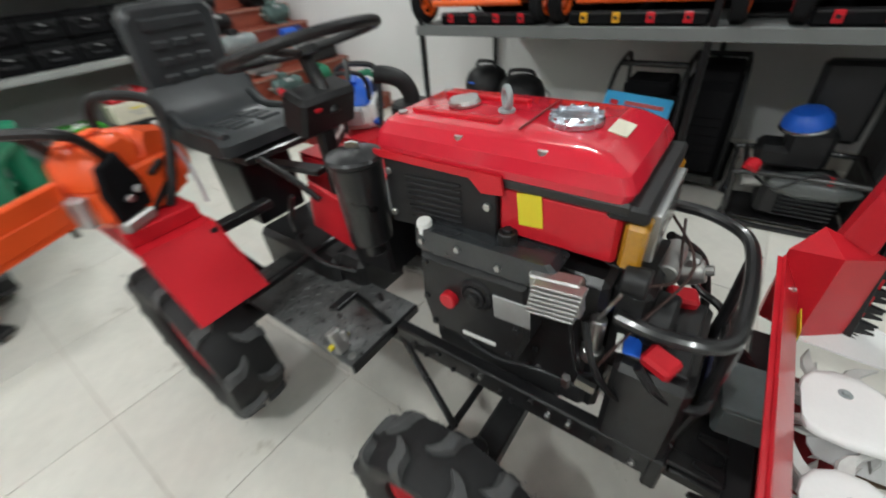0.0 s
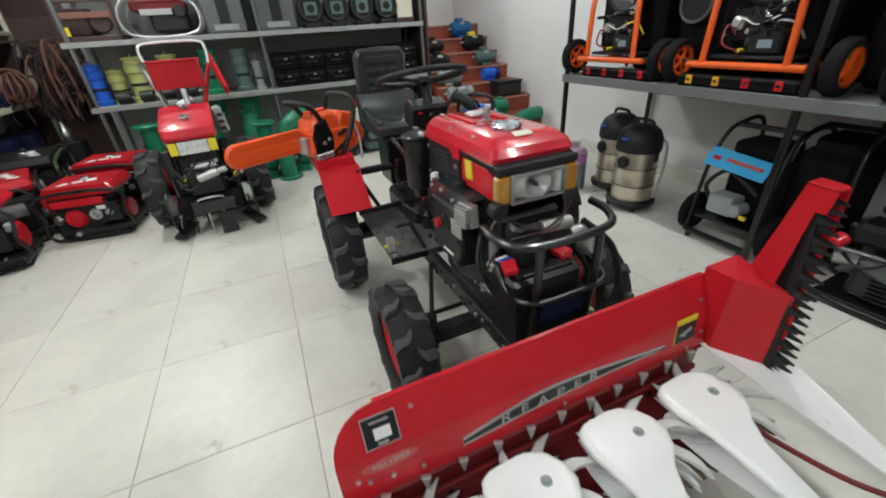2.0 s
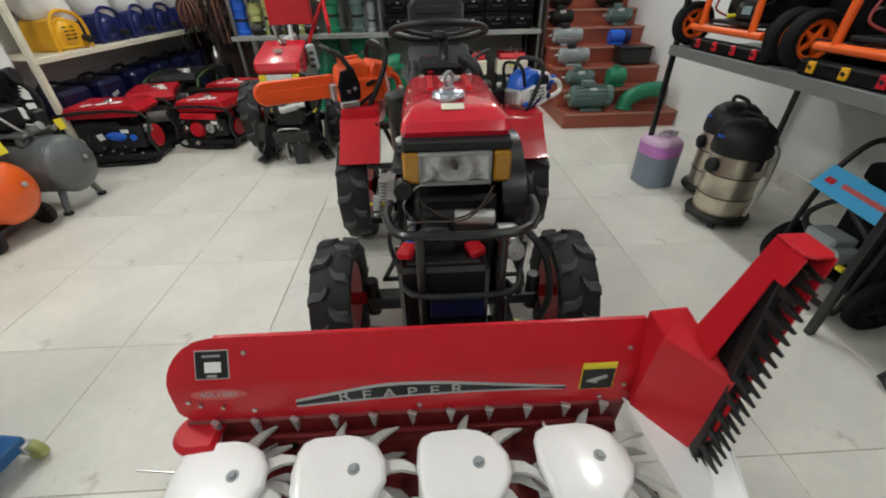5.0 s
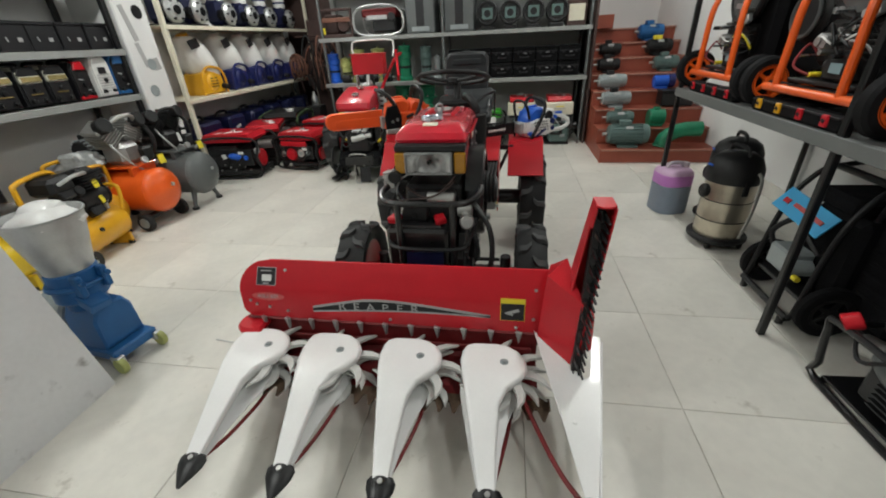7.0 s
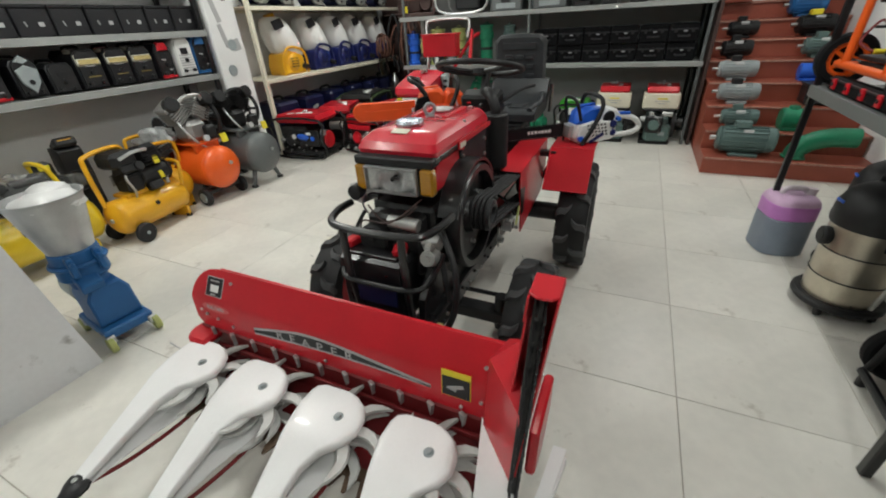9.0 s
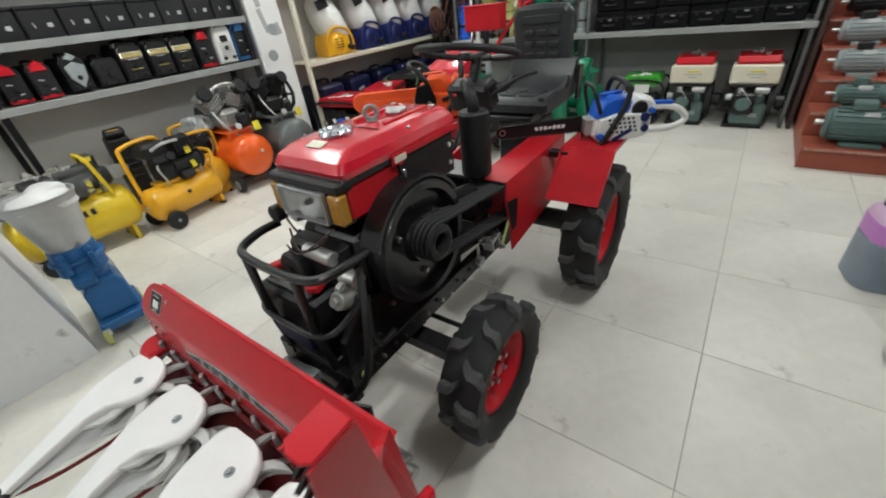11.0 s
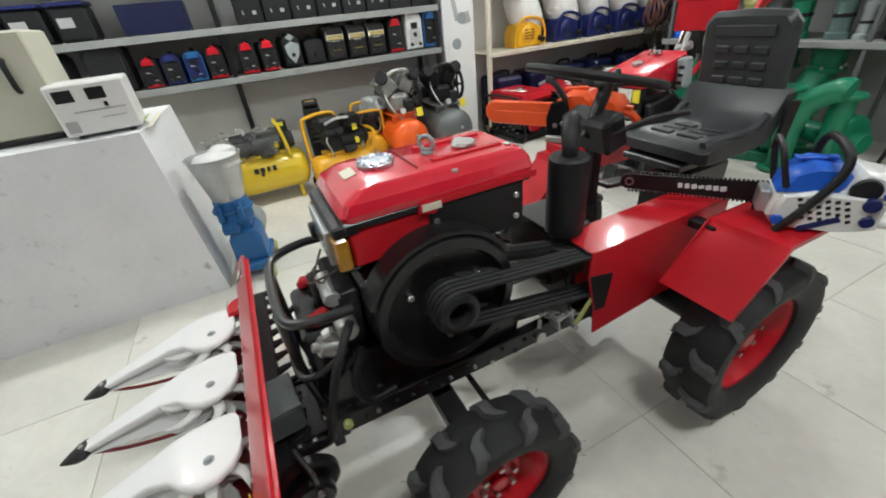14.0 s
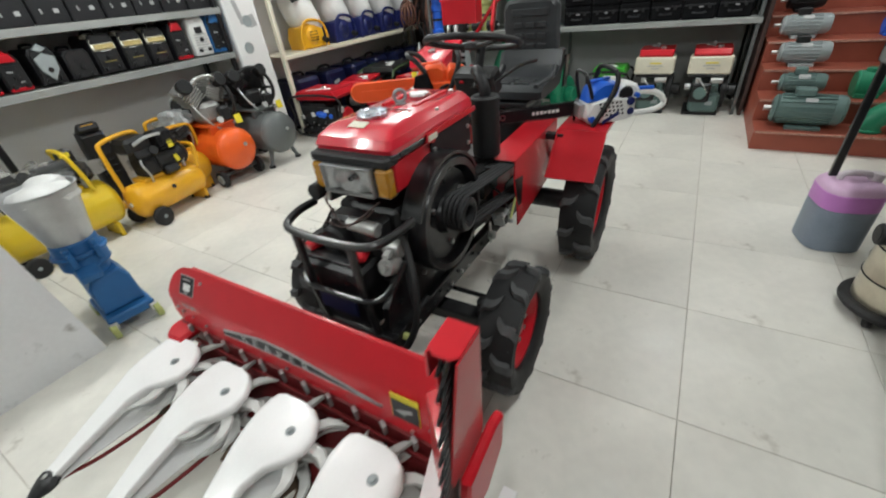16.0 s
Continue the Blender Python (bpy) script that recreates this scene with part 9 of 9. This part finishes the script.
part("grip", S().tube([(0, -0.05, 0.285), (0, -0.04, 0.315), (0, 0.04, 0.315), (0, 0.06, 0.285)], 0.013, 8), CLOUDY, j)
part("screw_cap", S().cyl((0.0, 0.07, 0.285), (0.0, 0.075, 0.32), 0.024, seg=16), CLOUDY, j)


def vacuum(m):
    t = thing("vacuum_cleaner", "steel drum vacuum cleaner with black lid", "vacuum cleaner", m, "drum vacuums")
    part("base", S().cyl((0, 0, 0.045), (0, 0, 0.085), 0.205, seg=32), MATTE, t)
    for k in range(4):
        a = math.pi / 4 + k * math.pi / 2
        part("castor", S().cyl((0.17 * math.cos(a), 0.17 * math.sin(a) - 0.012, 0.024), (0.17 * math.cos(a), 0.17 * math.sin(a) + 0.012, 0.024), 0.024, seg=14), MATTE, t)
    part("drum", S().lathe([(0.165, 0.085), (0.168, 0.20), (0.170, 0.205), (0.168, 0.21), (0.168, 0.34), (0.170, 0.345), (0.168, 0.35), (0.166, 0.475)], Matrix(), 36), STAINL, t, "brushed steel drum")
    part("seam", S().ring(pose(0, 0, 0.205), 0.169, 0.004, 36, 6), IRON, t)
    part("seam", S().ring(pose(0, 0, 0.345), 0.169, 0.004, 36, 6), IRON, t)
    part("lid", S().lathe([(0.178, 0.47), (0.182, 0.49), (0.178, 0.56), (0.150, 0.62), (0.10, 0.655), (0.0, 0.665)], Matrix(), 34), MATTE, t, "black domed lid")
    part("handle", S().tube([(-0.10, 0, 0.63), (-0.08, 0, 0.69), (0.08, 0, 0.69), (0.10, 0, 0.63)], 0.013, 8), MATTE, t)
    part("switch", S().box((-0.02, -0.165, 0.565), (0.06, 0.012, 0.035), (32, 0, 0), bev=0.004), BLUEB, t, "bright blue badge")
    part("inlet", S().cyl((0.0, -0.15, 0.40), (0.0, -0.20, 0.40), 0.046, seg=20).cyl((0, -0.20, 0.40), (0, -0.204, 0.40), 0.032, seg=18), MATTE, t)
    part("clip", S().box((0.178, 0, 0.45), (0.014, 0.04, 0.09), bev=0.004), MATTE, t)
    part("clip", S().box((-0.178, 0, 0.45), (0.014, 0.04, 0.09), bev=0.004), MATTE, t)
    part("push_bar", S().tube([(0.17, 0.06, 0.10), (0.205, 0.07, 0.30), (0.205, 0.07, 0.50), (0.18, 0.05, 0.56)], 0.011, 8), STEEL, t)
    return t


vacuum(pose(-1.38, 2.65, 0, 0, 0, -8) @ Matrix.Diagonal((0.84, 0.84, 0.92, 1)))
vacuum(pose(-1.03, 2.48, 0, 0, 0, 6) @ Matrix.Diagonal((0.84, 0.84, 0.92, 1)))

# washer with light blue banner under the rack
w = thing("pressure_washer", "black wheeled pressure washer with light blue sign", "pressure washer", pose(-0.315, 2.47, 0) @ Matrix.Diagonal((0.82, 1, 0.97, 1)))
for sx in (-1, 1):
    part("side_frame", S().tube([(sx * 0.24, -0.06, 0.05), (sx * 0.24, -0.04, 0.10), (sx * 0.23, 0.0, 0.45), (sx * 0.22, 0.06, 0.62), (sx * 0.21, 0.16, 0.70), (sx * 0.22, 0.42, 0.66), (sx * 0.24, 0.46, 0.10)], 0.0135, 8), MATTE, w)
    big_wheel(w, (sx * 0.29, 0.06, 0.130), 0.130, 0.06, MATTE)
part("top_bar", S().cyl((-0.21, 0.16, 0.70), (0.21, 0.16, 0.70), 0.016, seg=10), BLACK, w)
part("foot_bar", S().cyl((-0.24, -0.06, 0.05), (0.24, -0.06, 0.05), 0.016, seg=10).cyl((-0.2, -0.06, 0.0), (-0.2, -0.06, 0.05), 0.018, seg=10).cyl((0.2, -0.06, 0.0), (0.2, -0.06, 0.05), 0.018, seg=10), BLACK, w)
sg = part("sign", S().box((-0.02, -0.02, 0.525), (0.42, 0.008, 0.115), (-35, 4, 0), bev=0.002), CYAN, w, "light blue sign with faded red print")
part("print_bar", S().box((0.03, -0.027, 0.528), (0.24, 0.006, 0.020), (-35, 4, 0), bev=0.0005), BADGE, sg)
part("print_bar", S().box((-0.16, -0.027, 0.535), (0.05, 0.006, 0.025), (-35, 4, 0), bev=0.0005), RED, sg)
part("deck", S().box((0, 0.20, 0.14), (0.44, 0.44, 0.02), bev=0.004), BLACK, w)
part("engine", S().box((0.04, 0.22, 0.34), (0.38, 0.26, 0.42), bev=0.03), SHADE, w)
part("tank", S().box((0.0, 0.20, 0.585), (0.30, 0.24, 0.08), bev=0.03), SHADE, w)
part("pump", S().box((-0.05, 0.02, 0.26), (0.18, 0.12, 0.12), bev=0.012).cyl((0.06, -0.04, 0.25), (0.06, 0.06, 0.25), 0.04, seg=16), GREYM, w)
part("fitting", S().cyl((0.10, -0.02, 0.22), (0.14, -0.02, 0.22), 0.014, seg=12), YLAB, w)
part("hose", S().tube([(-0.14, 0.0, 0.26), (-0.18, -0.03, 0.36), (-0.10, 0.02, 0.46), (0.05, 0.0, 0.42), (0.14, 0.02, 0.36)], 0.014, 8), MATTE, w)

w = thing("pressure_washer", "black boxed pressure washer with tube handle under the rack", "pressure washer", pose(-0.02, 2.78, 0) @ Matrix.Diagonal((0.78, 0.95, 0.96, 1)))
part("housing", S().box((0.0, 0.0, 0.36), (0.36, 0.34, 0.56), bev=0.05).box((0.02, -0.02, 0.66), (0.26, 0.24, 0.10), bev=0.04), SHADE, w, "dull black housing")
part("base", S().box((0.0, 0.0, 0.09), (0.38, 0.40, 0.05), bev=0.01), BLACK, w)
for sx in (-1, 1):
    part("frame_tube", S().tube([(sx * 0.19, -0.16, 0.05), (sx * 0.19, -0.18, 0.40), (sx * 0.17, -0.14, 0.68), (sx * 0.15, 0.02, 0.74)], 0.014, 8), BLACK, w)
    big_wheel(w, (sx * 0.215, 0.06, 0.12), 0.12, 0.05, MATTE)
part("grip", S().cyl((-0.15, 0.02, 0.74), (0.15, 0.02, 0.74), 0.014, seg=10), BLACK, w)
for k in range(5):
    part("louvre", S().box((0.0, -0.172, 0.24 + 0.05 * k), (0.24, 0.008, 0.016), bev=0.003), SHADE, w)

w = thing("engine_pump", "petrol engine pump in a black tube cradle with red cap", "pump", pose(0.455, 2.50, 0, 0, 0, 3) @ Matrix.Scale(0.9, 4))
for sy in (-1, 1):
    part("cradle", S().tube([(-0.26, sy * 0.17, 0.02), (0.26, sy * 0.17, 0.02), (0.29, sy * 0.17, 0.10), (0.29, sy * 0.19, 0.28), (0.24, sy * 0.19, 0.33), (-0.25, sy * 0.19, 0.33), (-0.29, sy * 0.19, 0.28), (-0.28, sy * 0.17, 0.10)], 0.015, 8, 3, True), BLACK, w)
for sx in (-1, 1):
    part("cross_bar", S().cyl((sx * 0.25, -0.17, 0.02), (sx * 0.25, 0.17, 0.02), 0.013, seg=8), BLACK, w)
    part("cross_bar", S().cyl((sx * 0.25, -0.19, 0.33), (sx * 0.25, 0.19, 0.33), 0.013, seg=8), BLACK, w)
part("tray", S().box((0, 0, 0.045), (0.50, 0.32, 0.012), bev=0.003), BLACK, w)
en = part("engine", S().box((0.02, 0.0, 0.17), (0.34, 0.26, 0.22), bev=0.03), IRON, w, "dark metal engine")
for k in range(6):
    part("fin", S().box((0.06, -0.14, 0.10 + 0.024 * k), (0.24, 0.03, 0.007), bev=0.001), SHAFT, en)
part("recoil", S().ball((0.05, -0.10, 0.26), (0.20, 0.09, 0.07), 24, 12, wob=0.15), TANKG, en, "scuffed dark grey cowl")
part("exhaust", S().cyl((-0.25, -0.08, 0.24), (-0.15, -0.06, 0.25), 0.045, seg=16), ALU, en)
part("red_cap", S().cyl((-0.24, -0.20, 0.345), (-0.22, -0.15, 0.375), 0.036, seg=18), RED, w, "red plastic cap")
part("red_knob", S().cyl((0.10, -0.20, 0.33), (0.10, -0.16, 0.34), 0.015, seg=12), RED, w, "red plastic knob")
part("air_filter", S().box((-0.14, 0.02, 0.38), (0.17, 0.20, 0.11), bev=0.03), MATTE, w)
bt = part("blue_tank", S().lathe([(0, 0.0), (0.09, 0.0), (0.105, 0.025), (0.098, 0.06), (0.07, 0.09), (0, 0.10)], pose(-0.06, -0.01, 0.53, 8, -10, 0), 28), BLUEB, w, "bright blue tank")
part("rim", S().ring(pose(-0.06, -0.01, 0.542, 8, -10, 0), 0.105, 0.010, 30, 8), CHROME, bt)
part("neck", S().box((-0.02, 0.02, 0.43), (0.20, 0.20, 0.22), bev=0.03), CASEB, w)
part("cable", S().tube([(-0.20, -0.16, 0.30), (-0.10, -0.21, 0.27), (0.02, -0.20, 0.36), (0.12, -0.16, 0.33)], 0.008, 6), MATTE, w)
part("cover_hood", S().box((0.06, 0.15, 0.62), (0.26, 0.10, 0.40), bev=0.04), CASEB, w, "tall black hood")

w = thing("machine_box", "black boxed machine in the shade below the rack", "machine", pose(0.95, 2.66, 0))
part("case", S().box((0, 0, 0.34), (0.52, 0.44, 0.62), bev=0.02), MATTE, w)
part("foot", S().box((0, 0, 0.02), (0.46, 0.38, 0.04), bev=0.004), BLACK, w)
part("vent", S().box((0, -0.222, 0.40), (0.30, 0.006, 0.16), bev=0.002), IRON, w)

# Added near-black shapes: the dimness behind the washers put into their colour.
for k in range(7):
    cv = thing("covered_machine", "near-black shape added for the shade at the rack's back", "machine", pose(-1.30 + 0.58 * k, 2.86, 0.911, 0, 0, (k * 41) % 7 - 3), "covered machines on the rack")
    part("cover", S().ball((0, 0, 0.34), (0.29, 0.12, 0.36), 20, 12, wob=0.35).box((0, 0.02, 0.22), (0.50, 0.18, 0.44), bev=0.06), SHADE, cv, "near-black fill with shade in its colour")
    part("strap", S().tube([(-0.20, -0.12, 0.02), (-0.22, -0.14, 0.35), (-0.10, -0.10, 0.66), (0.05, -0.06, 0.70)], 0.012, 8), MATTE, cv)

# ---- floor tiles ----
tile_me = S().box((0, 0, -0.005), (0.5972, 0.5972, 0.010), bev=0.0012).mesh("tile", TILE)
for i in range(-5, 10):
    for j in range(-8, 3):
        tx, ty = 0.43 - 0.3 - 0.6 * i, 1.78 + 0.3 + 0.6 * j
        if (X0 - 0.3 if ty > -1.5 else -5.6) < tx < X1 + 0.3 and Y0 - 0.3 < ty < Y1 + 0.3:
            ob = new("tile", tile_me)
            ob.parent = floor
            ob.location = (tx, ty, 0)
